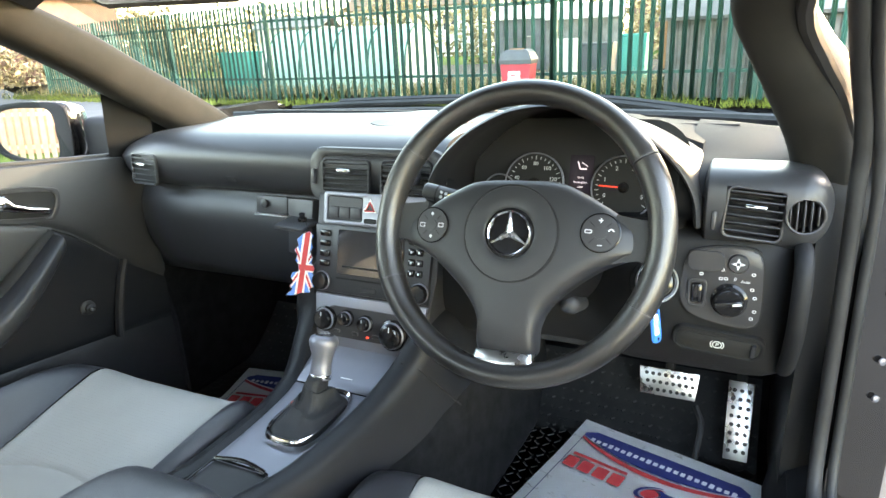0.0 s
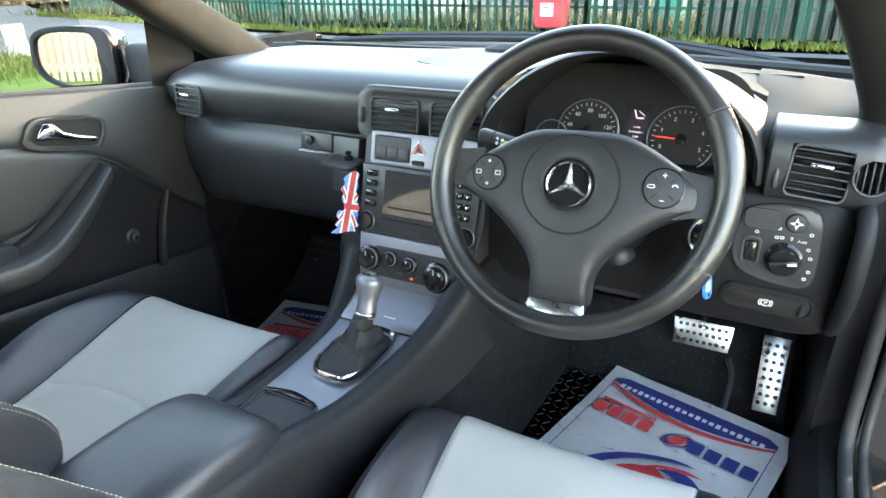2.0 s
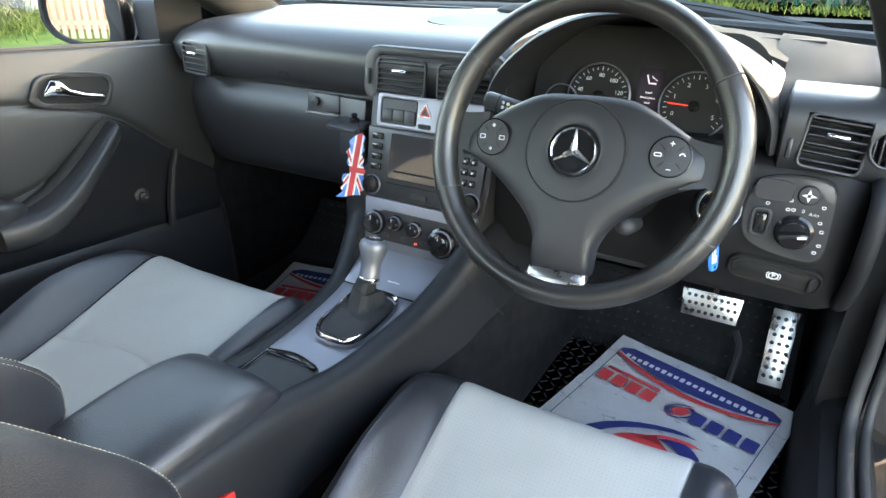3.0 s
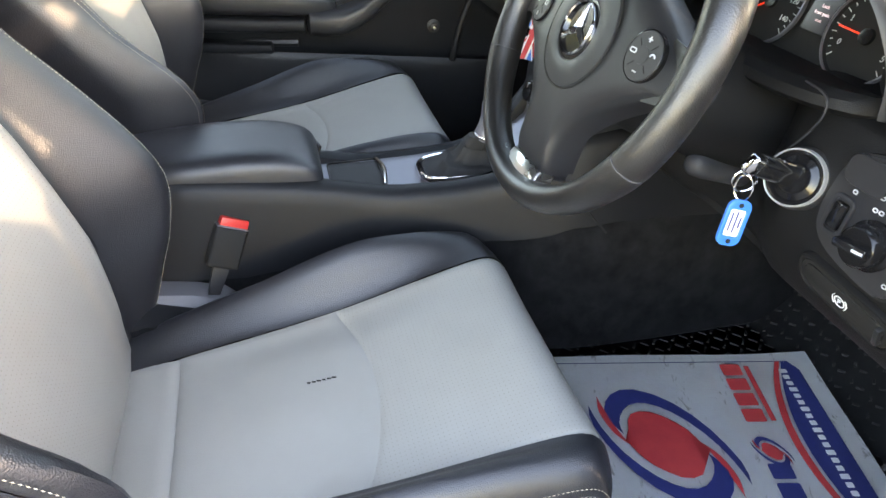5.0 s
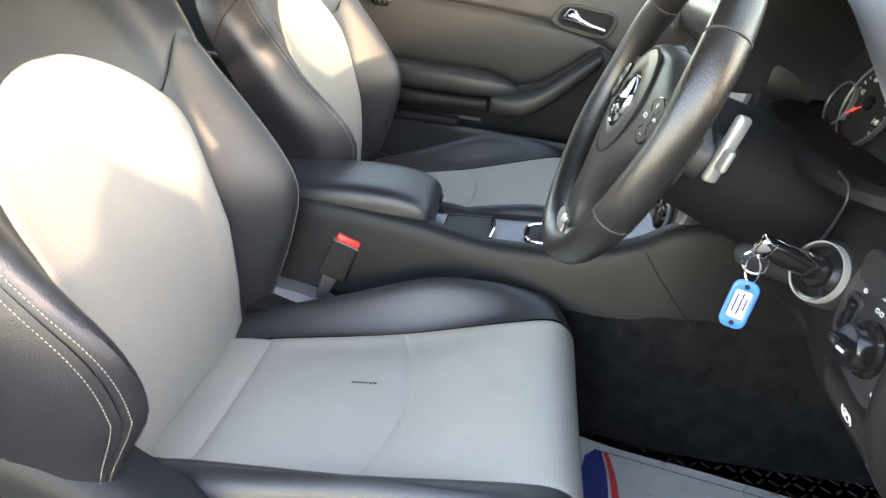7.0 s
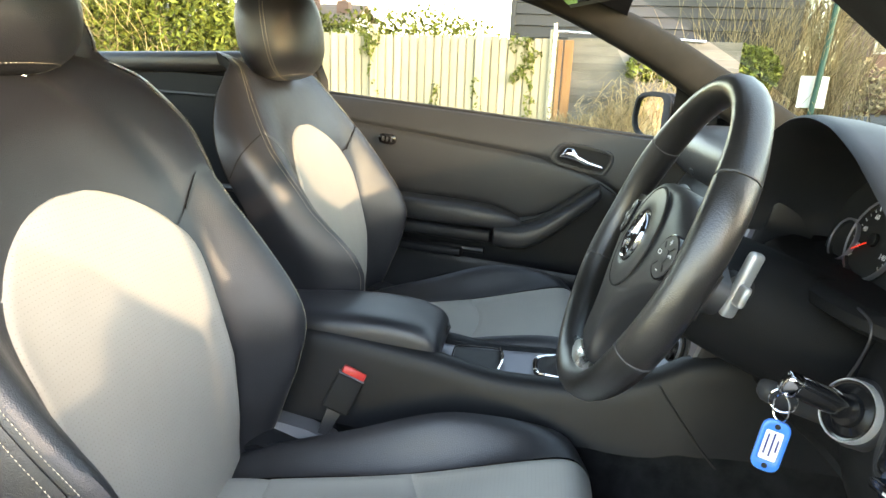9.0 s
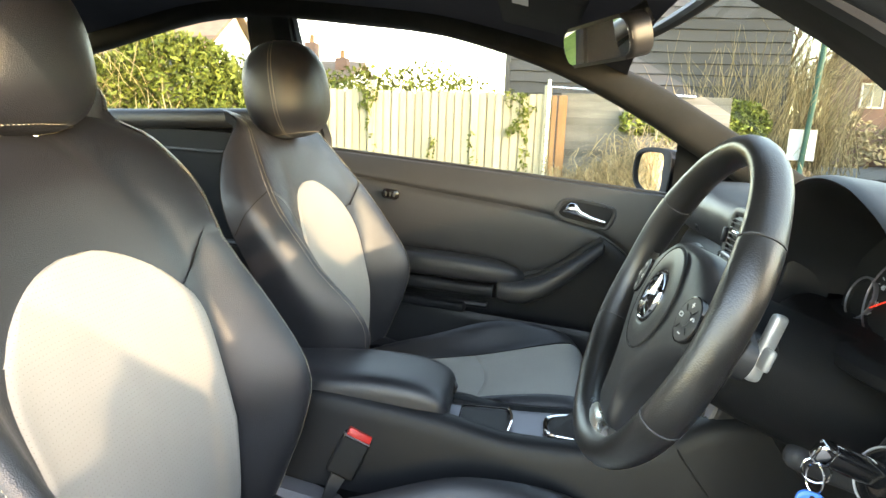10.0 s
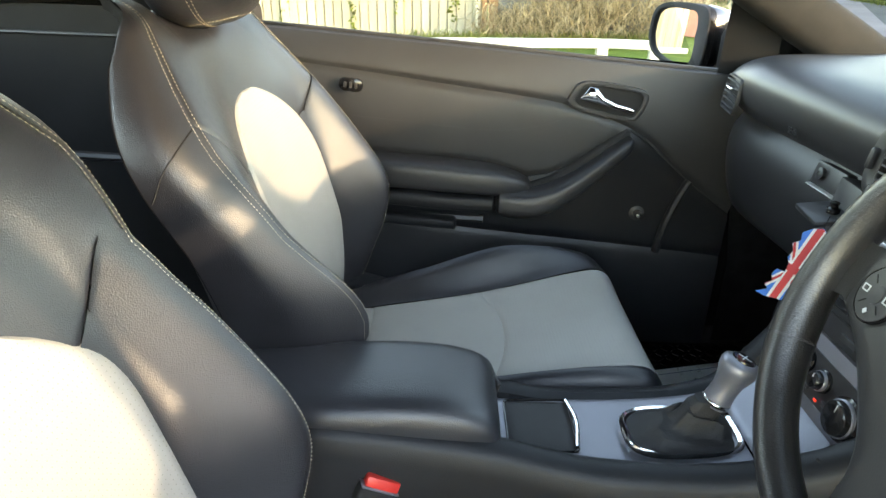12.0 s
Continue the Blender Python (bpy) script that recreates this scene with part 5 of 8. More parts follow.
# driver's lower panel
dl = []
for i in range(23):
    x = 0.135 + 0.502 * i / 22
    c = math.exp(-((x - 0.322) / 0.085) ** 4)
    e = max(0.0, (x - 0.595) / 0.042)
    b = 0.022 * e * e
    pr = [(0.50, 0.78), (0.30, 0.775), (0.214 + b + 0.05 * c, 0.762), (0.196 + b + 0.06 * c, 0.745), (0.186 + b + 0.06 * c, 0.70), (0.188 + b + 0.05 * c, 0.642), (0.206 + b + 0.04 * c, 0.590), (0.232 + b + 0.03 * c, 0.552), (0.275 + b, 0.540), (0.45, 0.55)]
    dl.append([(x, *map(float, interp([(k, p) for k, p in enumerate(pr)], s))) for s in np.linspace(0, 9, 40)])
part("driver_lower_panel", loft(dl), DASH_DARK, dash, "black lower panel below the column")
SP = frame_m((0.553, 0.1825, 0.697), (1, 0.02, 0), (0.0, -1, 0.10))
SWK = [(-0.050, 0.030), (-0.040, 0.045), (-0.010, 0.053), (0.026, 0.053), (0.041, 0.045), (0.045, 0.022), (0.046, -0.030), (0.040, -0.048), (0.022, -0.052), (-0.020, -0.046), (-0.044, -0.034), (-0.053, -0.010), (-0.050, 0.030)]
SWO = [(float(p[0]), float(p[1])) for p in [interp(list(enumerate(SWK)), q) for q in np.linspace(0, 12, 61)[:-1]]]
part("panel_gap", prism([(x * 1.035, y * 1.035) for x, y in SWO], 0.01, 0, 1, SP @ pose(0, 0, -0.0022)), BLACK, dash)
sp = part("switch_panel", prism(SWO, 0.02, 0.003, 2, SP), PLASTIC, dash, "dark light-switch panel")
knob = part("lamp_knob", revolve([(0.0225, 0), (0.0225, 0.003), (0.019, 0.005), (0.018, 0.016), (0.016, 0.018), (0.0005, 0.018)], 36, SP @ pose(0.008, -0.016, 0)), GLOSSY, sp, "black rotary light switch")
mesh_object("knob_grip", rbox(0.034, 0.009, 0.010, 0.003, 2, SP @ pose(0.008, -0.016, 0.021, 0, 0, 10)), GLOSSY, sp)
mesh_object("knob_pointer", rbox(0.010, 0.0022, 0.001, 0, 1, SP @ pose(0.018, -0.0143, 0.0265, 0, 0, 10)), WHITE, sp)
mk = part("mirror_switch", revolve([(0.0125, 0), (0.0125, 0.002), (0.011, 0.0045), (0.0005, 0.005)], 28, SP @ pose(0.015, 0.034, 0)), PLASTIC, sp)
for k in range(4):
    t = math.tau * k / 4
    tri = bmesh.new()
    p = [SP @ Vector((0.015 + 0.0085 * math.cos(t), 0.034 + 0.0085 * math.sin(t), 0.0054)), SP @ Vector((0.015 + 0.003 * math.cos(t + 0.8), 0.034 + 0.003 * math.sin(t + 0.8), 0.0054)), SP @ Vector((0.015 + 0.003 * math.cos(t - 0.8), 0.034 + 0.003 * math.sin(t - 0.8), 0.0054))]
    f = tri.faces.new([tri.verts.new(v) for v in p])
    mesh_object("switch_arrow", tri, WHITE, sp, False)
thumb = part("beam_wheel", rbox(0.014, 0.026, 0.008, 0.003, 2, SP @ pose(-0.032, -0.010, 0.001)), GLOSSY, sp)
mesh_object("wheel_surround", ring_frame(rounded(0.024, 0.040, 0.008, 4), rounded(0.016, 0.030, 0.004, 4), 0.004, 0.001, SP @ pose(-0.032, -0.010, 0.003)), PLASTIC, sp)
for dx, dy in ((-0.028, 0.016), (-0.004, 0.012), (0.002, 0.0125), (0.034, 0.001), (0.038, -0.010), (0.039, -0.028), (0.036, -0.038), (-0.003, 0.024), (0.034, 0.021)):
    mesh_object("switch_sign", ring_frame(rounded(0.005, 0.004, 0.0015, 2), rounded(0.003, 0.002, 0.0008, 2), 0.0006, 0, SP @ pose(dx, dy, 0.0008)), LEGEND, sp)
mesh_object("switch_letters", text_mesh("0", 0.0065, SP @ pose(0.013, 0.0125, 0.0006)), LEGEND, sp)
mesh_object("switch_letters", text_mesh("Auto", 0.0055, SP @ pose(0.0255, 0.0105, 0.0006)), LEGEND, sp)
part("diagnostic_flap", prism(rounded(0.045, 0.028, 0.010, 4), 0.004, 0.001, 1, SP @ pose(-0.024, 0.034, 0.0022)), PLASTIC, sp)
PB = frame_m((0.552, 0.1945, 0.612), (1, 0.02, 0), (0.0, -1, -0.36))
part("handle_recess", prism(rounded(0.106, 0.036, 0.014, 5), 0.02, 0.001, 1, PB @ pose(0, -0.001, 0.0025, 0, 0, -4)), BLACK, dash, "dark recess")
part("recess_lip", ring_frame(rounded(0.118, 0.046, 0.018, 6), rounded(0.106, 0.036, 0.014, 6), 0.012, 0.003, PB @ pose(0, -0.001, 0.0035, 0, 0, -4)), DASH_DARK, dash)
# Lighter block paints the highlight caught by the black handle's right end.
part("handle_end_highlight", rbox(0.006, 0.022, 0.010, 0.002, 2, PB @ pose(0.0445, -0.003, 0.0035, 0, 0, -4)), DASH, dash)
pb = part("parking_brake_release", prism(rounded(0.096, 0.026, 0.010, 5), 0.02, 0.003, 2, PB @ pose(0, 0, 0.0042, 0, 0, -4)), BLACK, dash, "dark parking brake release handle")
mesh_object("brake_sign", ring_frame([(0.0065 * math.cos(k * math.tau / 20), 0.0065 * math.sin(k * math.tau / 20)) for k in range(20)], [(0.0052 * math.cos(k * math.tau / 20), 0.0052 * math.sin(k * math.tau / 20)) for k in range(20)], 0.0006, 0, PB @ pose(0, 0, 0.0056)), WHITE, pb)
mesh_object("brake_letter", text_mesh("P", 0.009, PB @ pose(0, 0, 0.0056)), WHITE, pb)
for sd in (0, 180):
    mesh_object("brake_sign", tube([PB @ Vector((0.0086 * math.cos(radians(sd + a)), 0.0086 * math.sin(radians(sd + a)), 0.0052)) for a in (-45, -22, 0, 22, 45)], 0.0006, 5), WHITE, pb)
# side of the dashboard facing the door: a lip round a sunken cover
SIDE = [(0.196, 0.752), (0.170, 0.744), (0.158, 0.720), (0.158, 0.680), (0.168, 0.646), (0.194, 0.608), (0.225, 0.576), (0.262, 0.556), (0.34, 0.552), (0.42, 0.575), (0.44, 0.64), (0.43, 0.72), (0.36, 0.755), (0.196, 0.752)]
side_o = [tuple(map(float, interp(list(enumerate(SIDE)), q))) for q in np.linspace(0, 13, 66)[:-1]]
part("end_cover", prism(side_o, 0.004, 0.0, 1, Matrix(((0, 0, 1, 0.6415), (1, 0, 0, 0), (0, 1, 0, 0), (0, 0, 0, 1)))), PLASTIC, dash, "dark sunken end cover")
part("end_lip", tube([(0.640, y, z) for y, z in side_o], 0.011, 12, True), DASH_DARK, dash, "rounded lip at the dashboard's end")

# Lighter tube stands for the highlight along the column opening's edge.
part("opening_edge_highlight", tube(smooth_path([(0.440, 0.176, 0.781), (0.468, 0.173, 0.779), (0.475, 0.172, 0.766), (0.470, 0.172, 0.750), (0.458, 0.174, 0.731), (0.436, 0.178, 0.704)], 24), 0.0012, 8), PLASTIC, dash, "thin lighter line for the highlight on the column opening's edge")

# ignition
IG = frame_m((0.4704, 0.1722, 0.6987), (1, 0, 0), (0.30, -0.90, 0.32))
part("ignition_collar", revolve([(0.031, -0.05), (0.0305, 0.0), (0.0285, 0.003), (0.0005, 0.003)], 40, IG @ pose(0, 0, -0.006)), PLASTIC, dash)
ig = part("ignition_ring", revolve([(0.0278, -0.01), (0.0278, 0.003), (0.0272, 0.0045), (0.0262, 0.004), (0.0258, -0.006)], 48, IG), WHITE_METAL, dash, "bright metal ignition surround")
mesh_object("ignition_barrel", revolve([(0.0259, -0.02), (0.0258, 0.0030), (0.0235, 0.0026), (0.0215, 0.0), (0.015, 0.002), (0.0135, 0.006), (0.0005, 0.006)], 32, IG), GLOSSY, ig)
TAG_TOP, TAG_BOTTOM = Vector((0.4749, 0.1153, 0.6804)), Vector((0.4799, 0.1080, 0.6449))
KEY_AXIS = Vector((0.4670, 0.1271, 0.7152)) - Vector((0.4704, 0.1722, 0.6987))
KM_ = frame_m((0.4670, 0.1271, 0.7152), (0.3, 0.2, 1), KEY_AXIS)
key = thing("car_key", "black and chrome car key in the ignition", "key")
part("key_body", rbox(0.020, 0.013, 0.055, 0.005, 3, KM_ @ pose(0, 0, -0.026)), GLOSSY, key)
part("key_cap", rbox(0.022, 0.0145, 0.016, 0.005, 3, KM_ @ pose(0, 0, 0.004)), CHROME, key)
part("key_side", rbox(0.0215, 0.004, 0.05, 0.0018, 2, KM_ @ pose(0, 0.005, -0.024)), CHROME, key)
tip = Vector((0.4670, 0.1271, 0.7152)) + KEY_AXIS.normalized() * 0.008
part("key_loop", tube([tip + Vector((0.0, 0.006 * math.cos(k * math.tau / 16), 0.006 * math.sin(k * math.tau / 16) - 0.004)) for k in range(16)], 0.0013, 6, True), CHROME, key)
part("chain_link", tube([tip * 0.5 + TAG_TOP * 0.5 + Vector((0.007 * math.cos(k * math.tau / 20), 0.004 * math.cos(k * math.tau / 20), 0.013 * math.sin(k * math.tau / 20) - 0.004)) for k in range(20)], 0.001, 6, True), CHROME, key)
part("split_ring", tube([tip + Vector((0.004 * math.cos(k * math.tau / 24), 0.010 * math.cos(k * math.tau / 24), -0.018 + 0.011 * math.sin(k * math.tau / 24))) for k in range(24)], 0.0011, 6, True), CHROME, key, "steel split ring")
fob = thing("key_tag", "blue plastic key tag with a white handwritten card", "key tag")
FM = frame_m((0.4793, 0.1112, 0.6631), (TAG_TOP - TAG_BOTTOM).cross(Vector((0.95, -0.25, 0.2))), (0.95, -0.25, 0.2))
part("tag_body", ring_frame(rounded(0.023, 0.046, 0.008, 5), rounded(0.0145, 0.027, 0.002, 5), 0.0035, 0.001, FM @ pose(0, 0, 0.002)), BLUE, fob)
part("tag_back", prism(rounded(0.016, 0.029, 0.003, 3), 0.001, 0, 1, FM), BLUE, fob)
part("tag_card", prism(rounded(0.0142, 0.0266, 0.0018, 3), 0.0008, 0, 1, FM @ pose(0, 0, 0.0012)), WHITE, fob, "white paper card")
ink = bmesh.new()
for k, (ln, x) in enumerate(((0.018, -0.004), (0.021, 0.0005), (0.011, 0.0045))):
    rbox(0.0014, ln, 0.0004, 0, 1, FM @ pose(x, 0.001, 0.0014), ink)
part("tag_writing", ink, NAVY, fob)
for sy in (-0.018, 0.018):
    part("tag_hole", revolve([(0.0023, 0), (0.0023, 0.0007), (0.0005, 0.0007)], 14, FM @ pose(0, sy, 0.0021)), BLACK, fob)

# ---- centre stack ----
stack = thing("centre_stack", "silver and black centre panel with radio and heater controls", "control panel")
ST = frame_m((0.018, 0.158, 0.665), (1, 0, 0), (0, -1, 0.24))
part("stack_body", prism([(-0.108, 0.125), (0.128, 0.125), (0.124, 0.0), (0.105, -0.145), (-0.100, -0.145), (-0.108, 0.0)], 0.14, 0.006, 2, ST @ pose(0, 0, -0.004)), PLASTIC, stack)
part("upper_trim", ring_frame(rounded(0.205, 0.054, 0.006, 4, 0.012, 0.101), rounded(0.068, 0.040, 0.004, 4, -0.048, 0.101), 0.012, 0.002, ST @ pose(0, 0, 0.003)), SILVER, stack, "silver upper trim")
sw = part("switch_block", prism(rounded(0.067, 0.039, 0.003, 3, -0.048, 0.101), 0.01, 0.001, 1, ST @ pose(0, 0, 0.002)), PLASTIC, stack)
for k in range(3):
    part("switch", rbox(0.0205, 0.020, 0.004, 0.002, 2, ST @ pose(-0.0695 + 0.0215 * k, 0.094, 0.002)), PLASTIC, sw)
hz = bmesh.new()
for a, b in ((0.0115, 0.0), (0.0075, 0.0005)):
    pts = [Vector((a * math.cos(radians(t)), a * math.sin(radians(t)), b)) for t in (90, 210, 330)]
    if a > 0.01:
        outer_t = pts
    else:
        inner_t = pts
ring_frame([(p.x, p.y) for p in outer_t], [(p.x, p.y) for p in inner_t], 0.001, 0, ST @ pose(0.002, 0.105, 0.0052), hz)
part("hazard_triangle", hz, REDINK, stack, "red hazard triangle")
part("hazard_button", prism([(0.0135 * math.cos(radians(t)), 0.0135 * math.sin(radians(t))) for t in (90, 210, 330)], 0.003, 0, 1, ST @ pose(0.002, 0.105, 0.0045)), PLASTIC, stack)
part("hazard_rim", ring_frame([(0.0145 * math.cos(radians(t)), 0.0145 * math.sin(radians(t))) for t in (90, 210, 330)], [(0.0118 * math.cos(radians(t)), 0.0118 * math.sin(radians(t))) for t in (90, 210, 330)], 0.002, 0, ST @ pose(0.002, 0.105, 0.0048)), ALU, stack)
part("alarm_lamp", rbox(0.024, 0.008, 0.004, 0.002, 1, ST @ pose(0.002, 0.083, 0.003)), BLACK, stack)
rad = part("radio", prism([(-0.105, 0.072), (0.118, 0.072), (0.113, -0.042), (-0.100, -0.042)], 0.02, 0.003, 2, ST @ pose(0, 0, 0.003)), PLASTIC, stack, "black radio unit")
part("radio_screen", prism(rounded(0.126, 0.074, 0.003, 3, 0.005, 0.029), 0.004, 0.0006, 1, ST @ pose(0, 0, 0.0060, -2, 0, 0)), SCREEN, rad, "glossy dark display")
part("cd_slot", rbox(0.118, 0.0035, 0.002, 0.0008, 1, ST @ pose(0.012, 0.0045, 0.0060)), BLACK, rad)
part("cd_slot", rbox(0.13, 0.0030, 0.002, 0.0008, 1, ST @ pose(0.005, -0.0165, 0.0035)), BLACK, rad)
part("eject_button", rbox(0.030, 0.008, 0.003, 0.001, 1, ST @ pose(0.005, -0.031, 0.0038)), PLASTIC, rad)
for k in range(4):
    for x in (-0.083, 0.083, 0.097):
        part("radio_button", rbox(0.020 if x < 0 else 0.012, 0.011, 0.006, 0.002, 2, ST @ pose(x, 0.058 - 0.0170 * k, 0.004)), GLOSSY, rad)
        if x > 0:
            part("button_mark", rbox(0.003, 0.0035, 0.0005, 0, 1, ST @ pose(x, 0.058 - 0.0170 * k, 0.0072)), LEGEND, rad)
for x in (-0.088, 0.099):
    part("radio_knob", revolve([(0.0155, 0), (0.015, 0.008), (0.013, 0.011), (0.0005, 0.0115)], 32, ST @ pose(x, -0.024, 0.003)), GLOSSY, rad)
    part("knob_ring", revolve([(0.0165, 0), (0.0165, 0.003), (0.0155, 0.004), (0.0155, 0)], 32, ST @ pose(x, -0.024, 0.003)), SILVER, rad)
part("radio_text", text_mesh("MHz", 0.009, ST @ pose(0.050, 0.045, 0.0060)), LED_RED, rad)
part("lower_trim", prism([(-0.102, -0.046), (0.113, -0.046), (0.100, -0.140), (-0.096, -0.140)], 0.02, 0.003, 2, ST @ pose(0, 0, 0.002)), SILVER, stack, "silver heater surround")
hp = part("heater_panel", prism(rounded(0.170, 0.052, 0.022, 7, 0.004, -0.090), 0.006, 0.002, 1, ST @ pose(0, 0, 0.004)), PLASTIC, stack, "dark heater control panel")
for x, y, r in ((-0.076, -0.088, 0.0215), (-0.034, -0.082, 0.0140), (0.004, -0.086, 0.0140), (0.056, -0.098, 0.0255)):
    b = part("heater_knob", revolve([(r, 0), (r, 0.003), (r * 0.80, 0.005), (r * 0.74, 0.014), (r * 0.62, 0.016), (0.0005, 0.015)], 36, ST @ pose(x, y, 0.004)), GLOSSY, stack, "black rotary heater knob")
    part("knob_ring", revolve([(r * 0.86, 0.0035), (r * 0.86, 0.0075), (r * 0.80, 0.0085), (r * 0.78, 0.0035)], 36, ST @ pose(x, y, 0.004)), SILVER, b)
    part("knob_pointer", rbox(0.0012, r * 0.35, 0.0006, 0, 1, ST @ pose(x, y + r * 0.45, 0.0202)), LEGEND, b)
for x in (-0.052, -0.016, 0.022, 0.030):
    part("heater_button", rbox(0.011, 0.006, 0.004, 0.001, 1, ST @ pose(x, -0.106, 0.0045)), PLASTIC, hp)
part("heater_lamp", rbox(0.005, 0.0025, 0.001, 0, 1, ST @ pose(0.010, -0.1085, 0.0075)), LED_RED, hp)

# ---- centre console ----
console = thing("centre_console", "black centre console with silver gear plate", "console")
RIGHT_RAIL = [(0.056, -0.58, 0.545), (0.057, -0.45, 0.545), (0.058, -0.385, 0.539), (0.060, -0.315, 0.530), (0.063, -0.24, 0.519), (0.070, -0.18, 0.508), (0.080, -0.12, 0.503), (0.096, 0.0, 0.512), (0.114, 0.085, 0.545), (0.128, 0.150, 0.585), (0.136, 0.30, 0.59), (0.140, 0.64, 0.56)]
LEFT_RAIL = [(-0.098, -0.55, 0.478), (-0.098, -0.40, 0.488), (-0.096, -0.25, 0.488), (-0.094, -0.165, 0.476), (-0.094, -0.09, 0.474), (-0.094, -0.015, 0.477), (-0.095, 0.040, 0.487), (-0.098, 0.080, 0.506), (-0.104, 0.140, 0.578), (-0.110, 0.20, 0.65), (-0.118, 0.64, 0.60)]
for s, rail in ((1, RIGHT_RAIL), (-1, LEFT_RAIL)):
    path = smooth_path(rail, 40)
    rings, tunnel = [], []
    for p in path:
        drop = 0.088 + 0.05 * min(1.0, max(0.0, p.y / 0.15)) + (0.06 * min(1.0, max(0.0, (-0.12 - p.y) / 0.25)) if s > 0 else 0.0)
        spread = 0.028 + 0.03 * max(0, p.y)
        lip = 0.005 if s < 0 else 0.0
        rings.append([p + Vector((s * x, 0, z)) for x, z in ((-0.024, -0.012), (-0.020, -0.002 + lip), (-0.010, 0.004 + lip), (0.002, 0.004 + lip * 0.6), (0.012, 0.0), (0.018, -0.010), (0.022, -0.028), (0.022 + spread * 0.4, -drop), (0.0, -drop - 0.004))] + [p + Vector((-0.024 * s, 0, -drop))])
        tunnel.append([Vector((p.x + s * x, p.y, z)) for x, z in ((-0.02, p.z - drop + 0.02), (0.012, p.z - drop + 0.02), (0.016 + spread * 0.3, p.z - drop - 0.02), (0.020 + spread * 0.6, 0.26), (0.03 + spread, 0.17), (-0.02, 0.17))])
    part("console_side", loft(rings), DASH_LOW, console, "black padded console side")
    solo("wall_tunnel", loft(tunnel), CARPET, "black carpeted tunnel below the console", "tunnel", kind="structure")
    if s > 0:
        part("console_seam", tube([(0.112, 0.086, 0.551), (0.128, 0.093, 0.547), (0.1385, 0.10, 0.535), (0.1535, 0.127, 0.499), (0.1625, 0.157, 0.461), (0.167, 0.180, 0.435)], 0.0016, 6), BLACK, console)
        continue
    part("console_seam", tube([path[24] + Vector((s * x, y, z)) for x, y, z in ((-0.01, 0, 0.0045), (0.004, 0.0, 0.0042), (0.0125, 0.002, 0.0004), (0.0185, 0.004, -0.010), (0.0226, 0.008, -0.028), (0.034, 0.03, -0.10))], 0.0013, 6), BLACK, console)


def plate_z(y):
    return float(interp([(-0.26, 0.482), (-0.1, 0.480), (0.0, 0.486), (0.06, 0.498), (0.115, 0.528), (0.13, 0.545)], y))


def rail_x(rail, y):
    return float(interp([(p[1], p[0]) for p in rail], y))


def plate(u, v, y0, y1, lift=0.0):
    y = y0 + (y1 - y0) * v
    xl, xr = rail_x(LEFT_RAIL, y) + 0.018, rail_x(RIGHT_RAIL, y) - 0.018
    return (xl + (xr - xl) * u, y, plate_z(y) + lift)


part("gear_plate", panel(lambda u, v: plate(u, v, -0.262, 0.058), 0, 1, 0, 1, 12, 20, tuck=0.003, width=0.003), SILVER, console, "satin silver gear plate")
part("ashtray_lid", panel(lambda u, v: plate(u, v, 0.060, 0.126, 0.001), 0, 1, 0, 1, 12, 10, tuck=0.004, width=0.003), SILVER, console, "satin silver ashtray lid")
part("lid_mark", rbox(0.022, 0.0016, 0.0008, 0, 1, pose(0.012, 0.078, plate_z(0.078) + 0.0016, 20, 0, 0)), WHITE, console)
CB = pose(-0.018, -0.180, 0.4845)
part("cubby_frame", ring_frame(rounded(0.100, 0.088, 0.010, 5), rounded(0.096, 0.084, 0.009, 5), 0.003, 0.0008, CB), GLOSSY, console, "dark rim round the tray")
part("cubby_lid", panel(lambda u, v: (-0.018 + (u - 0.5) * 0.095, -0.180 + (v - 0.5) * 0.083, 0.4835 - 0.0015 * v), 0, 1, 0, 1, 10, 10, tuck=0.002, width=0.004), RUBBER, console, "ribbed dark sliding lid")
part("cubby_grip", tube(smooth_path([(-0.062, -0.140, 0.486), (-0.018, -0.134, 0.4885), (0.026, -0.140, 0.486)], 16), 0.0030, 8), CHROME, console, "bright finger grip")

# gear lever
gear = thing("gear_lever", "silver gear knob with black leather gaiter", "gear lever")
GC = (0.002, -0.012)


def gate(scale, z, shift=(0, 0)):
    """Rounded outline of the gate, pointed at the rear."""
    pts = []
    for k in range(40):
        a = k * math.tau / 40
        c, s = math.cos(a), math.sin(a)
        x = 0.045 * math.copysign(abs(c) ** 0.55, c) * (0.97 + 0.10 * s)
        y = 0.067 * math.copysign(abs(s) ** 0.60, s)
        pts.append((GC[0] + shift[0] + x * scale, GC[1] + shift[1] + y * scale, z))
    return pts


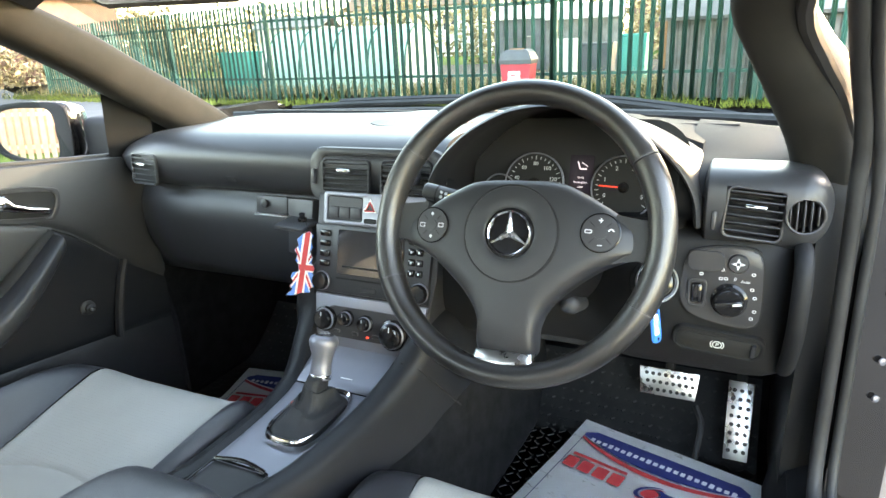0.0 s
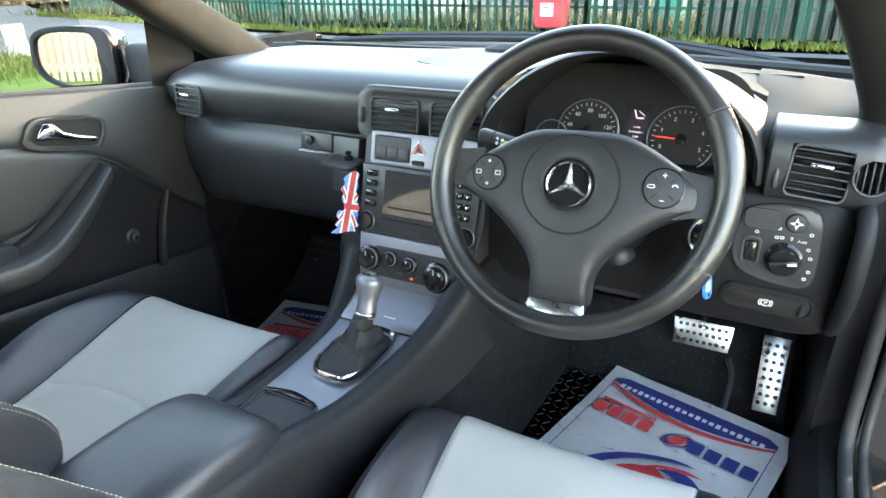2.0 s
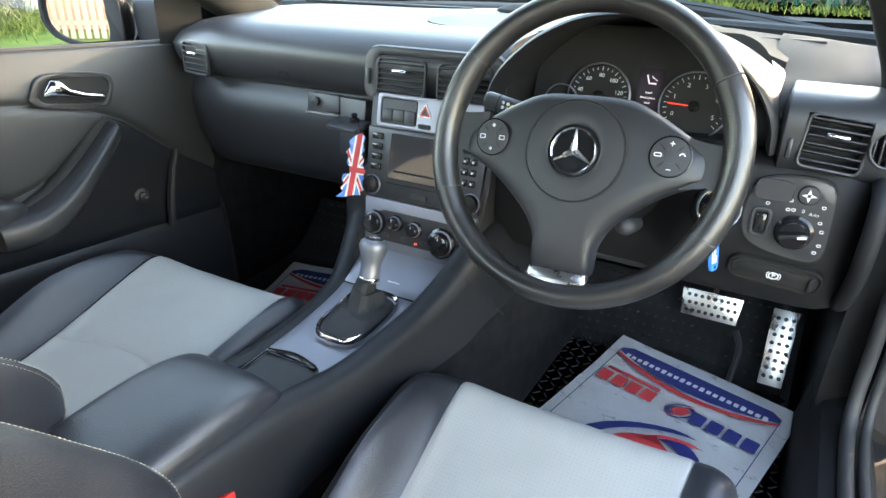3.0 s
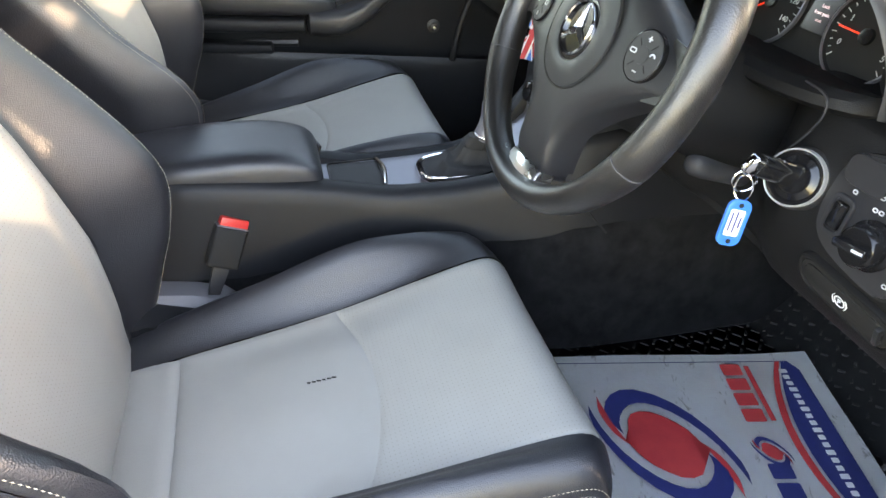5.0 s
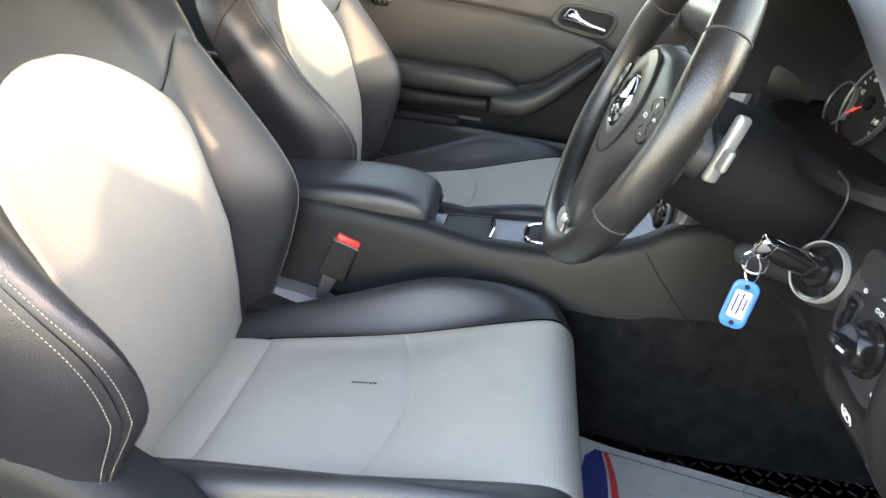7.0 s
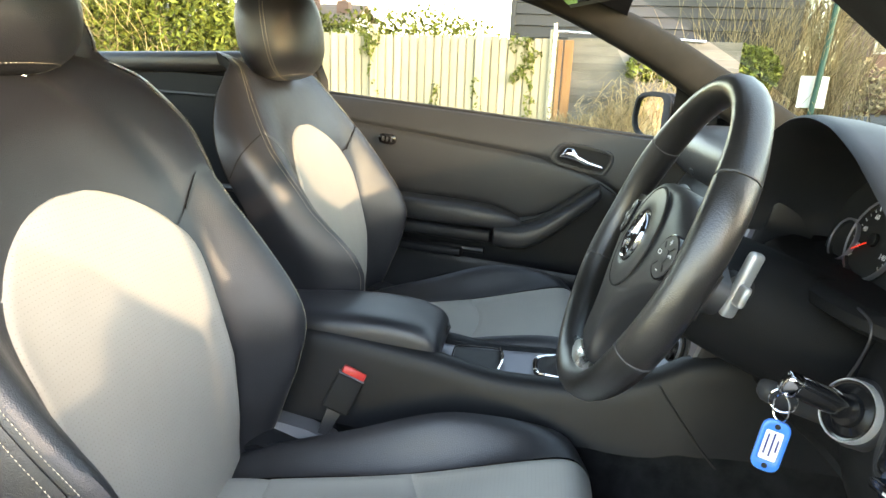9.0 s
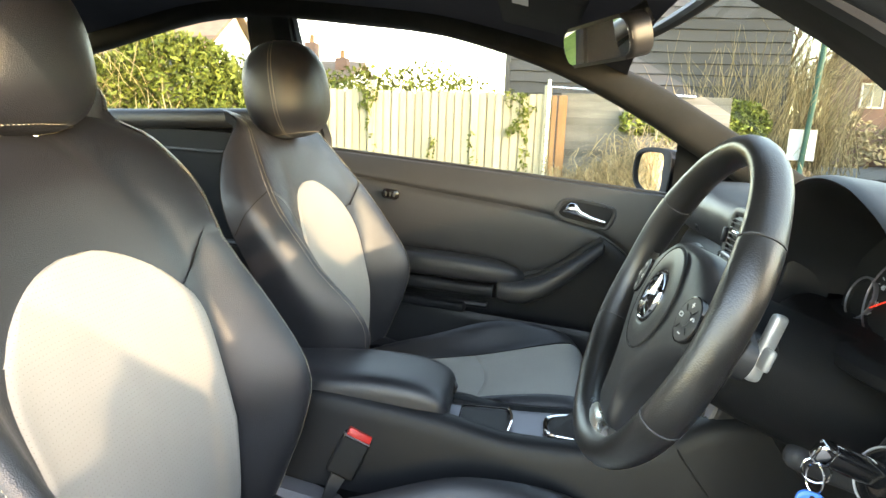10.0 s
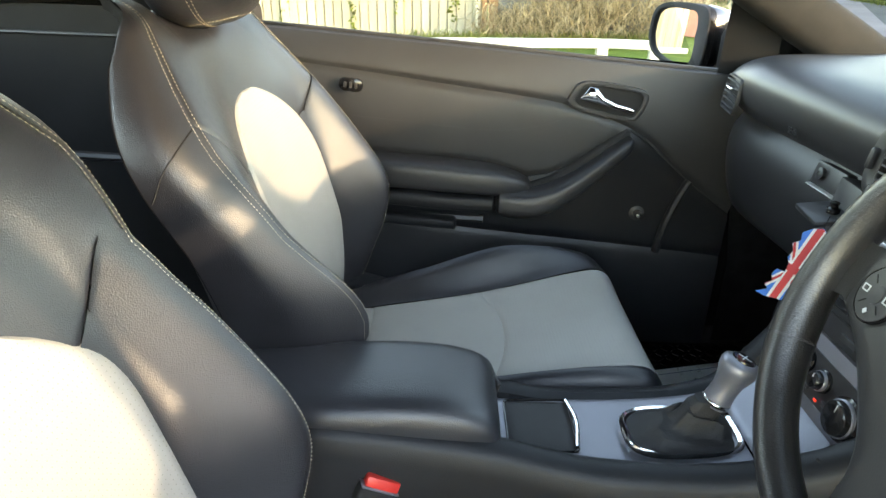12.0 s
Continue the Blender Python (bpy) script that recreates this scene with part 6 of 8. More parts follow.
zr = 0.487
frame_rings = [gate(1.08, zr - 0.004), gate(1.07, zr + 0.004), gate(1.02, zr + 0.008), gate(0.96, zr + 0.006), gate(0.94, zr - 0.004)]
fb = loft(frame_rings, caps=False)
for f in [v for v in fb.verts]:
    f.co.z += 0.10 * max(0, f.co.y - 0.0) * 1.2
part("gate_ring", fb, CHROME, gear, "chrome gate surround")
boot = []
for k in range(15):
    t = k / 14
    sc = float(interp([(0, 0.94), (0.15, 0.80), (0.4, 0.50), (0.65, 0.33), (0.85, 0.30), (1, 0.28)], t))
    sh = (0.0, 0.002 + 0.030 * t ** 1.1)
    ring = gate(sc, zr + 0.004 + 0.052 * t, sh)
    out = []
    for q, (x, y, z) in enumerate(ring):
        a = q * math.tau / 40
        fold = 1 + 0.10 * math.sin(a * 3 + t * 13) * math.sin(math.pi * t) + 0.06 * math.sin(a * 7 - t * 9) * math.sin(math.pi * t)
        out.append((GC[0] + sh[0] + (x - GC[0] - sh[0]) * fold, GC[1] + sh[1] + (y - GC[1] - sh[1]) * fold, z + 0.0065 * math.sin(a * 2 + t * 15) * math.sin(math.pi * t)))
    boot.append(out)
part("gaiter", loft(boot), SUEDE, gear, "creased black leather gaiter")
KM = frame_m((0.002, 0.026, 0.538), (1, 0, 0), (0.0, 0.34, 0.94))
knobp = part("knob", revolve([(0.0165, -0.004), (0.0170, 0.0), (0.0158, 0.012), (0.0156, 0.022), (0.0172, 0.034), (0.0214, 0.046), (0.0228, 0.054), (0.0212, 0.060), (0.0165, 0.0635), (0.0005, 0.065)], 40, KM), SILVER, gear, "satin silver gear knob")
part("knob_cap", revolve([(0.0140, 0.0635), (0.0137, 0.0655), (0.010, 0.0662), (0.0005, 0.0664)], 32, KM), GLOSSY, gear, "black knob cap")
part("knob_band", revolve([(0.0172, -0.001), (0.0176, 0.001), (0.0176, 0.003), (0.0168, 0.004)], 32, KM), CHROME, gear)
for a in (45, 135):
    part("cap_mark", rbox(0.016, 0.0012, 0.0006, 0, 1, KM @ pose(0, 0, 0.0667, 0, 0, a)), LEGEND, gear)

# armrest
arm = thing("armrest", "worn black leather centre armrest box", "armrest")
rings = []
for y, w, z0, z1 in ((-0.62, 0.150, 0.470, 0.556), (-0.55, 0.156, 0.478, 0.566), (-0.45, 0.158, 0.484, 0.572), (-0.36, 0.158, 0.488, 0.574), (-0.30, 0.156, 0.490, 0.569), (-0.262, 0.152, 0.492, 0.558), (-0.244, 0.146, 0.496, 0.545), (-0.237, 0.132, 0.504, 0.532)):
    h = z1 - z0
    ring = []
    for k in range(36):
        a = k * math.tau / 36
        c, s = math.cos(a), math.sin(a)
        ring.append((-0.012 + 0.5 * w * math.copysign(abs(c) ** 0.42, c), y, z0 + h / 2 + 0.5 * h * math.copysign(abs(s) ** 0.55, s)))
    rings.append(ring)
keys = [(i, [c for p in r for c in p]) for i, r in enumerate(rings)]
dense = []
for s in np.linspace(0, len(rings) - 1, 30):
    v = interp(keys, float(s))
    dense.append([tuple(map(float, v[3 * k:3 * k + 3])) for k in range(36)])
part("lid", loft(dense), LEATHER, arm, "scuffed black leather lid")
part("release_button", rbox(0.030, 0.006, 0.018, 0.004, 3, pose(-0.052, -0.2375, 0.522, -20, 0, 14)), PLASTIC, arm, "dark release button")

# grey cover of the seat hinge beside the console
hinge_cover = loft([[(x, y, z) for x, z in ((0.085, z1 - 0.012), (0.092, z1), (0.128, z1 + 0.002), (0.142, z1 - 0.012), (0.142, 0.30), (0.085, 0.30))] for y, z1 in ((-0.56, 0.412), (-0.50, 0.408), (-0.44, 0.396), (-0.40, 0.382), (-0.385, 0.365))])
solo("seat_hinge_cover", hinge_cover, surface("grey_plastic", (0.10, 0.10, 0.11), (0.14, 0.14, 0.15), rough=0.5, scale=6, fine=700, bump=0.1), "pale grey plastic cover beside the driver's seat hinge", "cover")

# belt buckle
buckle = thing("belt_buckle", "black seat belt buckle with red release button", "buckle")
BM = frame_m((0.098, -0.392, 0.440), (-0.27, 0.96, 0.0), (0.92, 0.26, 0.22)) @ pose(0, 0, 0, 0, 0, -27)
part("buckle_body", rbox(0.046, 0.062, 0.022, 0.005, 3, BM @ pose(0, 0.013, 0)), BLACK, buckle)
part("release", rbox(0.040, 0.014, 0.020, 0.003, 2, BM @ pose(0.001, 0.051, 0.0)), RED, buckle, "red press button")
part("buckle_lip", rbox(0.045, 0.0025, 0.0215, 0.001, 1, BM @ pose(0, 0.0445, 0.001)), SILVER, buckle, "thin grey edge")
part("buckle_stalk", loft([[BM @ Vector((x * w, y, z)) for x, z in ((-1, -0.004), (1, -0.004), (1, 0.004), (-1, 0.004))] for y, w in ((-0.016, 0.012), (-0.06, 0.008), (-0.10, 0.008))]), PLASTIC, buckle)

# footwell: pedals, mats, papers
for nm, lab, x0, x1, y, z0, z1, lean, cols, rows_ in (("brake_pedal", "drilled metal brake pedal with black rubber studs", 0.405, 0.522, 0.562, 0.302, 0.354, 20, 8, 3), ("accelerator_pedal", "drilled metal accelerator pedal with black studs", 0.576, 0.622, 0.505, 0.240, 0.372, 27, 3, 8)):
    pd = thing(nm, lab, "pedal", "pedals")
    w, h = x1 - x0, (z1 - z0) / math.cos(radians(lean))
    PM = frame_m(((x0 + x1) / 2, y, (z0 + z1) / 2), (1, 0, 0), (0, -math.cos(radians(lean)), math.sin(radians(lean))))
    part("pedal_plate", prism([(-w / 2, h / 2), (w / 2, h / 2), (w / 2 * 0.92, -h / 2), (-w / 2 * 0.92, -h / 2)], 0.006, 0.0015, 2, PM), ALU, pd)
    for i in range(cols):
        for j in range(rows_):
            xx = -w / 2 * 0.86 + w * 0.86 * (i + 0.5) / cols + (0.5 if j % 2 else 0) * w * 0.06
            yy = -h / 2 * 0.88 + h * 0.88 * (j + 0.5) / rows_
            part("stud", revolve([(0.0040, 0), (0.0040, 0.0014), (0.0005, 0.0016)], 10, PM @ pose(xx, yy, 0)), RUBBER, pd)
    part("pedal_arm", tube([PM @ Vector((0, h / 2 - 0.01, -0.01)), PM @ Vector((0, h / 2 + 0.06, -0.05)), (0.46 if nm[0] == "b" else 0.60, 0.72, 0.60)], 0.010, 8), BLACK, pd)
hook = tube(smooth_path([(0.520, 0.540, 0.300), (0.534, 0.515, 0.275), (0.530, 0.470, 0.235), (0.526, 0.440, 0.212), (0.536, 0.425, 0.206), (0.558, 0.420, 0.206)], 24), 0.006, 8)
solo("carpet_clip", hook, RUBBER, "bent dark bar beside the brake pedal", "bar")


def mat(name, x0, x1, y0, y1, label):
    mt = thing(name, label, "floor mat", "floor mats")

    def top(a, b):
        y = y0 + (y1 - y0) * b
        z = FLOOR_Z + 0.012 + max(0, y - 0.50) ** 1.5 * 1.9
        x = x0 + (x1 - x0) * a
        return (x, y, z)
    bm = bmesh.new()
    grid(bm, top, 24, 28)
    bmesh.ops.solidify(bm, geom=bm.faces[:], thickness=0.008)
    part("mat_sheet", bm, MAT, mt)
    tread = bmesh.new()
    nx, ny = int((x1 - x0) / 0.019), int((y1 - y0) / 0.019)
    for i in range(nx):
        for j in range(ny):
            a, b = (i + 0.5) / nx, (j + 0.5) / ny
            p = Vector(top(a, b))
            q = Vector(top(a, min(1, b + 0.01)))
            sl = math.degrees(math.atan2(q.z - p.z, max(1e-6, q.y - p.y)))
            rbox(0.014, 0.0036, 0.0024, 0.0, 1, Matrix.Translation(p + Vector((0, 0, 0.0006))) @ pose(0, 0, 0, sl, 0, 45 if (i + j) % 2 else -45), tread)
    tagged(part("tread_pattern", tread, MAT, mt, "raised chequer tread", smooth=False), kind="stuff")
    return mt


mat("driver_mat", 0.135, 0.640, -0.08, 0.655, "black rubber chequer-plate mat in the driver's footwell")
mat("passenger_mat", -0.630, -0.140, -0.08, 0.655, "black rubber chequer-plate mat in the passenger footwell")


def arc_band(cx, cy, r0, r1, a0, a1, n=24):
    a = [radians(a0 + (a1 - a0) * k / n) for k in range(n + 1)]
    mid = (a0 + a1) / 2
    w = lambda t: math.sin(math.pi * (math.degrees(t) - a0) / (a1 - a0)) ** 0.6
    rm = (r0 + r1) / 2
    hw = (r1 - r0) / 2
    return [(cx + (rm + hw * w(t)) * math.cos(t), cy + (rm + hw * w(t)) * math.sin(t)) for t in a] + [(cx + (rm - hw * w(t)) * math.cos(t), cy + (rm - hw * w(t)) * math.sin(t)) for t in a[::-1]]


def flat(poly, z, M, bm=None):
    own = bmesh.new()
    own.faces.new([own.verts.new((x, y, z)) for x, y in poly])
    bmesh.ops.triangulate(own, faces=own.faces[:])
    bmesh.ops.transform(own, matrix=M, verts=own.verts)
    return merge(bm, own) if bm is not None else own


def floor_paper(M, label):
    """A printed protective sheet, 0.38 by 0.52, long side along local y."""
    pp = thing("paper_mat", label, "paper floor mat", "paper mats", m=M)
    W, L = 0.365, 0.500
    sheet = bmesh.new()
    grid(sheet, lambda a, b: ((a - 0.5) * W, (b - 0.5) * L, 0.0035 * noise.noise((a * 3, b * 4, 1.7)) + 0.004 * abs(2 * b - 1) ** 6), 20, 26)
    bmesh.ops.solidify(sheet, geom=sheet.faces[:], thickness=-0.0006)
    part("sheet", sheet, PAPER, pp, "creased white paper")
    I = Matrix.Identity(4)
    z = 0.0052
    nav, red = bmesh.new(), bmesh.new()
    # bowed navy bands with a red edge at both ends
    X0 = W / 2 - 0.022
    for e in (1, -1):
        def edge(depth, bow):
            return [(x, e * (L / 2 - 0.028 - depth - bow * (1 - (x / X0) ** 2))) for x in [X0 - 2 * X0 * k / 16 for k in range(17)]]
        rim, gap, end = edge(0.022, 0.034), edge(0.0245, 0.037), edge(0.032, 0.041)
        for k in range(16):
            back = [(rim[q][0], e * (L / 2 - (0.040 if q in (0, 16) else 0.028))) for q in (k + 1, k)]
            flat([rim[k], rim[k + 1]] + back, z, I, nav)
            flat([gap[k], gap[k + 1], end[k + 1], end[k]], z, I, red)
    for sx in (-1, 1):
        flat([(sx * (X0 - 0.0015), -L / 2 + 0.045), (sx * X0, -L / 2 + 0.045), (sx * X0, L / 2 - 0.045), (sx * (X0 - 0.0015), L / 2 - 0.045)], z, I, nav)
    # name drawn as plain blocks in its two colours
    NY = 0.112
    for k in range(4):
        flat(rounded(0.025, 0.032, 0.003, 2, 0.142 - 0.031 * k, NY), z, I, nav)
    for k in range(4):
        flat(rounded(0.025, 0.032, 0.003, 2, -0.049 - 0.031 * k, NY), z, I, red)
    flat(rounded(0.112, 0.008, 0.001, 2, -0.094, NY + 0.026), z, I, red)
    # a two-armed swirl: red body with a navy comma round each half
    body = [[(148, -162), (135, -110), (112, -40), (72, 40), (28, 80), (-22, 105), (-67, 95), (-84, 55), (-77, 10), (-65, -28)], [(-65, -28), (-122, 30), (-150, 100), (-147, 162)]]
    comma = [[(-100, 30), (-130, 75), (-134, 120), (-107, 165), (-52, 185), (28, 155), (98, 90), (148, 10), (178, -70), (176, -125)], [(176, -125), (158, -60), (118, 20), (58, 90), (-2, 128), (-52, 132), (-87, 105), (-104, 65), (-100, 30)]]

    def flow(runs):
        out = []
        for run in runs:
            out += [(p.x, p.y) for p in smooth_path([(u, v, 0) for u, v in run], 16)][:-1]
        return out

    for cx, cy, k, lift in ((0.0, -0.036, 0.00056, 0.0), (0.016, NY, 0.00014, 0.0)):
        half = flow(body)
        flat([(cx - v * k, cy + u * k) for u, v in half + [(-u, -v) for u, v in half]], z, I, red)
        for g in (1, -1):
            flat([(cx - g * v * k, cy + g * u * k) for u, v in flow(comma)], z, I, nav)
    part("navy_print", nav, NAVY, pp, "navy printed bands and swirl", smooth=False)
    part("red_print", red, REDINK, pp, "red printed bands and swirl", smooth=False)
    wb = bmesh.new()
    for k in range(22):
        flat(rounded(0.0085, 0.010 if k % 3 else 0.013, 0.001, 1, -0.138 + 0.0131 * k, L / 2 - 0.056), z + 0.0004, I, wb)
    part("band_lettering", wb, WHITE, pp, smooth=False)
    return pp


floor_paper(pose(0.420, 0.225, FLOOR_Z + 0.026, 2.0, 0, -15), "white paper floor mat printed in navy and red, slightly creased")
floor_paper(pose(-0.330, 0.215, FLOOR_Z + 0.026, 2.0, 0, 10), "white paper floor mat printed in navy and red, partly hidden")

# hanging flag-shaped air freshener
FLG = frame_m((-0.098, 0.140, 0.672), (0.70, 0.70, 0.0), (0.68, -0.68, 0.20)) @ pose(0, 0, 0, 0, 0, -16)
flag = thing("air_freshener", "union flag card cut like Great Britain on a string", "air freshener")
coast = [(0.002, 0.056), (0.010, 0.050), (0.007, 0.040), (0.012, 0.030), (0.008, 0.022), (0.014, 0.012), (0.013, 0.004), (0.020, -0.006), (0.017, -0.014), (0.025, -0.024), (0.024, -0.036), (0.016, -0.041), (0.018, -0.047), (0.004, -0.049), (-0.010, -0.055), (-0.022, -0.056), (-0.012, -0.045), (-0.018, -0.040), (-0.012, -0.032), (-0.018, -0.025), (-0.016, -0.016), (-0.006, -0.014), (-0.008, -0.002), (-0.014, 0.004), (-0.012, 0.014), (-0.018, 0.022), (-0.012, 0.030), (-0.016, 0.040), (-0.008, 0.050)]
card = prism(coast, 0.002, 0, 1, FLG)
bmesh.ops.triangulate(card, faces=[f for f in card.faces if len(f.verts) > 4])
part("card", card, BLUE, flag, "blue card with red and white cross", smooth=False)


def inside(x, y):
    c = False
    j = len(coast) - 1
    for i in range(len(coast)):
        xi, yi = coast[i]
        xj, yj = coast[j]
        if (yi > y) != (yj > y) and x < (xj - xi) * (y - yi) / (yj - yi) + xi:
            c = not c
        j = i
    return c


def flag_cells(test, z, step=0.00085):
    bm = bmesh.new()
    nx, ny = int(0.056 / step), int(0.118 / step)
    for i in range(nx):
        for j in range(ny):
            x, y = -0.028 + step * (i + 0.5), -0.059 + step * (j + 0.5)
            if inside(x, y) and test(x, y):
                h = step / 2
                bm.faces.new([bm.verts.new(FLG @ Vector((x + dx * h, y + dy * h, z))) for dx, dy in ((-1, -1), (1, -1), (1, 1), (-1, 1))])
    bmesh.ops.remove_doubles(bm, verts=bm.verts, dist=step * 0.1)
    return bm


diag = lambda x, y: min(abs(x * 0.88 - (y + 0.006) * 0.47), abs(x * 0.88 + (y + 0.006) * 0.47))
cross = lambda x, y: min(abs(x), abs(y + 0.006))
part("white_cross", flag_cells(lambda x, y: cross(x, y) < 0.0075 or diag(x, y) < 0.0042, 0.0006), WHITE, flag, smooth=False)
part("red_cross", flag_cells(lambda x, y: cross(x, y) < 0.0045 or (diag(x, y) < 0.0016 and cross(x, y) > 0.007), 0.0010), REDINK, flag, smooth=False)
part("string", tube([FLG @ Vector((0.002, 0.054, 0)), (-0.108, 0.172, 0.735)], 0.0008, 5), BLACK, flag)

# ---- passenger door ----
door = thing("passenger_door", "closed black vinyl passenger door with silver handle", "car door")
BELT = [(-0.82, (-0.775, 0.900)), (-0.63, (-0.752, 0.886)), (-0.2, (-0.688, 0.853)), (0.10, (-0.648, 0.828)), (0.30, (-0.625, 0.812))]
LINE1 = [(-0.82, 0.848), (-0.58, 0.822), (-0.30, 0.788), (-0.065, 0.756), (0.03, 0.727), (0.11, 0.685), (0.196, 0.606), (0.30, 0.53)]
LINE2 = [(-0.82, 0.655), (-0.41, 0.637), (-0.20, 0.622), (-0.126, 0.596), (-0.03, 0.632), (0.06, 0.702), (0.10, 0.682), (0.2, 0.598), (0.30, 0.525)]
LINE3 = [(-0.82, 0.50), (-0.41, 0.477), (0.0, 0.450), (0.30, 0.425)]


def base_x(y):
    return float(interp([(-0.82, -0.748), (-0.5, -0.716), (-0.2, -0.676), (0.0, -0.655), (0.10, -0.648), (0.30, -0.630)], y))


def door_pt(y, z):
    """The trim's face: leans out above, hollow below the armrest."""
    bx, bz = interp(BELT, y)
    k = (z - 0.60) / (bz - 0.60)
    x = base_x(y)
    if k > 0:
        x = x + (bx - x) * max(0, (k - 0.75) / 0.25) ** 2 + 0.012 * math.sin(math.pi * min(1, k))
    else:
        x = x - 0.010 * min(1, -k * 2)
    return Vector((x, y, z))


def strip(low, high, y0=-0.82, y1=0.30):
    def S(u, v):
        y = y0 + (y1 - y0) * u
        a = float(low(y)) if callable(low) else low
        b = float(high(y)) if callable(high) else high
        return door_pt(y, a + (b - a) * v)
    return S


l1, l2, l3 = (lambda y: interp(LINE1, y)), (lambda y: interp(LINE2, y)), (lambda y: interp(LINE3, y))
belt_z = lambda y: interp(BELT, y)[1]
part("upper_trim", panel(strip(l1, belt_z), 0, 1, 0, 1, 40, 14, flip=1, tuck=0.007, width=0.006, edges="b"), DOOR_VINYL_SUNLIT, door, "black padded upper door trim")
part("door_insert", panel(strip(l2, l1), 0, 1, 0, 1, 40, 14, flip=1, tuck=0.007, width=0.006, edges="tb"), DOOR_VINYL_SUNLIT, door, "black leather-look door insert")
part("middle_trim", panel(strip(l3, l2), 0, 1, 0, 1, 40, 12, flip=1, tuck=0.006, width=0.006, edges="tb"), DASH_LOW, door)
part("lower_trim", panel(strip(0.19, l3), 0, 1, 0, 1, 40, 12, flip=1, tuck=0.006, width=0.006, edges="t"), PLASTIC, door, "dark plastic lower door trim")
sill_top = bmesh.new()
grid(sill_top, lambda a, b: Vector((interp(BELT, -0.82 + 1.12 * a)[0] - 0.035 * b, -0.82 + 1.12 * a, interp(BELT, -0.82 + 1.12 * a)[1] + 0.006 * math.sin(math.pi * b))), 30, 5)
part("window_sill", sill_top, DOOR_VINYL_SUNLIT, door)
part("glass_seal", tube([(interp(BELT, y)[0] - 0.012, y, interp(BELT, y)[1] + 0.006) for y in np.linspace(-0.80, 0.25, 24)], 0.005, 6), RUBBER, door)
outer = bmesh.new()
grid(outer, lambda a, b: (-0.845 + 0.06 * max(0, b - 0.6), -0.86 + 1.25 * a, 0.20 + (belt_z(-0.82 + 1.12 * a) - 0.21) * b), 16, 10)
part("outer_skin", outer, BODY, door)
seam = [door_pt(y, float(interp([(-0.70, 0.735), (-0.4, 0.712), (-0.2, 0.700), (-0.1, 0.715), (-0.03, 0.745)], y))) + Vector((0.0035, 0, 0)) for y in np.linspace(-0.72, -0.06, 160)]
part("insert_stitching", stitches(seam, 0.006, 0.0045, 0.0006), STITCH_DARK, door)
# armrest ledge and pull

def bar(rows, e=0.5):
    """Padded bar along the door: rows of y, x, z and half sizes, ends drawn in."""
    y0, x0, z0, a0, b0 = rows[0]
    y1, x1, z1, a1, b1 = rows[-1]
    rows = [(y0 - 0.004, x0, z0, a0 * 0.72, b0 * 0.72)] + rows + [(y1 + 0.004, x1 - 0.002, z1, a1 * 0.85, b1 * 0.85), (y1 + 0.006, x1 - 0.004, z1, a1 * 0.6, b1 * 0.6)]
    sup = lambda c: math.copysign(abs(c) ** e, c)
    return loft([[(x + hx * sup(math.cos(k * math.tau / 28)), y, z + hz * sup(math.sin(k * math.tau / 28))) for k in range(28)] for y, x, z, hx, hz in rows])


part("door_armrest", bar([(-0.80, -0.725, 0.625, 0.042, 0.028), (-0.55, -0.700, 0.614, 0.045, 0.030), (-0.41, -0.680, 0.608, 0.047, 0.031), (-0.29, -0.665, 0.603, 0.048, 0.031), (-0.20, -0.655, 0.597, 0.046, 0.028), (-0.155, -0.653, 0.590, 0.040, 0.021), (-0.132, -0.655, 0.585, 0.030, 0.013)]), DASH, door, "padded black door armrest")
part("armrest_ledge", bar([(-0.80, -0.727, 0.574, 0.040, 0.019), (-0.50, -0.696, 0.559, 0.042, 0.019), (-0.29, -0.668, 0.5505, 0.044, 0.019), (-0.205, -0.660, 0.549, 0.044, 0.019)]), DASH_LOW, door)
pull = [(-0.192, -0.640, 0.556, 0.036, 0.028), (-0.165, -0.636, 0.553, 0.040, 0.030), (-0.12, -0.630, 0.555, 0.040, 0.030), (-0.08, -0.626, 0.570, 0.037, 0.028), (-0.04, -0.623, 0.596, 0.033, 0.026), (0.0, -0.622, 0.627, 0.028, 0.023), (0.04, -0.624, 0.660, 0.024, 0.020), (0.066, -0.628, 0.680, 0.022, 0.017)]
part("pull_handle", bar(pull, 0.62), DASH, door, "curved black pull handle")
# Black strip paints the shade in the gap above the pull.
part("pull_recess_shade", tube([(x - 0.026, y, z + 0.022) for y, x, z, _, _ in pull[2:]], 0.014, 10), BLACK, door)
part("trim_step", bar([(-0.80, -0.752, 0.510, 0.03, 0.014), (-0.45, -0.712, 0.494, 0.03, 0.014), (-0.285, -0.688, 0.488, 0.03, 0.013)]), DASH_LOW, door)
# inner release
HB = frame_m((-0.646, 0.016, 0.768), (0.08, 1, -0.16), (1, -0.08, 0.0))
bezel_out = [(-0.077, -0.014), (-0.064, -0.027), (-0.03, -0.031), (0.05, -0.034), (0.069, -0.027), (0.079, 0.004), (0.075, 0.023), (0.055, 0.031), (-0.03, 0.030), (-0.062, 0.019)]
so = [(float(p[0]), float(p[1])) for p in [interp([(i, q) for i, q in enumerate(bezel_out + [bezel_out[0]])], s) for s in np.linspace(0, 10, 61)[:-1]]]
si = [(x * 0.84 + 0.002, y * 0.76) for x, y in so]
hb_ = part("handle_bezel", ring_frame(so, si, 0.012, 0.003, HB @ pose(0, 0, 0.008)), DASH, door, "dark handle surround")
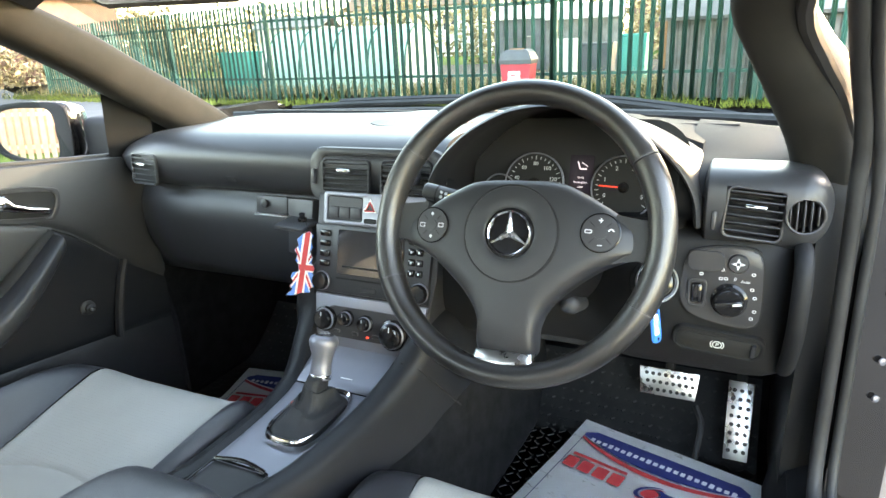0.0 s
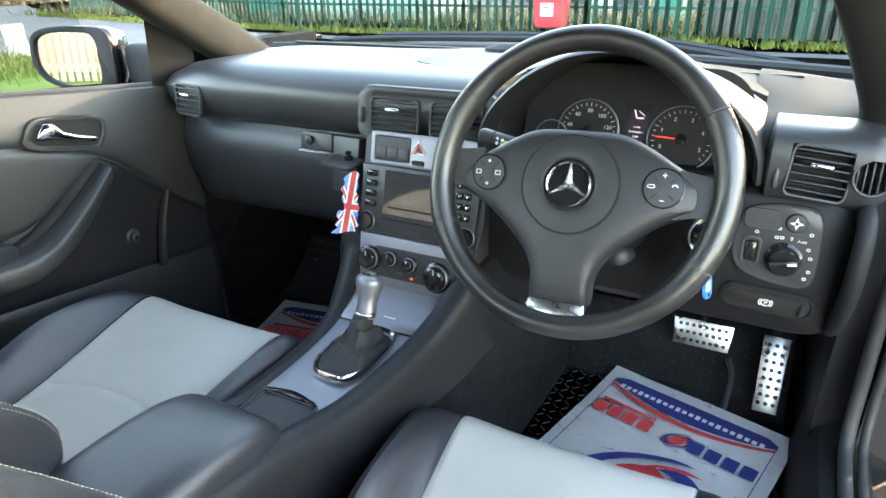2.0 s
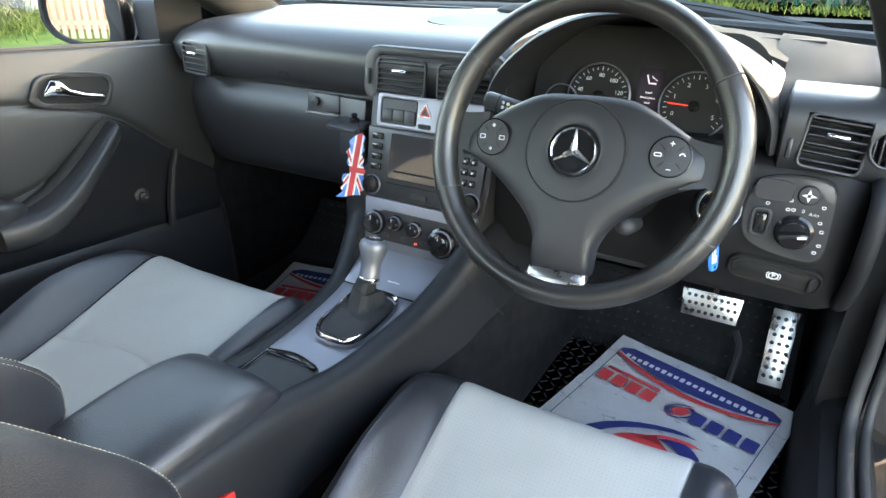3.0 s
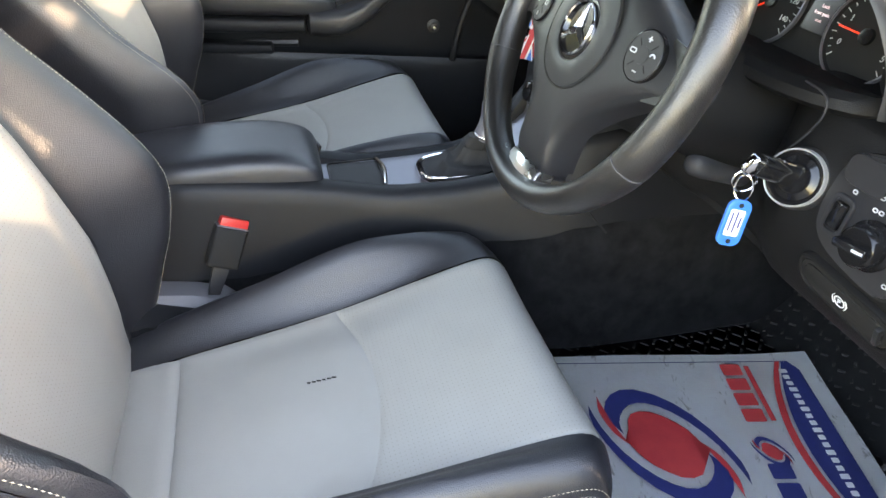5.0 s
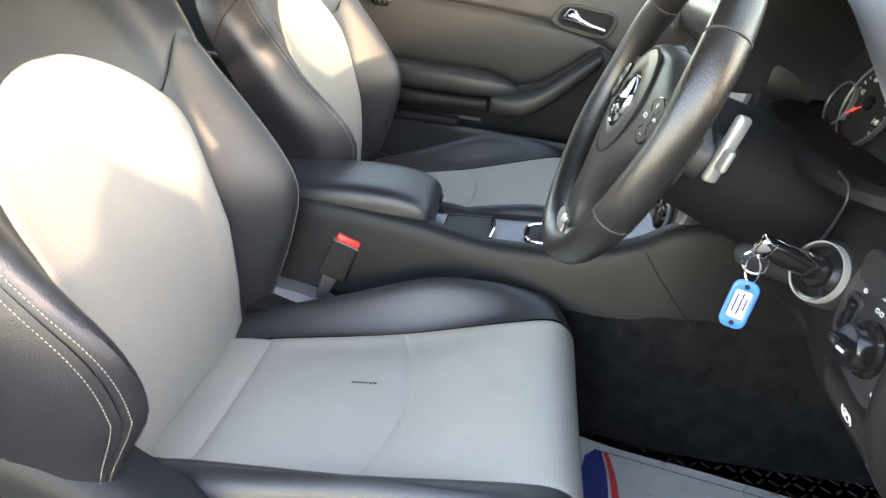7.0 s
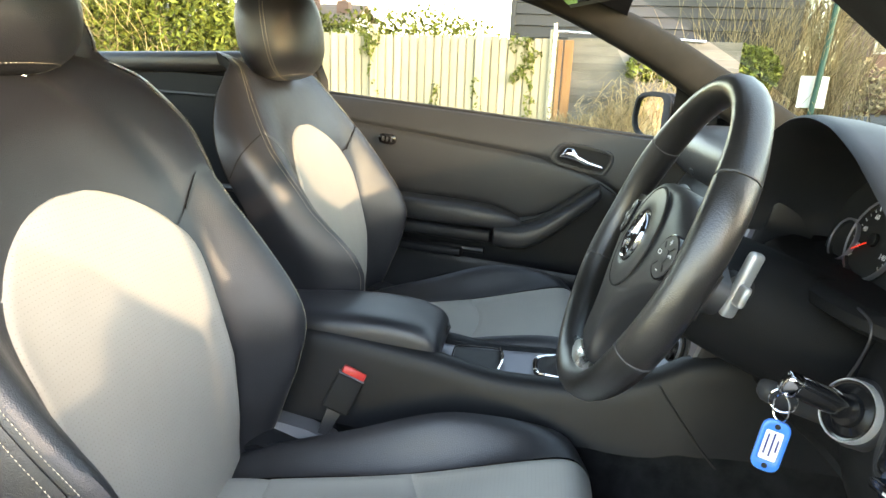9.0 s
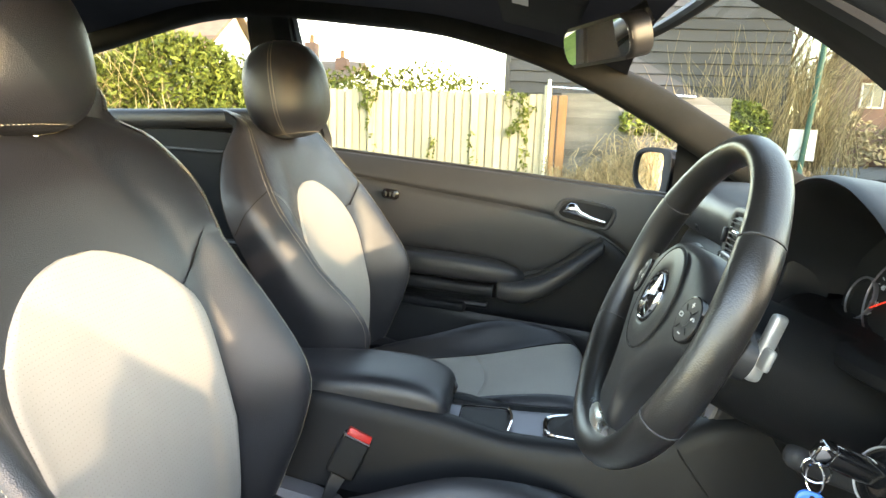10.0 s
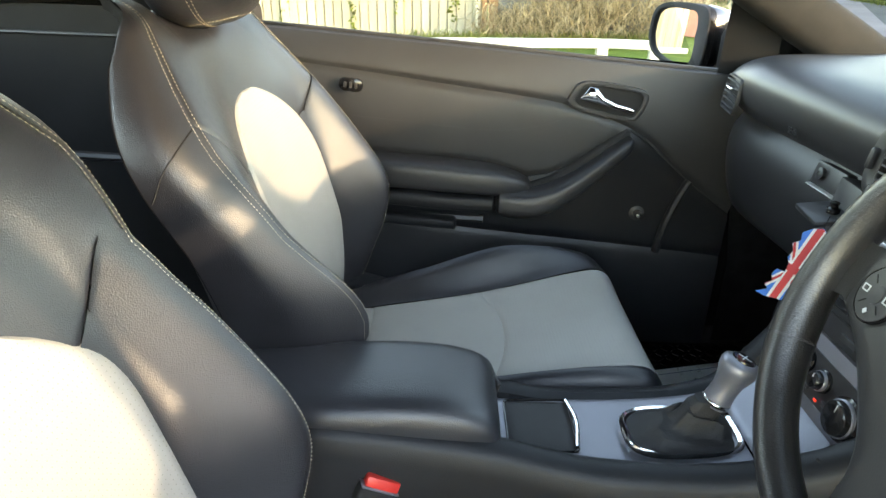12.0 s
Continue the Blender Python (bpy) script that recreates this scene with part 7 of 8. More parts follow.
part("handle_well", prism(si, 0.002, 0, 1, HB @ pose(0, 0, 0.0045)), BLACK, door)
lever = loft([[HB @ Vector((x, y + h * math.cos(a), z + 0.005 * math.sin(a))) for a in [k * math.tau / 12 for k in range(12)]] for x, y, h, z in ((-0.052, -0.006, 0.004, 0.006), (-0.040, 0.004, 0.014, 0.010), (-0.024, 0.004, 0.014, 0.012), (-0.008, -0.004, 0.008, 0.011), (0.02, -0.010, 0.006, 0.010), (0.050, -0.013, 0.006, 0.009), (0.056, -0.013, 0.003, 0.008))])
part("release_lever", lever, CHROME, door, "chrome release lever")
part("lock_badge", prism(rounded(0.050, 0.027, 0.012, 5), 0.005, 0.0015, 2, frame_m((-0.6925, -0.499, 0.784), (0.10, 1, -0.09), (1, -0.1, 0))), GLOSSY, door, "small dark moulded badge")
for k in range(3):
    part("badge_rib", rbox(0.006, 0.012, 0.002, 0.0008, 1, frame_m((-0.6895, -0.510 + 0.011 * k, 0.785 - 0.001 * k), (0.10, 1, -0.09), (1, -0.1, 0))), PLASTIC, door)
part("door_button", revolve([(0.016, -0.004), (0.016, 0.001), (0.009, 0.003), (0.008, 0.008), (0.0005, 0.009)], 24, frame_m((-0.652, 0.109, 0.523), (0, 1, 0), (1, -0.1, 0))), PLASTIC, door)
part("door_pin", revolve([(0.004, 0), (0.004, 0.012), (0.0005, 0.013)], 14, frame_m((-0.646, 0.109, 0.523), (0, 1, 0), (1, -0.1, 0))), ALU, door)
rim = smooth_path([(-0.640, 0.205, 0.60), (-0.636, 0.185, 0.56), (-0.634, 0.165, 0.50), (-0.636, 0.155, 0.44)], 14)
part("pocket_edge", tube(rim, 0.009, 8), DASH_LOW, door)
part("map_pocket", tube([(door_pt(y, 0.50).x + 0.004, y, 0.500 - 0.02 * (y + 0.5)) for y in np.linspace(-0.72, -0.22, 12)], 0.010, 8), DASH, door)
corner = bmesh.new()
pts = [(-0.640, 0.222, 0.812), (-0.622, 0.320, 0.800), (-0.612, 0.320, 0.905), (-0.628, 0.222, 0.953)]
f = corner.faces.new([corner.verts.new(p) for p in pts])
bmesh.ops.solidify(corner, geom=corner.faces[:], thickness=0.02)
part("mirror_triangle", corner, BLACK, door, "black triangular trim")

# passenger side mirror
pm = thing("door_mirror", "black door mirror on the passenger side", "door mirror")
DM = frame_m((-0.856, 0.216, 0.864), (1, 0.36, 0.0), (0.345, -0.94, 0.05))
mo = [(float(p[0]), float(p[1])) for p in [interp([(i, q) for i, q in enumerate([(-0.110, 0.020), (-0.100, 0.052), (-0.060, 0.068), (0.02, 0.070), (0.075, 0.060), (0.085, 0.0), (0.080, -0.055), (0.050, -0.072), (-0.03, -0.064), (-0.085, -0.045), (-0.108, -0.015), (-0.110, 0.020)])], s) for s in np.linspace(0, 11, 49)[:-1]]]
mi = [(x * 0.77 - 0.015, y * 0.82) for x, y in mo]
shellb = loft([[DM @ Vector((x * k, y * k, z)) for x, y in mo] for k, z in ((0.97, 0.004), (1.0, 0.0), (1.0, -0.03), (0.90, -0.075), (0.62, -0.105))], caps=False)
part("mirror_shell", shellb, BODY, pm, "gloss black shell")
part("mirror_rim", ring_frame(mo, mi, 0.02, 0.003, DM @ pose(0, 0, 0.004)), BLACK, pm)
part("mirror_glass", prism(mi, 0.003, 0, 1, DM @ pose(0, 0, -0.004)), MIRROR, pm, "silvered mirror glass")
part("mirror_foot", rbox(0.13, 0.07, 0.10, 0.02, 3, pose(-0.725, 0.315, 0.845, 0, 0, 12)), BLACK, pm)

# driver's door, standing open beside the cabin
od = thing("driver_door", "open black driver's door seen from inside", "car door", m=pose(0.845, 0.445, 0, 0, 0, 66))
skin = bmesh.new()
grid(skin, lambda a, b: (0.0 - 0.035 * (2 * b - 1.1) ** 2 - 0.02 * a, -0.02 - 1.14 * a, 0.24 + (0.60 + 0.05 * a) * b), 20, 14)
bmesh.ops.solidify(skin, geom=skin.faces[:], thickness=0.004)
part("outer_skin", skin, BODY, od, "gloss black outer panel")
card = bmesh.new()
grid(card, lambda a, b: (-0.085 - 0.03 * math.sin(math.pi * b) ** 2 + 0.035 * max(0, (b - 0.85) / 0.15) ** 2, -0.03 - 1.10 * a, 0.25 + (0.59 + 0.05 * a) * b), 24, 18)
bmesh.ops.solidify(card, geom=card.faces[:], thickness=0.006)
part("inner_trim", card, DASH, od, "black vinyl inner trim")
part("door_top", loft([[(x, -0.02 - 1.13 * a, 0.836 + 0.05 * a + z) for x, z in ((-0.085, -0.01), (-0.07, 0.012), (-0.02, 0.012), (-0.004, -0.01))] for a in (0, 0.25, 0.5, 0.75, 1)]), DASH, od)
part("door_edge", loft([[(x, y, z) for x, y in ((-0.085, -1.125), (-0.01, -1.155), (-0.01, -1.165), (-0.085, -1.14))] for z in (0.25, 0.55, 0.885)]), BODY, od)
part("pull_handle", tube(smooth_path([(-0.13, -0.62, 0.57), (-0.15, -0.50, 0.575), (-0.15, -0.36, 0.62), (-0.125, -0.27, 0.69)], 20), 0.018, 10), DASH, od)
part("release_lever", rbox(0.012, 0.10, 0.022, 0.005, 2, pose(-0.125, -0.36, 0.765)), CHROME, od, "chrome release lever")
DOOR_TOP = [(-0.02, 0.862), (-0.145, 0.962), (-0.305, 1.052), (-0.495, 1.137), (-0.655, 1.185), (-0.80, 1.22), (-1.12, 1.245)]
pane = bmesh.new()
grid(pane, lambda a, b: (-0.035 - 0.11 * b, -0.13 - 0.99 * a, 0.85 + (float(interp([(-y, z) for y, z in DOOR_TOP], 0.13 + 0.99 * a)) - 0.85) * b), 24, 8)
part("pane", pane, GLASS_DOOR_SHADE, od, "frameless window, wound up, tint added to cast shade")
sail = prism([(-0.02, 0.862), (-0.145, 0.962), (-0.145, 0.84), (-0.02, 0.84)], 0.02, 0.003, 2, Matrix(((0, 0, 1, -0.03), (1, 0, 0, 0), (0, 1, 0, 0), (0, 0, 0, 1))))
part("mirror_triangle", sail, BLACK, od, "black triangular trim")
for z in (0.38, 0.62):
    part("hinge", rbox(0.05, 0.09, 0.05, 0.006, 1, pose(-0.05, 0.0, z)), BODY, od)
dmir = thing("door_mirror", "black door mirror on the driver's side", "door mirror", m=pose(0.845, 0.445, 0, 0, 0, 66))
RM = frame_m((0.11, -0.20, 0.885), (1, -0.15, 0), (-0.25, -0.96, 0.05))
part("mirror_shell", loft([[RM @ Vector((-x * k, y * k, z)) for x, y in mo] for k, z in ((0.97, 0.004), (1.0, 0.0), (1.0, -0.03), (0.90, -0.075), (0.62, -0.105))]), BODY, dmir, "gloss black shell")
part("mirror_glass", prism([(-x, y) for x, y in mi], 0.003, 0, 1, RM @ pose(0, 0, 0.006)), MIRROR, dmir, "silvered mirror glass")
part("mirror_foot", rbox(0.11, 0.07, 0.05, 0.015, 3, pose(0.01, -0.18, 0.845)), PLASTIC, dmir)

# ---- outside ----
GRASS = surface("grass_ground", (0.055, 0.095, 0.016), (0.13, 0.18, 0.04), rough=0.9, scale=1.6, fine=45, bump=0.8, bump_dist=0.03, spec=0.1)
TARMAC = surface("tarmac", (0.085, 0.084, 0.081), (0.125, 0.122, 0.117), rough=0.95, scale=0.8, fine=130, bump=0.5, bump_dist=0.004, spec=0.08)
GREEN_METAL = surface("green_powder_coat", (0.012, 0.075, 0.058), (0.02, 0.105, 0.08), rough=0.45, scale=3, fine=60, bump=0.05, per_object=0.15)
PALE_WOOD = surface("pale_fence_wood", (0.33, 0.28, 0.19), (0.49, 0.43, 0.31), rough=0.85, scale=5, fine=60, bump=0.4, bump_dist=0.003, per_object=0.18, stretch=(1, 1, 0.15))
GREY_WOOD = surface("weathered_wood", (0.10, 0.097, 0.088), (0.20, 0.193, 0.176), rough=0.9, scale=4, fine=50, bump=0.5, bump_dist=0.004, per_object=0.2, stretch=(1, 0.2, 1))
BROWN_WOOD = surface("brown_wood", (0.20, 0.10, 0.045), (0.34, 0.18, 0.08), rough=0.85, scale=5, fine=60, bump=0.4, per_object=0.15, stretch=(1, 1, 0.2))
RAIL_WOOD = surface("painted_rail", (0.52, 0.50, 0.42), (0.66, 0.64, 0.54), rough=0.8, scale=6, fine=80, bump=0.3)
BOARD_BLACK = surface("black_weatherboard", (0.016, 0.018, 0.021), (0.030, 0.033, 0.037), rough=0.6, scale=2, fine=40, bump=0.3, bump_dist=0.003, per_object=0.2, stretch=(1, 0.1, 1))
BRICK = surface("red_brick", (0.15, 0.085, 0.065), (0.21, 0.12, 0.09), rough=0.9, scale=3, fine=12, bump=0.4, bump_dist=0.01)
ROOF = surface("brown_roof_tile", (0.13, 0.085, 0.055), (0.20, 0.13, 0.085), rough=0.85, scale=2, fine=8, bump=0.6, bump_dist=0.02, per_object=0.1)
RENDER = surface("pale_render", (0.55, 0.53, 0.47), (0.68, 0.66, 0.60), rough=0.85, scale=1, fine=30)
WINDOW = plain("house_window", (0.05, 0.06, 0.07), rough=0.08)
LEAF = surface("ivy_leaf", (0.075, 0.095, 0.016), (0.19, 0.21, 0.045), rough=0.6, scale=4, fine=30, spec=0.2, per_island=0.65)
LEAF_YELLOW = surface("hedge_leaf", (0.06, 0.075, 0.016), (0.14, 0.15, 0.035), rough=0.7, scale=3, fine=30, spec=0.1, per_island=0.6)
STRAW = surface("dead_bramble", (0.24, 0.18, 0.10), (0.42, 0.34, 0.20), rough=0.9, scale=5, fine=30, spec=0.15, per_island=0.6)
BARK = surface("bare_bark", (0.12, 0.095, 0.065), (0.24, 0.19, 0.13), rough=0.9, scale=6, fine=60)
TANK = surface("pale_green_sheet", (0.32, 0.52, 0.42), (0.44, 0.64, 0.54), rough=0.6, scale=1.5, fine=20)
TEAL = surface("teal_sheet", (0.02, 0.26, 0.20), (0.03, 0.34, 0.27), rough=0.5, scale=2, fine=20)
BINRED = surface("bin_red", (0.42, 0.03, 0.045), (0.52, 0.05, 0.065), rough=0.45, scale=4, fine=60)
BINGREY = surface("bin_lid_grey", (0.05, 0.055, 0.06), (0.085, 0.09, 0.095), rough=0.5, scale=4, fine=60)
EARTH = surface("dug_earth", (0.05, 0.038, 0.026), (0.11, 0.085, 0.055), rough=0.95, scale=2, fine=14, bump=0.9, bump_dist=0.05)

g = bmesh.new()
grid(g, lambda a, b: ((a - 0.5) * 900, (b - 0.5) * 900, -0.03), 60, 60)
solo("ground", g, GRASS, "short winter grass reaching the horizon", "grass", kind="structure")


def sheet(name, poly, z, material, label, category):
    bm = bmesh.new()
    bm.faces.new([bm.verts.new((x, y, z)) for x, y in poly])
    bmesh.ops.triangulate(bm, faces=bm.faces[:])
    return solo(name, bm, material, label, category, kind="structure", smooth=False)


sheet("road", [(40, 4.6), (40, 8.3), (-2, 8.45), (-8.1, 8.55), (-13, 9.6), (-19, 11.4), (-26, 15.0), (-30, 20), (-34, 19), (-31, 13.5), (-24, 9.0), (-14, 6.0), (-9.2, 4.7), (-4.8, 4.2), (-4.4, -20), (10, -20), (10, 4.6)], 0.0, TARMAC, "worn grey tarmac drive and car park", "road")
sheet("ground_allotment", [(20, 11), (-8, 11.2), (-17, 14.0), (-22, 26), (20, 26)], -0.02, EARTH, "bare dug allotment soil", "soil")


def pale_mesh(h, w=0.068):
    """W-section steel pale with a three-pointed top."""
    bm = bmesh.new()
    prof = [(-w / 2, 0.012), (-w / 4, -0.008), (0, 0.010), (w / 4, -0.008), (w / 2, 0.012)]
    lo = [bm.verts.new((x, y, 0.05)) for x, y in prof]
    mid = [bm.verts.new((x, y, h - 0.12)) for x, y in prof]
    tip = [bm.verts.new((x * 1.25, y - 0.01, h - (0.0 if i in (0, 2, 4) else 0.07))) for i, (x, y) in enumerate(prof)]
    for a, b in ((lo, mid), (mid, tip)):
        for i in range(4):
            bm.faces.new((a[i], a[i + 1], b[i + 1], b[i]))
    bmesh.ops.solidify(bm, geom=bm.faces[:], thickness=0.004)
    me = bpy.data.meshes.new("pale")
    bm.to_mesh(me)
    bm.free()
    me.materials.append(GREEN_METAL)
    return me


def pieces(parent, name, me, mats):
    for m in mats:
        ob = new(name, me)
        ob.parent = parent
        ob.matrix_basis = m


palisade = thing("palisade_fence", "green steel palisade fence beside the drive", "fence")
PLINE = [(12.0, 9.0), (-8.0, 9.45), (-18.6, 11.95), (-20.5, 18.5)]
PM = pale_mesh(1.88)
mats = []
for (ax, ay), (bx, by) in zip(PLINE, PLINE[1:]):
    d = math.hypot(bx - ax, by - ay)
    ang = math.atan2(by - ay, bx - ax)
    n = int(d / 0.148)
    for k in range(n):
        t = (k + 0.5) / n
        lean = 0.6 * noise.noise((ax + k * 0.7, ay, 0.3))
        mats.append(Matrix.Translation((ax + (bx - ax) * t, ay + (by - ay) * t, 0)) @ Matrix.Rotation(ang, 4, "Z") @ Matrix.Rotation(radians(lean), 4, "Y"))
    for z in (0.45, 1.52):
        part("fence_rail", rbox(d, 0.045, 0.045, 0.004, 1, Matrix.Translation(((ax + bx) / 2, (ay + by) / 2 + 0.035, z)) @ Matrix.Rotation(ang, 4, "Z")), GREEN_METAL, palisade)
    m = int(d / 2.75)
    for k in range(m + 1):
        t = k / m
        part("fence_post", rbox(0.10, 0.055, 1.86, 0.006, 1, Matrix.Translation((ax + (bx - ax) * t, ay + (by - ay) * t + 0.08, 0.93)) @ Matrix.Rotation(ang, 4, "Z")), GREEN_METAL, palisade)
pieces(palisade, "pale", PM, mats)

# litter bin on the fence
bin_ = thing("litter_bin", "red dog waste bin with grey lid on a post", "bin")
bx, by = -2.66, 8.80
part("bin_body", loft([[(bx + sx * w, by + sy * d, z) for sx, sy in ((-1, -1), (1, -1), (1, 1), (-1, 1))] for z, w, d in ((0.20, 0.185, 0.13), (0.22, 0.20, 0.14), (0.66, 0.235, 0.165))]), BINRED, bin_, smooth=False)
part("bin_lid", loft([[(bx + sx * w, by + sy * d, z) for sx, sy in ((-1, -1), (1, -1), (1, 1), (-1, 1))] for z, w, d in ((0.64, 0.25, 0.18), (0.70, 0.255, 0.185), (0.80, 0.21, 0.15), (0.84, 0.17, 0.12), (0.85, 0.12, 0.09))]), BINGREY, bin_, "grey sloping lid", smooth=False)
part("bin_flap", rbox(0.24, 0.06, 0.05, 0.015, 2, pose(bx, by - 0.07, 0.835, 20, 0, 0)), BROWN_WOOD, bin_, "orange-brown handle flap")
part("bin_notice", rbox(0.19, 0.004, 0.24, 0.002, 1, pose(bx - 0.02, by - 0.160, 0.48, -4, 0, 0)), WHITE, bin_, "white notice")
for k in range(5):
    part("notice_mark", rbox(0.05 + 0.02 * (k % 3), 0.003, 0.022, 0, 1, pose(bx - 0.03 + 0.02 * (k % 2), by - 0.1645 + 0.0014 * k, 0.40 + 0.038 * k, -4, 0, 0)), BINRED, bin_)
part("bin_post", rbox(0.08, 0.06, 0.80, 0.006, 1, pose(bx, by + 0.20, 0.38)), GREEN_METAL, bin_)


# leaves and twigs
def leaf_mass(name, blobs, count, size, material, label, category, seed, kind="stuff", parent=None):
    """Many small folded leaves scattered in lumpy blobs (centre, radii)."""
    rng = np.random.default_rng(seed)
    verts, faces = [], []
    vol = np.array([r[0] * r[1] * r[2] for _, r in blobs]) ** 0.8
    per = (count * vol / vol.sum()).astype(int)
    for (c, r), n in zip(blobs, per):
        d = rng.normal(size=(n, 3))
        d /= np.linalg.norm(d, axis=1)[:, None]
        rad = rng.uniform(0.45, 1.08, n) ** 0.5
        p = np.array(c) + d * rad[:, None] * np.array(r)
        p[:, 2] = np.maximum(p[:, 2], 0.02)
        for q in p:
            a = rng.normal(size=3)
            a /= np.linalg.norm(a)
            b = np.cross(a, rng.normal(size=3))
            b /= np.linalg.norm(b)
            s = size * rng.uniform(0.6, 1.4)
            i = len(verts)
            n2 = np.cross(a, b) * s * 0.25
            verts += [tuple(q - a * s), tuple(q + b * s * 0.5 + n2), tuple(q + a * s), tuple(q - b * s * 0.5 + n2)]
            faces += [(i, i + 1, i + 2), (i, i + 2, i + 3)]
    me = bpy.data.meshes.new(name)
    me.from_pydata(verts, [], faces)
    me.materials.append(material)
    ob = new(name, me)
    ob.parent = parent
    return tagged(ob, label, category if parent is None else "", "", kind if parent is None else "")


def twig_mass(name, origins, count, length, r, material, label, category, seed, up=0.8, droop=0.5, parent=None):
    """Thin bent stems rising from the ground and arching over."""
    rng = np.random.default_rng(seed)
    verts, faces = [], []
    for _ in range(count):
        o, spread = origins[rng.integers(len(origins))]
        p = np.array(o, float) + rng.normal(size=3) * np.array(spread)
        p[2] = max(0.0, p[2])
        d = np.array([rng.normal() * 0.5, rng.normal() * 0.5, up])
        L = length * rng.uniform(0.5, 1.2)
        prev = None
        for k in range(5):
            w = r * (1 - k / 5.5)
            i = len(verts)
            verts += [tuple(p + np.array(v) * w) for v in ((1, 0, 0), (-0.5, 0.87, 0), (-0.5, -0.87, 0))]
            if prev is not None:
                for e in range(3):
                    f = (e + 1) % 3
                    faces.append((prev + e, prev + f, i + f, i + e))
            prev = i
            p = p + d / np.linalg.norm(d) * L / 4
            d = d + np.array([rng.normal() * 0.3, rng.normal() * 0.3, -droop * 0.5])
            p[2] = max(0.01, p[2])
    me = bpy.data.meshes.new(name)
    me.from_pydata(verts, [], faces)
    me.materials.append(material)
    ob = new(name, me)
    ob.parent = parent
    return tagged(ob, label, category if parent is None else "", "", "stuff" if parent is None else "")


def bare_tree(x, y, h, seed, label, levels=5):
    t = thing("bare_tree", label, "tree", "bare trees", pose(x, y, -0.03))
    rng = np.random.default_rng(seed)
    trunk, limbs = bmesh.new(), bmesh.new()

    def grow(p, d, ln, r, lev):
        path = [Vector(p)]
        q, dd = Vector(p), Vector(d)
        for k in range(4):
            dd = (dd + Vector(rng.normal(size=3) * 0.16) + Vector((0, 0, 0.05))).normalized()
            q = q + dd * ln / 4
            path.append(q.copy())
        tube(path, [r * (1 - 0.11 * k) for k in range(5)], 7 if lev < 2 else 3, bm=trunk if lev == 0 else limbs, caps=lev == 0)
        if lev < levels:
            for k in range(3 if lev < 3 else 4):
                s = path[2 + int(rng.integers(0, 3))]
                side = Vector(rng.normal(size=3))
                nd = (dd * 0.75 + (side - dd * side.dot(dd)).normalized() * 0.7).normalized()
                grow(s, nd, ln * rng.uniform(0.55, 0.78), r * 0.52, lev + 1)

    grow((0, 0, 0), (0.05, 0.0, 1), h * 0.38, h * 0.018, 0)
    part("trunk", trunk, BARK, t)
    part("crown", limbs, BARK, t, "leafless winter branches")
    return t


# boarded fence on the passenger side
FX = -8.72
fence = thing("board_fence", "pale close-boarded timber fence partly overgrown with ivy", "fence")
bm = rbox(0.018, 0.103, 1.50, 0.003, 1, Matrix.Translation((0, 0, 0.74)))
bmesh.ops.recalc_face_normals(bm, faces=bm.faces[:])
BMESH = bpy.data.meshes.new("board")
bm.to_mesh(BMESH)
bm.free()
BMESH.materials.append(PALE_WOOD)
mats = []
for k in range(112):
    y = 0.12 - 0.122 * k
    mats.append(Matrix.Translation((FX + 0.012 * (k % 2), y, 0.010 * noise.noise((k * 0.9, 0, 0)) + 0.012 * math.sin(k * 0.2) - 0.00 * k)) @ Matrix.Rotation(radians(0.7 * noise.noise((k * 1.3, 2, 0))), 4, "X"))
pieces(fence, "board", BMESH, mats)
pieces(fence, "board", BMESH, [Matrix.Translation((-0.034, 0.061, -0.03)) @ m for m in mats])
for y in (0.10, -0.97, -2.55, -4.3, -6.1, -7.9, -9.7, -11.5, -13.3):
    part("post", rbox(0.10, 0.11, 1.62, 0.01, 1, Matrix.Translation((FX + 0.03, y, 0.81))), PALE_WOOD, fence)
for z in (0.35, 1.25):
    part("rail", rbox(0.04, 13.6, 0.09, 0.005, 1, Matrix.Translation((FX - 0.05, -6.7, z))), PALE_WOOD, fence)
for k in range(2):
    part("brown_post", rbox(0.09, 0.07 + 0.06 * k, 1.48, 0.008, 1, Matrix.Translation((FX + 0.05, 0.20 + 0.12 * k, 0.74))), BROWN_WOOD, fence, "reddish brown timber post")
part("steel_post", tube([(FX + 0.08, 0.11, 0), (FX + 0.08, 0.11, 1.70)], 0.03, 8), ALU, fence, "thin galvanised post")
part("steel_rail", tube([(FX + 0.06, 0.11, 1.60), (FX + 0.02, 2.2, 1.52)], 0.02, 6), ALU, fence)
grey = thing("grey_fence_panel", "weathered grey lap-board fence panel behind brambles", "fence")
for k in range(13):
    part("lap_board", rbox(0.020, 2.4, 0.130, 0.003, 1, pose(FX - 0.02 + 0.006 * (k % 2), 1.50, 0.08 + 0.115 * k, 0, 8, 0)), GREY_WOOD, grey)

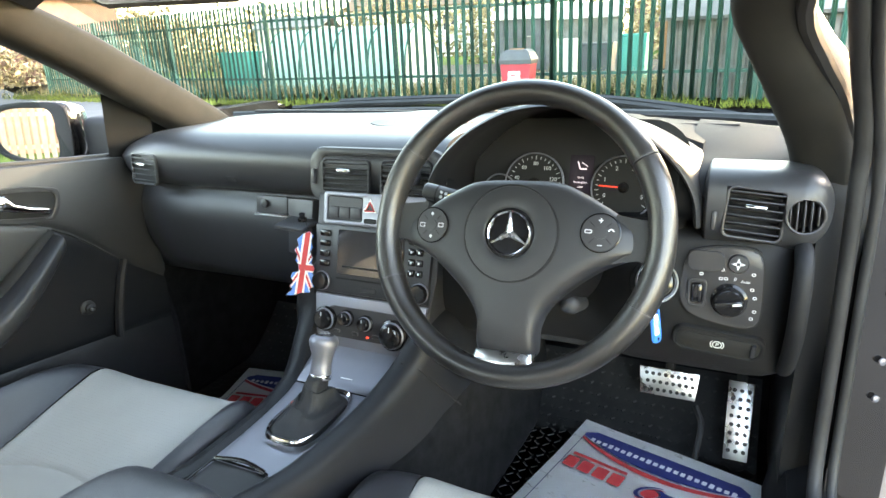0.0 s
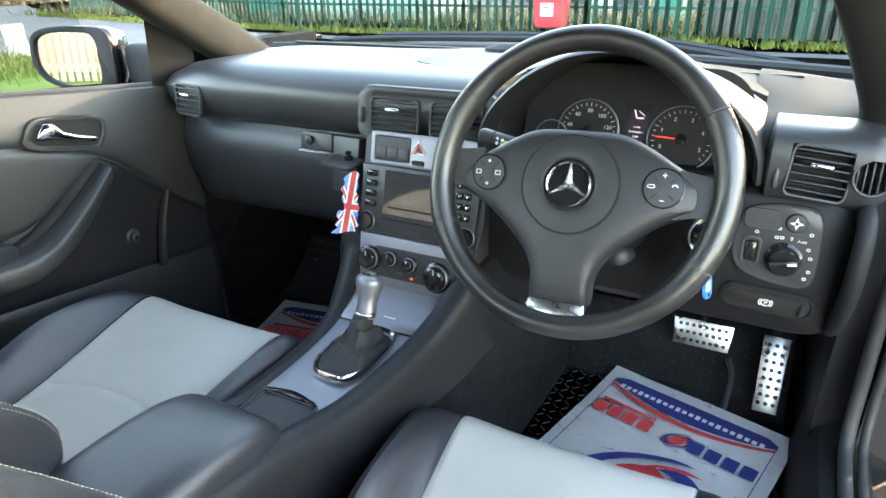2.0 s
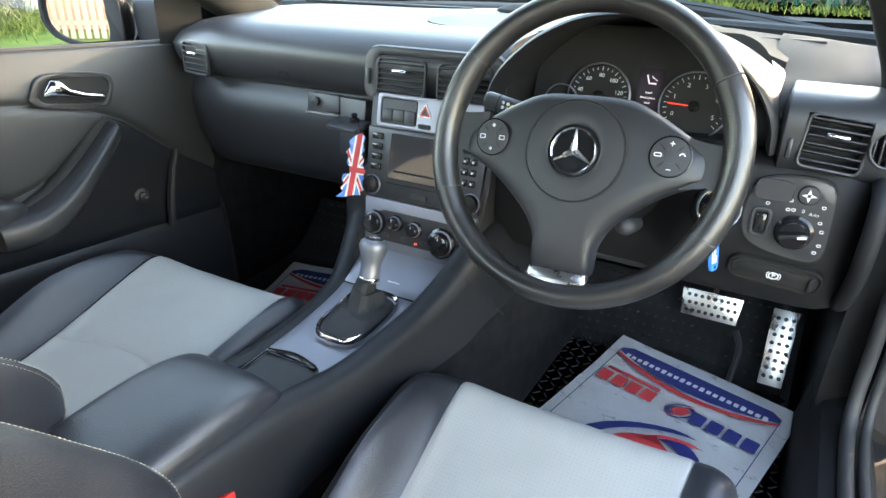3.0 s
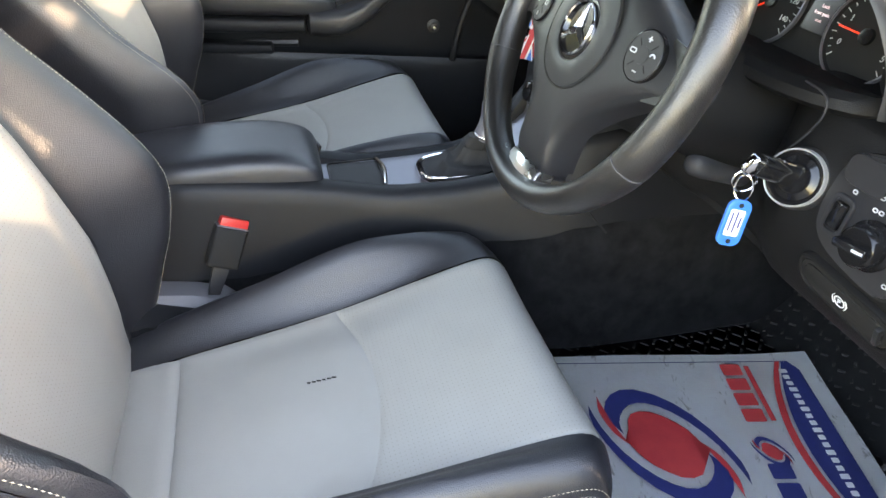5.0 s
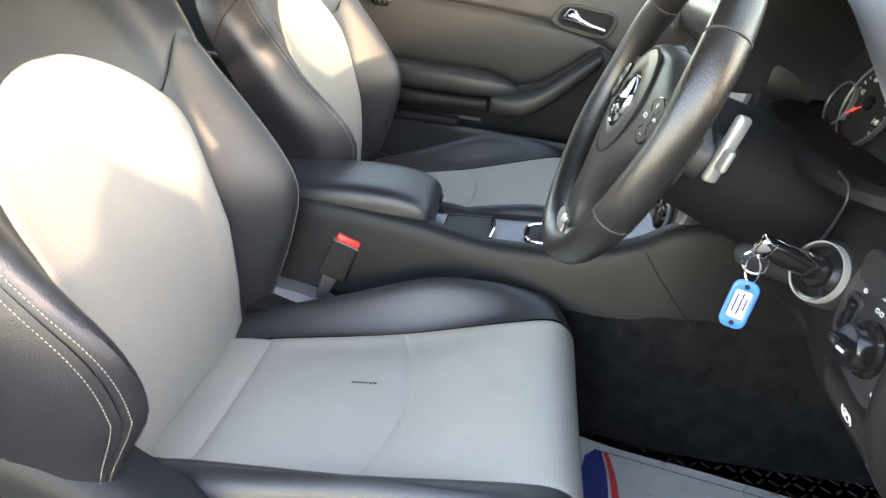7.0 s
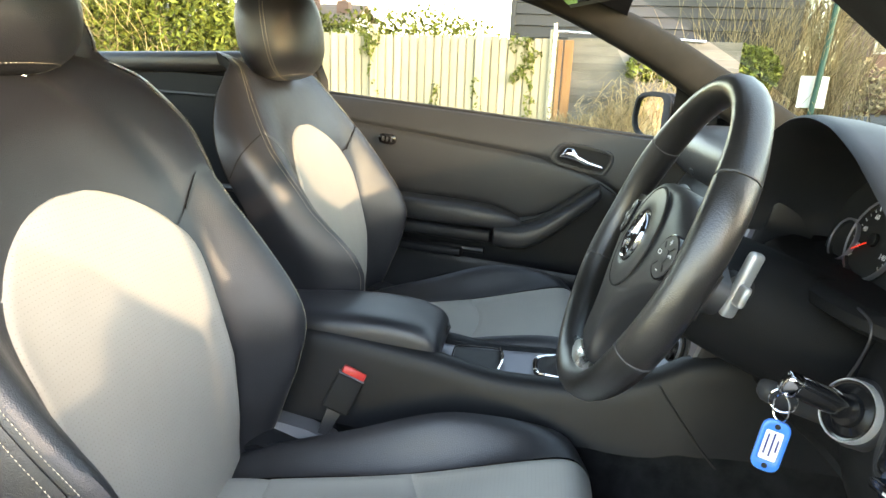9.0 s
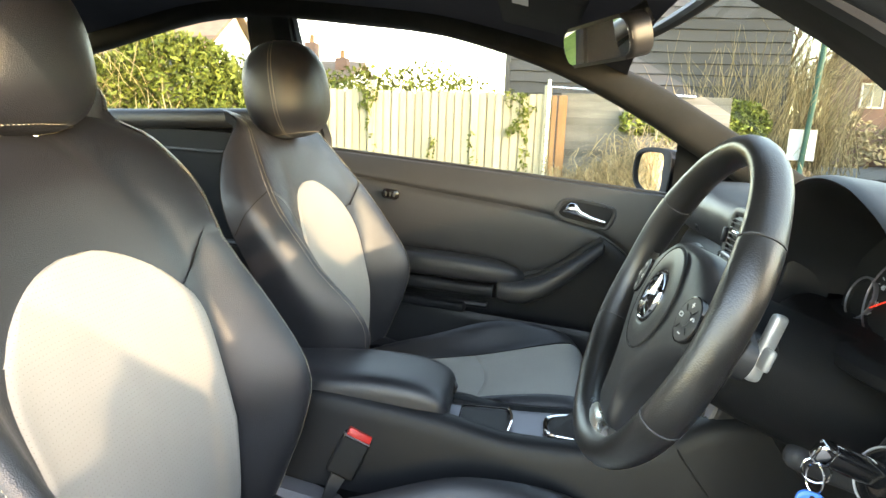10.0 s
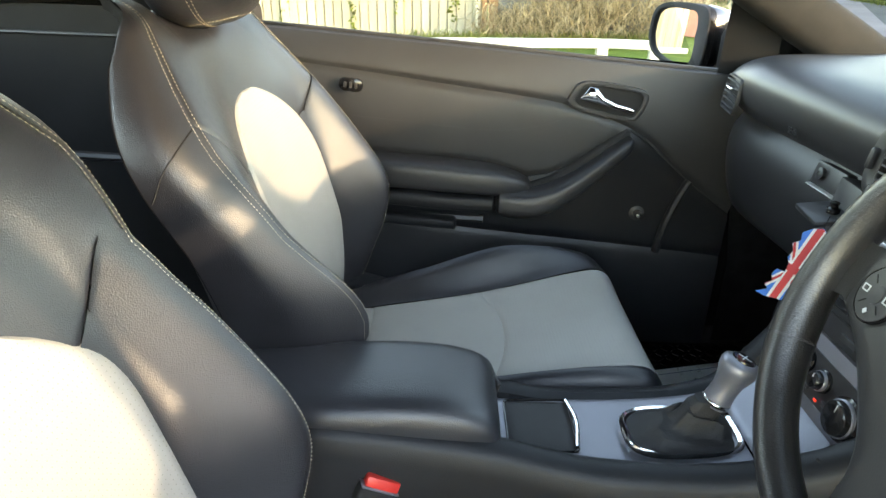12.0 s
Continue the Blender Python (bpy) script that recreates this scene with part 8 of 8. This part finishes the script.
# low timber knee rail
knee = thing("knee_rail", "pale low timber rail along the grass edge", "rail")
KP = [(-6.05, -9.0), (-6.02, 0.0), (-6.0, 1.25), (-5.86, 1.76)]
for (ax, ay), (bx2, by2) in zip(KP, KP[1:]):
    d = math.hypot(bx2 - ax, by2 - ay)
    part("top_rail", rbox(0.10, d + 0.04, 0.085, 0.012, 2, Matrix.Translation(((ax + bx2) / 2, (ay + by2) / 2, 0.235)) @ Matrix.Rotation(math.atan2(by2 - ay, bx2 - ax) - math.pi / 2, 4, "Z")), RAIL_WOOD, knee)
for ax, ay in ((-6.04, -6.2), (-6.03, -4.6), (-6.03, -3.0), (-6.02, -1.5), (-6.01, -0.2), (-6.0, 1.25), (-5.86, 1.74)):
    part("rail_post", rbox(0.10, 0.11, 0.26, 0.008, 1, Matrix.Translation((ax, ay, 0.08))), RAIL_WOOD, knee)
post = rbox(0.20, 0.20, 0.50, 0.02, 2, pose(-8.6, 4.47, 0.20, 0, -4, 0))
solo("bollard", post, RAIL_WOOD, "short pale timber bollard in the grass", "bollard")

leaf_mass("ivy", [((-8.5, -5.7, 1.55), (0.45, 1.1, 0.70)), ((-8.45, -6.6, 1.1), (0.40, 0.7, 0.8)), ((-8.5, -4.8, 1.2), (0.35, 0.6, 0.55)), ((-8.6, -7.9, 1.5), (0.5, 1.0, 0.6)), ((-8.55, -5.3, 0.7), (0.25, 0.5, 0.5))], 15000, 0.055, LEAF, "dense green ivy climbing over the fence", "ivy", 3)
twig_mass("bramble", [((-8.4, -7.6, 0.5), (0.3, 0.5, 0.4)), ((-8.4, -6.6, 0.9), (0.25, 0.5, 0.4)), ((-8.5, -8.6, 0.9), (0.3, 0.6, 0.4))], 700, 1.3, 0.009, STRAW, "bare brown stems growing through the ivy", "brambles", 17, 0.9, 0.4)
rngi = np.random.default_rng(41)
strands = []
for y0, z0, z1, w in ((-0.32, 1.5, 0.9, 0.16), (-0.22, 1.2, 0.25, 0.07), (-2.55, 1.55, 0.2, 0.07), (-2.62, 1.5, 1.2, 0.14), (-1.0, 0.9, 0.3, 0.05), (-1.62, 0.8, 0.1, 0.05), (-3.9, 1.5, 0.8, 0.10), (-4.5, 1.5, 0.5, 0.14)):
    for k in range(14):
        z = z0 + (z1 - z0) * k / 13
        strands.append(((FX + 0.07, y0 + w * rngi.normal() * 0.6, z), (0.05, w * rngi.uniform(0.2, 0.7), 0.05 + 0.03 * rngi.random())))
leaf_mass("ivy", strands, 1500, 0.030, LEAF, "thin ivy strands on the fence boards", "ivy", 4)
leaf_mass("hedge", [((-10.6, y, 1.28 - 0.10 * max(0, y + 2)), (0.7, 0.75, 0.74 + 0.07 * math.sin(y * 2.1) + 0.05 * math.sin(y * 5.3))) for y in np.arange(-14, -0.9, 0.6)], 19000, 0.050, LEAF_YELLOW, "clipped olive-green hedge behind the fence", "hedge", 5)
leaf_mass("bush", [((-8.9, 1.8, 1.05), (0.3, 0.35, 0.25)), ((-12.2, 3.8, 1.2), (0.5, 0.65, 0.5)), ((-8.7, 1.4, 1.15), (0.2, 0.25, 0.2))], 4200, 0.050, LEAF, "evergreen bush tangled with dead stems", "bush", 6)
twig_mass("bramble", [((-8.3, 0.7, 0.1), (0.12, 0.25, 0.1)), ((-8.25, 1.2, 0.3), (0.2, 0.3, 0.2)), ((-8.25, 1.7, 0.4), (0.25, 0.3, 0.3)), ((-8.3, 2.4, 0.25), (0.3, 0.4, 0.2)), ((-8.5, 3.3, 0.15), (0.4, 0.5, 0.1))], 2400, 0.75, 0.006, STRAW, "straw-coloured dead brambles against the fence", "brambles", 7, 0.7, 0.9)
twig_mass("bramble", [((-15.7, 5.5, 0.3), (0.15, 0.35, 0.3)), ((-16.6, 6.7, 0.3), (0.3, 0.3, 0.3)), ((-16.8, 7.3, 0.3), (0.3, 0.4, 0.3)), ((-15.7, 4.4, 0.1), (0.15, 0.5, 0.2)), ((-17.0, 6.8, 1.6), (0.3, 0.4, 0.5))], 1000, 2.8, 0.012, STRAW, "tall pale bare stems of a winter shrub", "shrub", 8, 1.7, 0.14)
grass = [((-8.1 + 0.3 * (k % 3) * 0.5, -0.6 + 0.22 * k, 0.0), (0.25, 0.25, 0.0)) for k in range(24)] + [((-7.6 - 0.2 * (k % 4), 3.2 + 0.1 * k, 0.0), (0.5, 0.4, 0.0)) for k in range(12)]
twig_mass("grass_tufts", grass, 5200, 0.16, 0.006, LEAF, "longer grass at the foot of the fence", "grass", 9, 1.4, 0.6)
verge = [((-0.5 - 0.45 * k, 9.15 + 0.02 * max(0, k - 16) ** 1.4, 0.0), (0.3, 0.12, 0.0)) for k in range(40)] + [((0.3 + 0.4 * k, 8.95, 0.0), (0.3, 0.15, 0.0)) for k in range(14)]
twig_mass("grass_tufts", verge, 5200, 0.13, 0.007, LEAF, "rough grass verge below the steel fence", "grass", 10, 1.4, 0.6)

bare_tree(-17.5, 5.8, 6.5, 21, "leafless tree beside the black boarded house", 5)
bare_tree(-19.5, 8.2, 6.0, 22, "leafless tree near the brick house", 5)
for k, (x, y, h) in enumerate(((-9, 30, 7), (-2, 34, 8), (4, 31, 7), (-16, 33, 8), (10, 28, 7))):
    bare_tree(x, y, h, 30 + k, "leafless tree beyond the allotments", 4)


def house(x0, x1, y0, y1, eave, ridge, wall, roof, label, along="y", windows=(), chimneys=(), cat="house"):
    h = thing("house", label, cat, "houses")
    part("wall", rbox(x1 - x0, y1 - y0, eave, 0.0, 1, Matrix.Translation(((x0 + x1) / 2, (y0 + y1) / 2, eave / 2))), wall, h, smooth=False)
    rb = bmesh.new()
    o = 0.3
    if along == "y":
        xm = (x0 + x1) / 2
        sec = [(x0 - o, eave - 0.1), (xm, ridge), (x1 + o, eave - 0.1), (x1 + o, eave - 0.22), (xm, ridge - 0.15), (x0 - o, eave - 0.22)]
        loft([[(x, y, z) for x, z in sec] for y in (y0 - o, y1 + o)], bm=rb)
        gb = [[(x0, y, eave), (xm, y, ridge - 0.15), (x1, y, eave)] for y in (y0 + 0.02, y1 - 0.02)]
    else:
        ym = (y0 + y1) / 2
        sec = [(y0 - o, eave - 0.1), (ym, ridge), (y1 + o, eave - 0.1), (y1 + o, eave - 0.22), (ym, ridge - 0.15), (y0 - o, eave - 0.22)]
        loft([[(x, y, z) for y, z in sec] for x in (x0 - o, x1 + o)], bm=rb)
        gb = [[(x, y0, eave), (x, ym, ridge - 0.15), (x, y1, eave)] for x in (x0 + 0.02, x1 - 0.02)]
    part("roof", rb, roof, h, smooth=False)
    for tri in gb:
        b = bmesh.new()
        b.faces.new([b.verts.new(p) for p in tri])
        part("gable", b, wall, h, smooth=False)
    for (wx, wy, wz, face, ww, wh) in windows:
        M = frame_m((wx, wy, wz), (0, 1, 0) if face == "x" else (1, 0, 0), (1, 0, 0) if face == "x" else (0, -1, 0))
        w_ = part("window", ring_frame(rounded(ww, wh, 0.01, 1), rounded(ww - 0.14, wh - 0.14, 0.01, 1), 0.10, 0, M @ pose(0, 0, 0.06)), RENDER, h, "white framed window", smooth=False)
        part("pane", prism(rounded(ww - 0.14, wh - 0.14, 0.01, 1), 0.01, 0, 1, M @ pose(0, 0, 0.012)), WINDOW, w_, smooth=False)
        part("glazing_bar", rbox(0.05, wh - 0.14, 0.03, 0, 1, M @ pose(0, 0, 0.03)), RENDER, w_, smooth=False)
    for cx, cy, cz in chimneys:
        ch = part("chimney", rbox(0.6, 0.6, 1.5, 0.02, 1, Matrix.Translation((cx, cy, cz))), BRICK, h, smooth=False)
        part("chimney_pot", revolve([(0.12, 0), (0.14, 0.05), (0.11, 0.1), (0.11, 0.4)], 10, Matrix.Translation((cx, cy, cz + 0.75))), BROWN_WOOD, ch)
    return h


# black weatherboarded house
bh = thing("boarded_house", "black weatherboarded house behind the fence", "house", "houses")
part("wall", rbox(7.0, 6.83, 6.4, 0, 1, Matrix.Translation((-19.55, 2.635, 3.2))), BOARD_BLACK, bh, smooth=False)
def waney_board(length, seed):
    """A lapped board whose lower edge wavers; long side along y."""
    bm = bmesh.new()
    rings = []
    for k in range(41):
        y = (k / 40 - 0.5) * length
        w = 0.022 * noise.noise((y * 1.1, seed * 7.3, 0)) + 0.008 * noise.noise((y * 4.5, seed * 3.1, 2))
        rings.append([(0.000, y, 0.13), (0.012, y, 0.13), (0.060, y, -0.125 + w), (0.030, y, -0.130 + w)])
    loft(rings, bm=bm)
    bmesh.ops.recalc_face_normals(bm, faces=bm.faces[:])
    me = bpy.data.meshes.new("weatherboard")
    bm.to_mesh(me)
    bm.free()
    me.materials.append(BOARD_BLACK)
    return me


for v in range(4):
    front_board, side_board = waney_board(6.87, v), waney_board(7.04, v + 9)
    pieces(bh, "weatherboard", front_board, [pose(-16.05, 2.635, 0.15 + 0.272 * k) for k in range(v, 23, 4)])
    pieces(bh, "weatherboard", side_board, [pose(-19.5, -0.78, 0.15 + 0.272 * k, 0, 0, -90) for k in range(v, 23, 4)])
part("corner_post", rbox(0.12, 0.12, 6.4, 0.005, 1, Matrix.Translation((-15.98, -0.80, 3.2))), BOARD_BLACK, bh, smooth=False)
rb = loft([[(x, y, z) for y, z in ((-1.3, 6.3), (2.635, 9.0), (6.5, 6.3), (6.5, 6.1), (2.635, 8.8), (-1.3, 6.1))] for x in (-23.4, -15.6)])
part("roof", rb, ROOF, bh, smooth=False)
house(-27, -21, -22, -12.1, 3.2, 5.3, RENDER, ROOF, "pale rendered house with a brown tiled roof", "y", [(-20.98, -13.2, 2.6, "x", 1.2, 0.8)], [(-24, -14.0, 5.4)])
house(-36, -29, -18, -9.2, 3.0, 4.15, RENDER, ROOF, "distant house with brick chimneys", "y", [], [(-31, -11.27, 4.1), (-31, -9.68, 3.4)])
house(-30.5, -27.5, 13.0, 22.0, 3.7, 5.2, BRICK, ROOF, "red brick house with white windows", "y", [(-27.48, 13.55, 2.85, "x", 0.9, 1.0), (-27.48, 17.4, 2.85, "x", 1.0, 0.9)], [(-31, 17, 7.4)])
pole = thing("sign_pole", "green steel pole with white notice boards", "pole")
part("pole_shaft", tube([(-15.1, 6.25, -0.03), (-15.0, 6.45, 4.2)], 0.065, 10), GREEN_METAL, pole)
part("notice_board", rbox(0.03, 0.62, 0.72, 0.004, 1, pose(-15.2, 6.27, 0.86)), WHITE, pole)

# allotments beyond the steel fence
poly = thing("poly_tunnel", "pale green covered tunnel on the allotment", "tunnel")
arch = [[(x, 12.7 + 0.85 * math.cos(a), 1.42 * math.sin(a) ** 0.75 if math.sin(a) > 0 else 0.0) for a in [math.pi * k / 16 for k in range(17)]] for x in np.linspace(-10.1, -6.3, 9)]
pt = loft(arch, caps=False, closed=False)
part("cover", pt, TANK, poly)
for ring in (arch[0], arch[-1]):
    e = bmesh.new()
    e.faces.new([e.verts.new(p) for p in ring])
    part("end_cover", e, RENDER if ring is arch[-1] else TANK, poly, smooth=False)
for ring in arch[::2]:
    part("hoop", tube(ring, 0.025, 6), GREEN_METAL, poly)


def shed(x, y, w, d, h, material, label, roofmat, rot=0.0):
    s = thing("shed", label, "shed", "sheds", pose(x, y, 0, 0, 0, rot))
    part("shed_wall", rbox(w, d, h, 0.0, 1, Matrix.Translation((0, 0, h / 2))), material, s, smooth=False)
    n = int(w / 0.16)
    for k in range(n):
        part("shed_board", rbox(0.145, 0.02, h - 0.04, 0.003, 1, Matrix.Translation((-w / 2 + (k + 0.5) * w / n, -d / 2 - 0.010, h / 2))), material, s, smooth=False)
    part("shed_roof", loft([[(xx, yy, zz) for yy, zz in ((-d / 2 - 0.15, h), (0, h + d * 0.22), (d / 2 + 0.15, h), (d / 2 + 0.15, h - 0.05), (0, h + d * 0.22 - 0.06), (-d / 2 - 0.15, h - 0.05))] for xx in (-w / 2 - 0.12, w / 2 + 0.12)]), roofmat, s, smooth=False)
    return s


shed(1.1, 10.7, 3.6, 1.2, 1.20, GREY_WOOD, "low weathered timber shed behind the fence", GREY_WOOD)
shed(-3.6, 17.0, 1.8, 1.6, 1.45, GREY_WOOD, "grey timber allotment shed", RENDER, 8)
shed(-0.6, 19.5, 2.2, 1.8, 1.7, BROWN_WOOD, "brown timber allotment shed", GREY_WOOD, -6)
shed(-6.0, 20.5, 2.4, 1.8, 1.6, BINGREY, "dark timber allotment shed", RENDER, 5)
shed(-14.5, 19.0, 2.4, 1.8, 1.7, RENDER, "pale painted allotment shed", GREY_WOOD, 15)
for x, y, w, d, h, m_, lab in ((-10.9, 11.9, 0.85, 0.6, 0.95, TEAL, "teal plastic storage box"), (-1.55, 12.4, 0.5, 0.5, 0.95, TEAL, "dark teal water butt"), (-2.5, 13.6, 0.7, 0.5, 0.8, BINGREY, "grey compost bin"), (-4.7, 14.8, 0.6, 0.6, 1.0, BINGREY, "dark compost bin"), (-12.2, 14.5, 0.9, 0.7, 0.6, RENDER, "pale plastic crate"), (-3.4, 14.4, 0.5, 0.4, 0.9, RENDER, "white plastic tub")):
    bx_ = thing("storage_box", lab + " on the allotment", "container", "containers")
    part("box_body", loft([[(x + sx * w * k / 2, y + sy * d * k / 2, z) for sx, sy in ((-1, -1), (1, -1), (1, 1), (-1, 1))] for z, k in ((0, 0.85), (h * 0.9, 1.0), (h, 1.0))]), m_, bx_, smooth=False)
    part("box_lid", rbox(w * 1.06, d * 1.06, 0.05, 0.01, 1, Matrix.Translation((x, y, h + 0.015))), m_, bx_, smooth=False)
frame_ = thing("plant_frame", "old timber bean frame on the allotment", "plant frame")
rngf = np.random.default_rng(12)
for k in range(16):
    x = -14.5 + 0.3 * k
    part("cane", tube([(x, 12.9 + 0.3 * rngf.normal() * 0.4, 0), (x + 0.5 * rngf.normal() * 0.6, 13.2, 1.3 + 0.4 * rngf.random())], 0.02, 5), STRAW, frame_)
twig_mass("weeds", [((-0.8 - 0.55 * k, 10.6 + 0.05 * k + 0.9 * (k % 3), 0.0), (0.4, 0.5, 0.0)) for k in range(34)], 5000, 0.42, 0.009, STRAW, "dead weeds and stalks on the allotment", "weeds", 13, 1.2, 0.6)
twig_mass("weeds", [((-0.8 - 0.55 * k, 10.3 + 0.05 * k + 1.6 * (k % 3), 0.0), (0.4, 0.6, 0.0)) for k in range(34)], 3500, 0.25, 0.010, LEAF_YELLOW, "green weeds on the allotment", "weeds", 14, 1.2, 0.6)
leaf_mass("far_hedge", [((x, 27 + 2 * math.sin(x), 1.3), (2.2, 1.2, 1.6 + 0.5 * math.sin(x * 1.7))) for x in np.arange(-34, 18, 2.2)], 12000, 0.16, STRAW, "brown winter hedge beyond the allotments", "hedge", 15)
leaf_mass("far_hedge", [((-33 + 0.3 * k, 20.5 + 1.1 * k, 1.6), (1.6, 1.6, 2.0)) for k in range(8)] + [((-25.5 - 0.3 * k, 10.4 + 1.5 * k, 0.9), (1.2, 1.2, 1.0 + 0.3 * math.sin(k * 2.3))) for k in range(7)], 9000, 0.14, STRAW, "brown hedge across the road", "hedge", 16)
house(-6, 3, 38, 44, 3.4, 5.6, BRICK, ROOF, "brick house beyond the allotments", "x", [(-4, 37.98, 2.2, "y", 1.2, 1.1), (0.5, 37.98, 2.2, "y", 1.2, 1.1)], [(-5, 41, 5.8)])
house(-26, -15, 40, 46, 3.4, 5.6, RENDER, ROOF, "pale house beyond the allotments", "x", [(-22, 39.98, 2.2, "y", 1.2, 1.1), (-18, 39.98, 2.2, "y", 1.2, 1.1)], [(-17, 43, 5.8)])

# behind the car: picket fence and a low brick hall
picket = thing("picket_fence", "pale timber slatted fence behind the car", "fence")
pb_ = rbox(0.11, 0.02, 1.35, 0.003, 1, Matrix.Translation((0, 0, 0.68)))
PBM = bpy.data.meshes.new("slat")
bmesh.ops.recalc_face_normals(pb_, faces=pb_.faces[:])
pb_.to_mesh(PBM)
pb_.free()
PBM.materials.append(GREY_WOOD)
pieces(picket, "slat", PBM, [Matrix.Translation((-9.0 + 0.165 * k, -15.0, 0)) for k in range(84)])
for z in (0.35, 1.1):
    part("picket_rail", rbox(13.8, 0.04, 0.09, 0.004, 1, Matrix.Translation((-2.1, -15.05, z))), PALE_WOOD, picket)
house(-15, 6, -28, -20, 2.6, 4.4, BRICK, BINGREY, "low brick hall behind the car", "x", [], [], "hall")
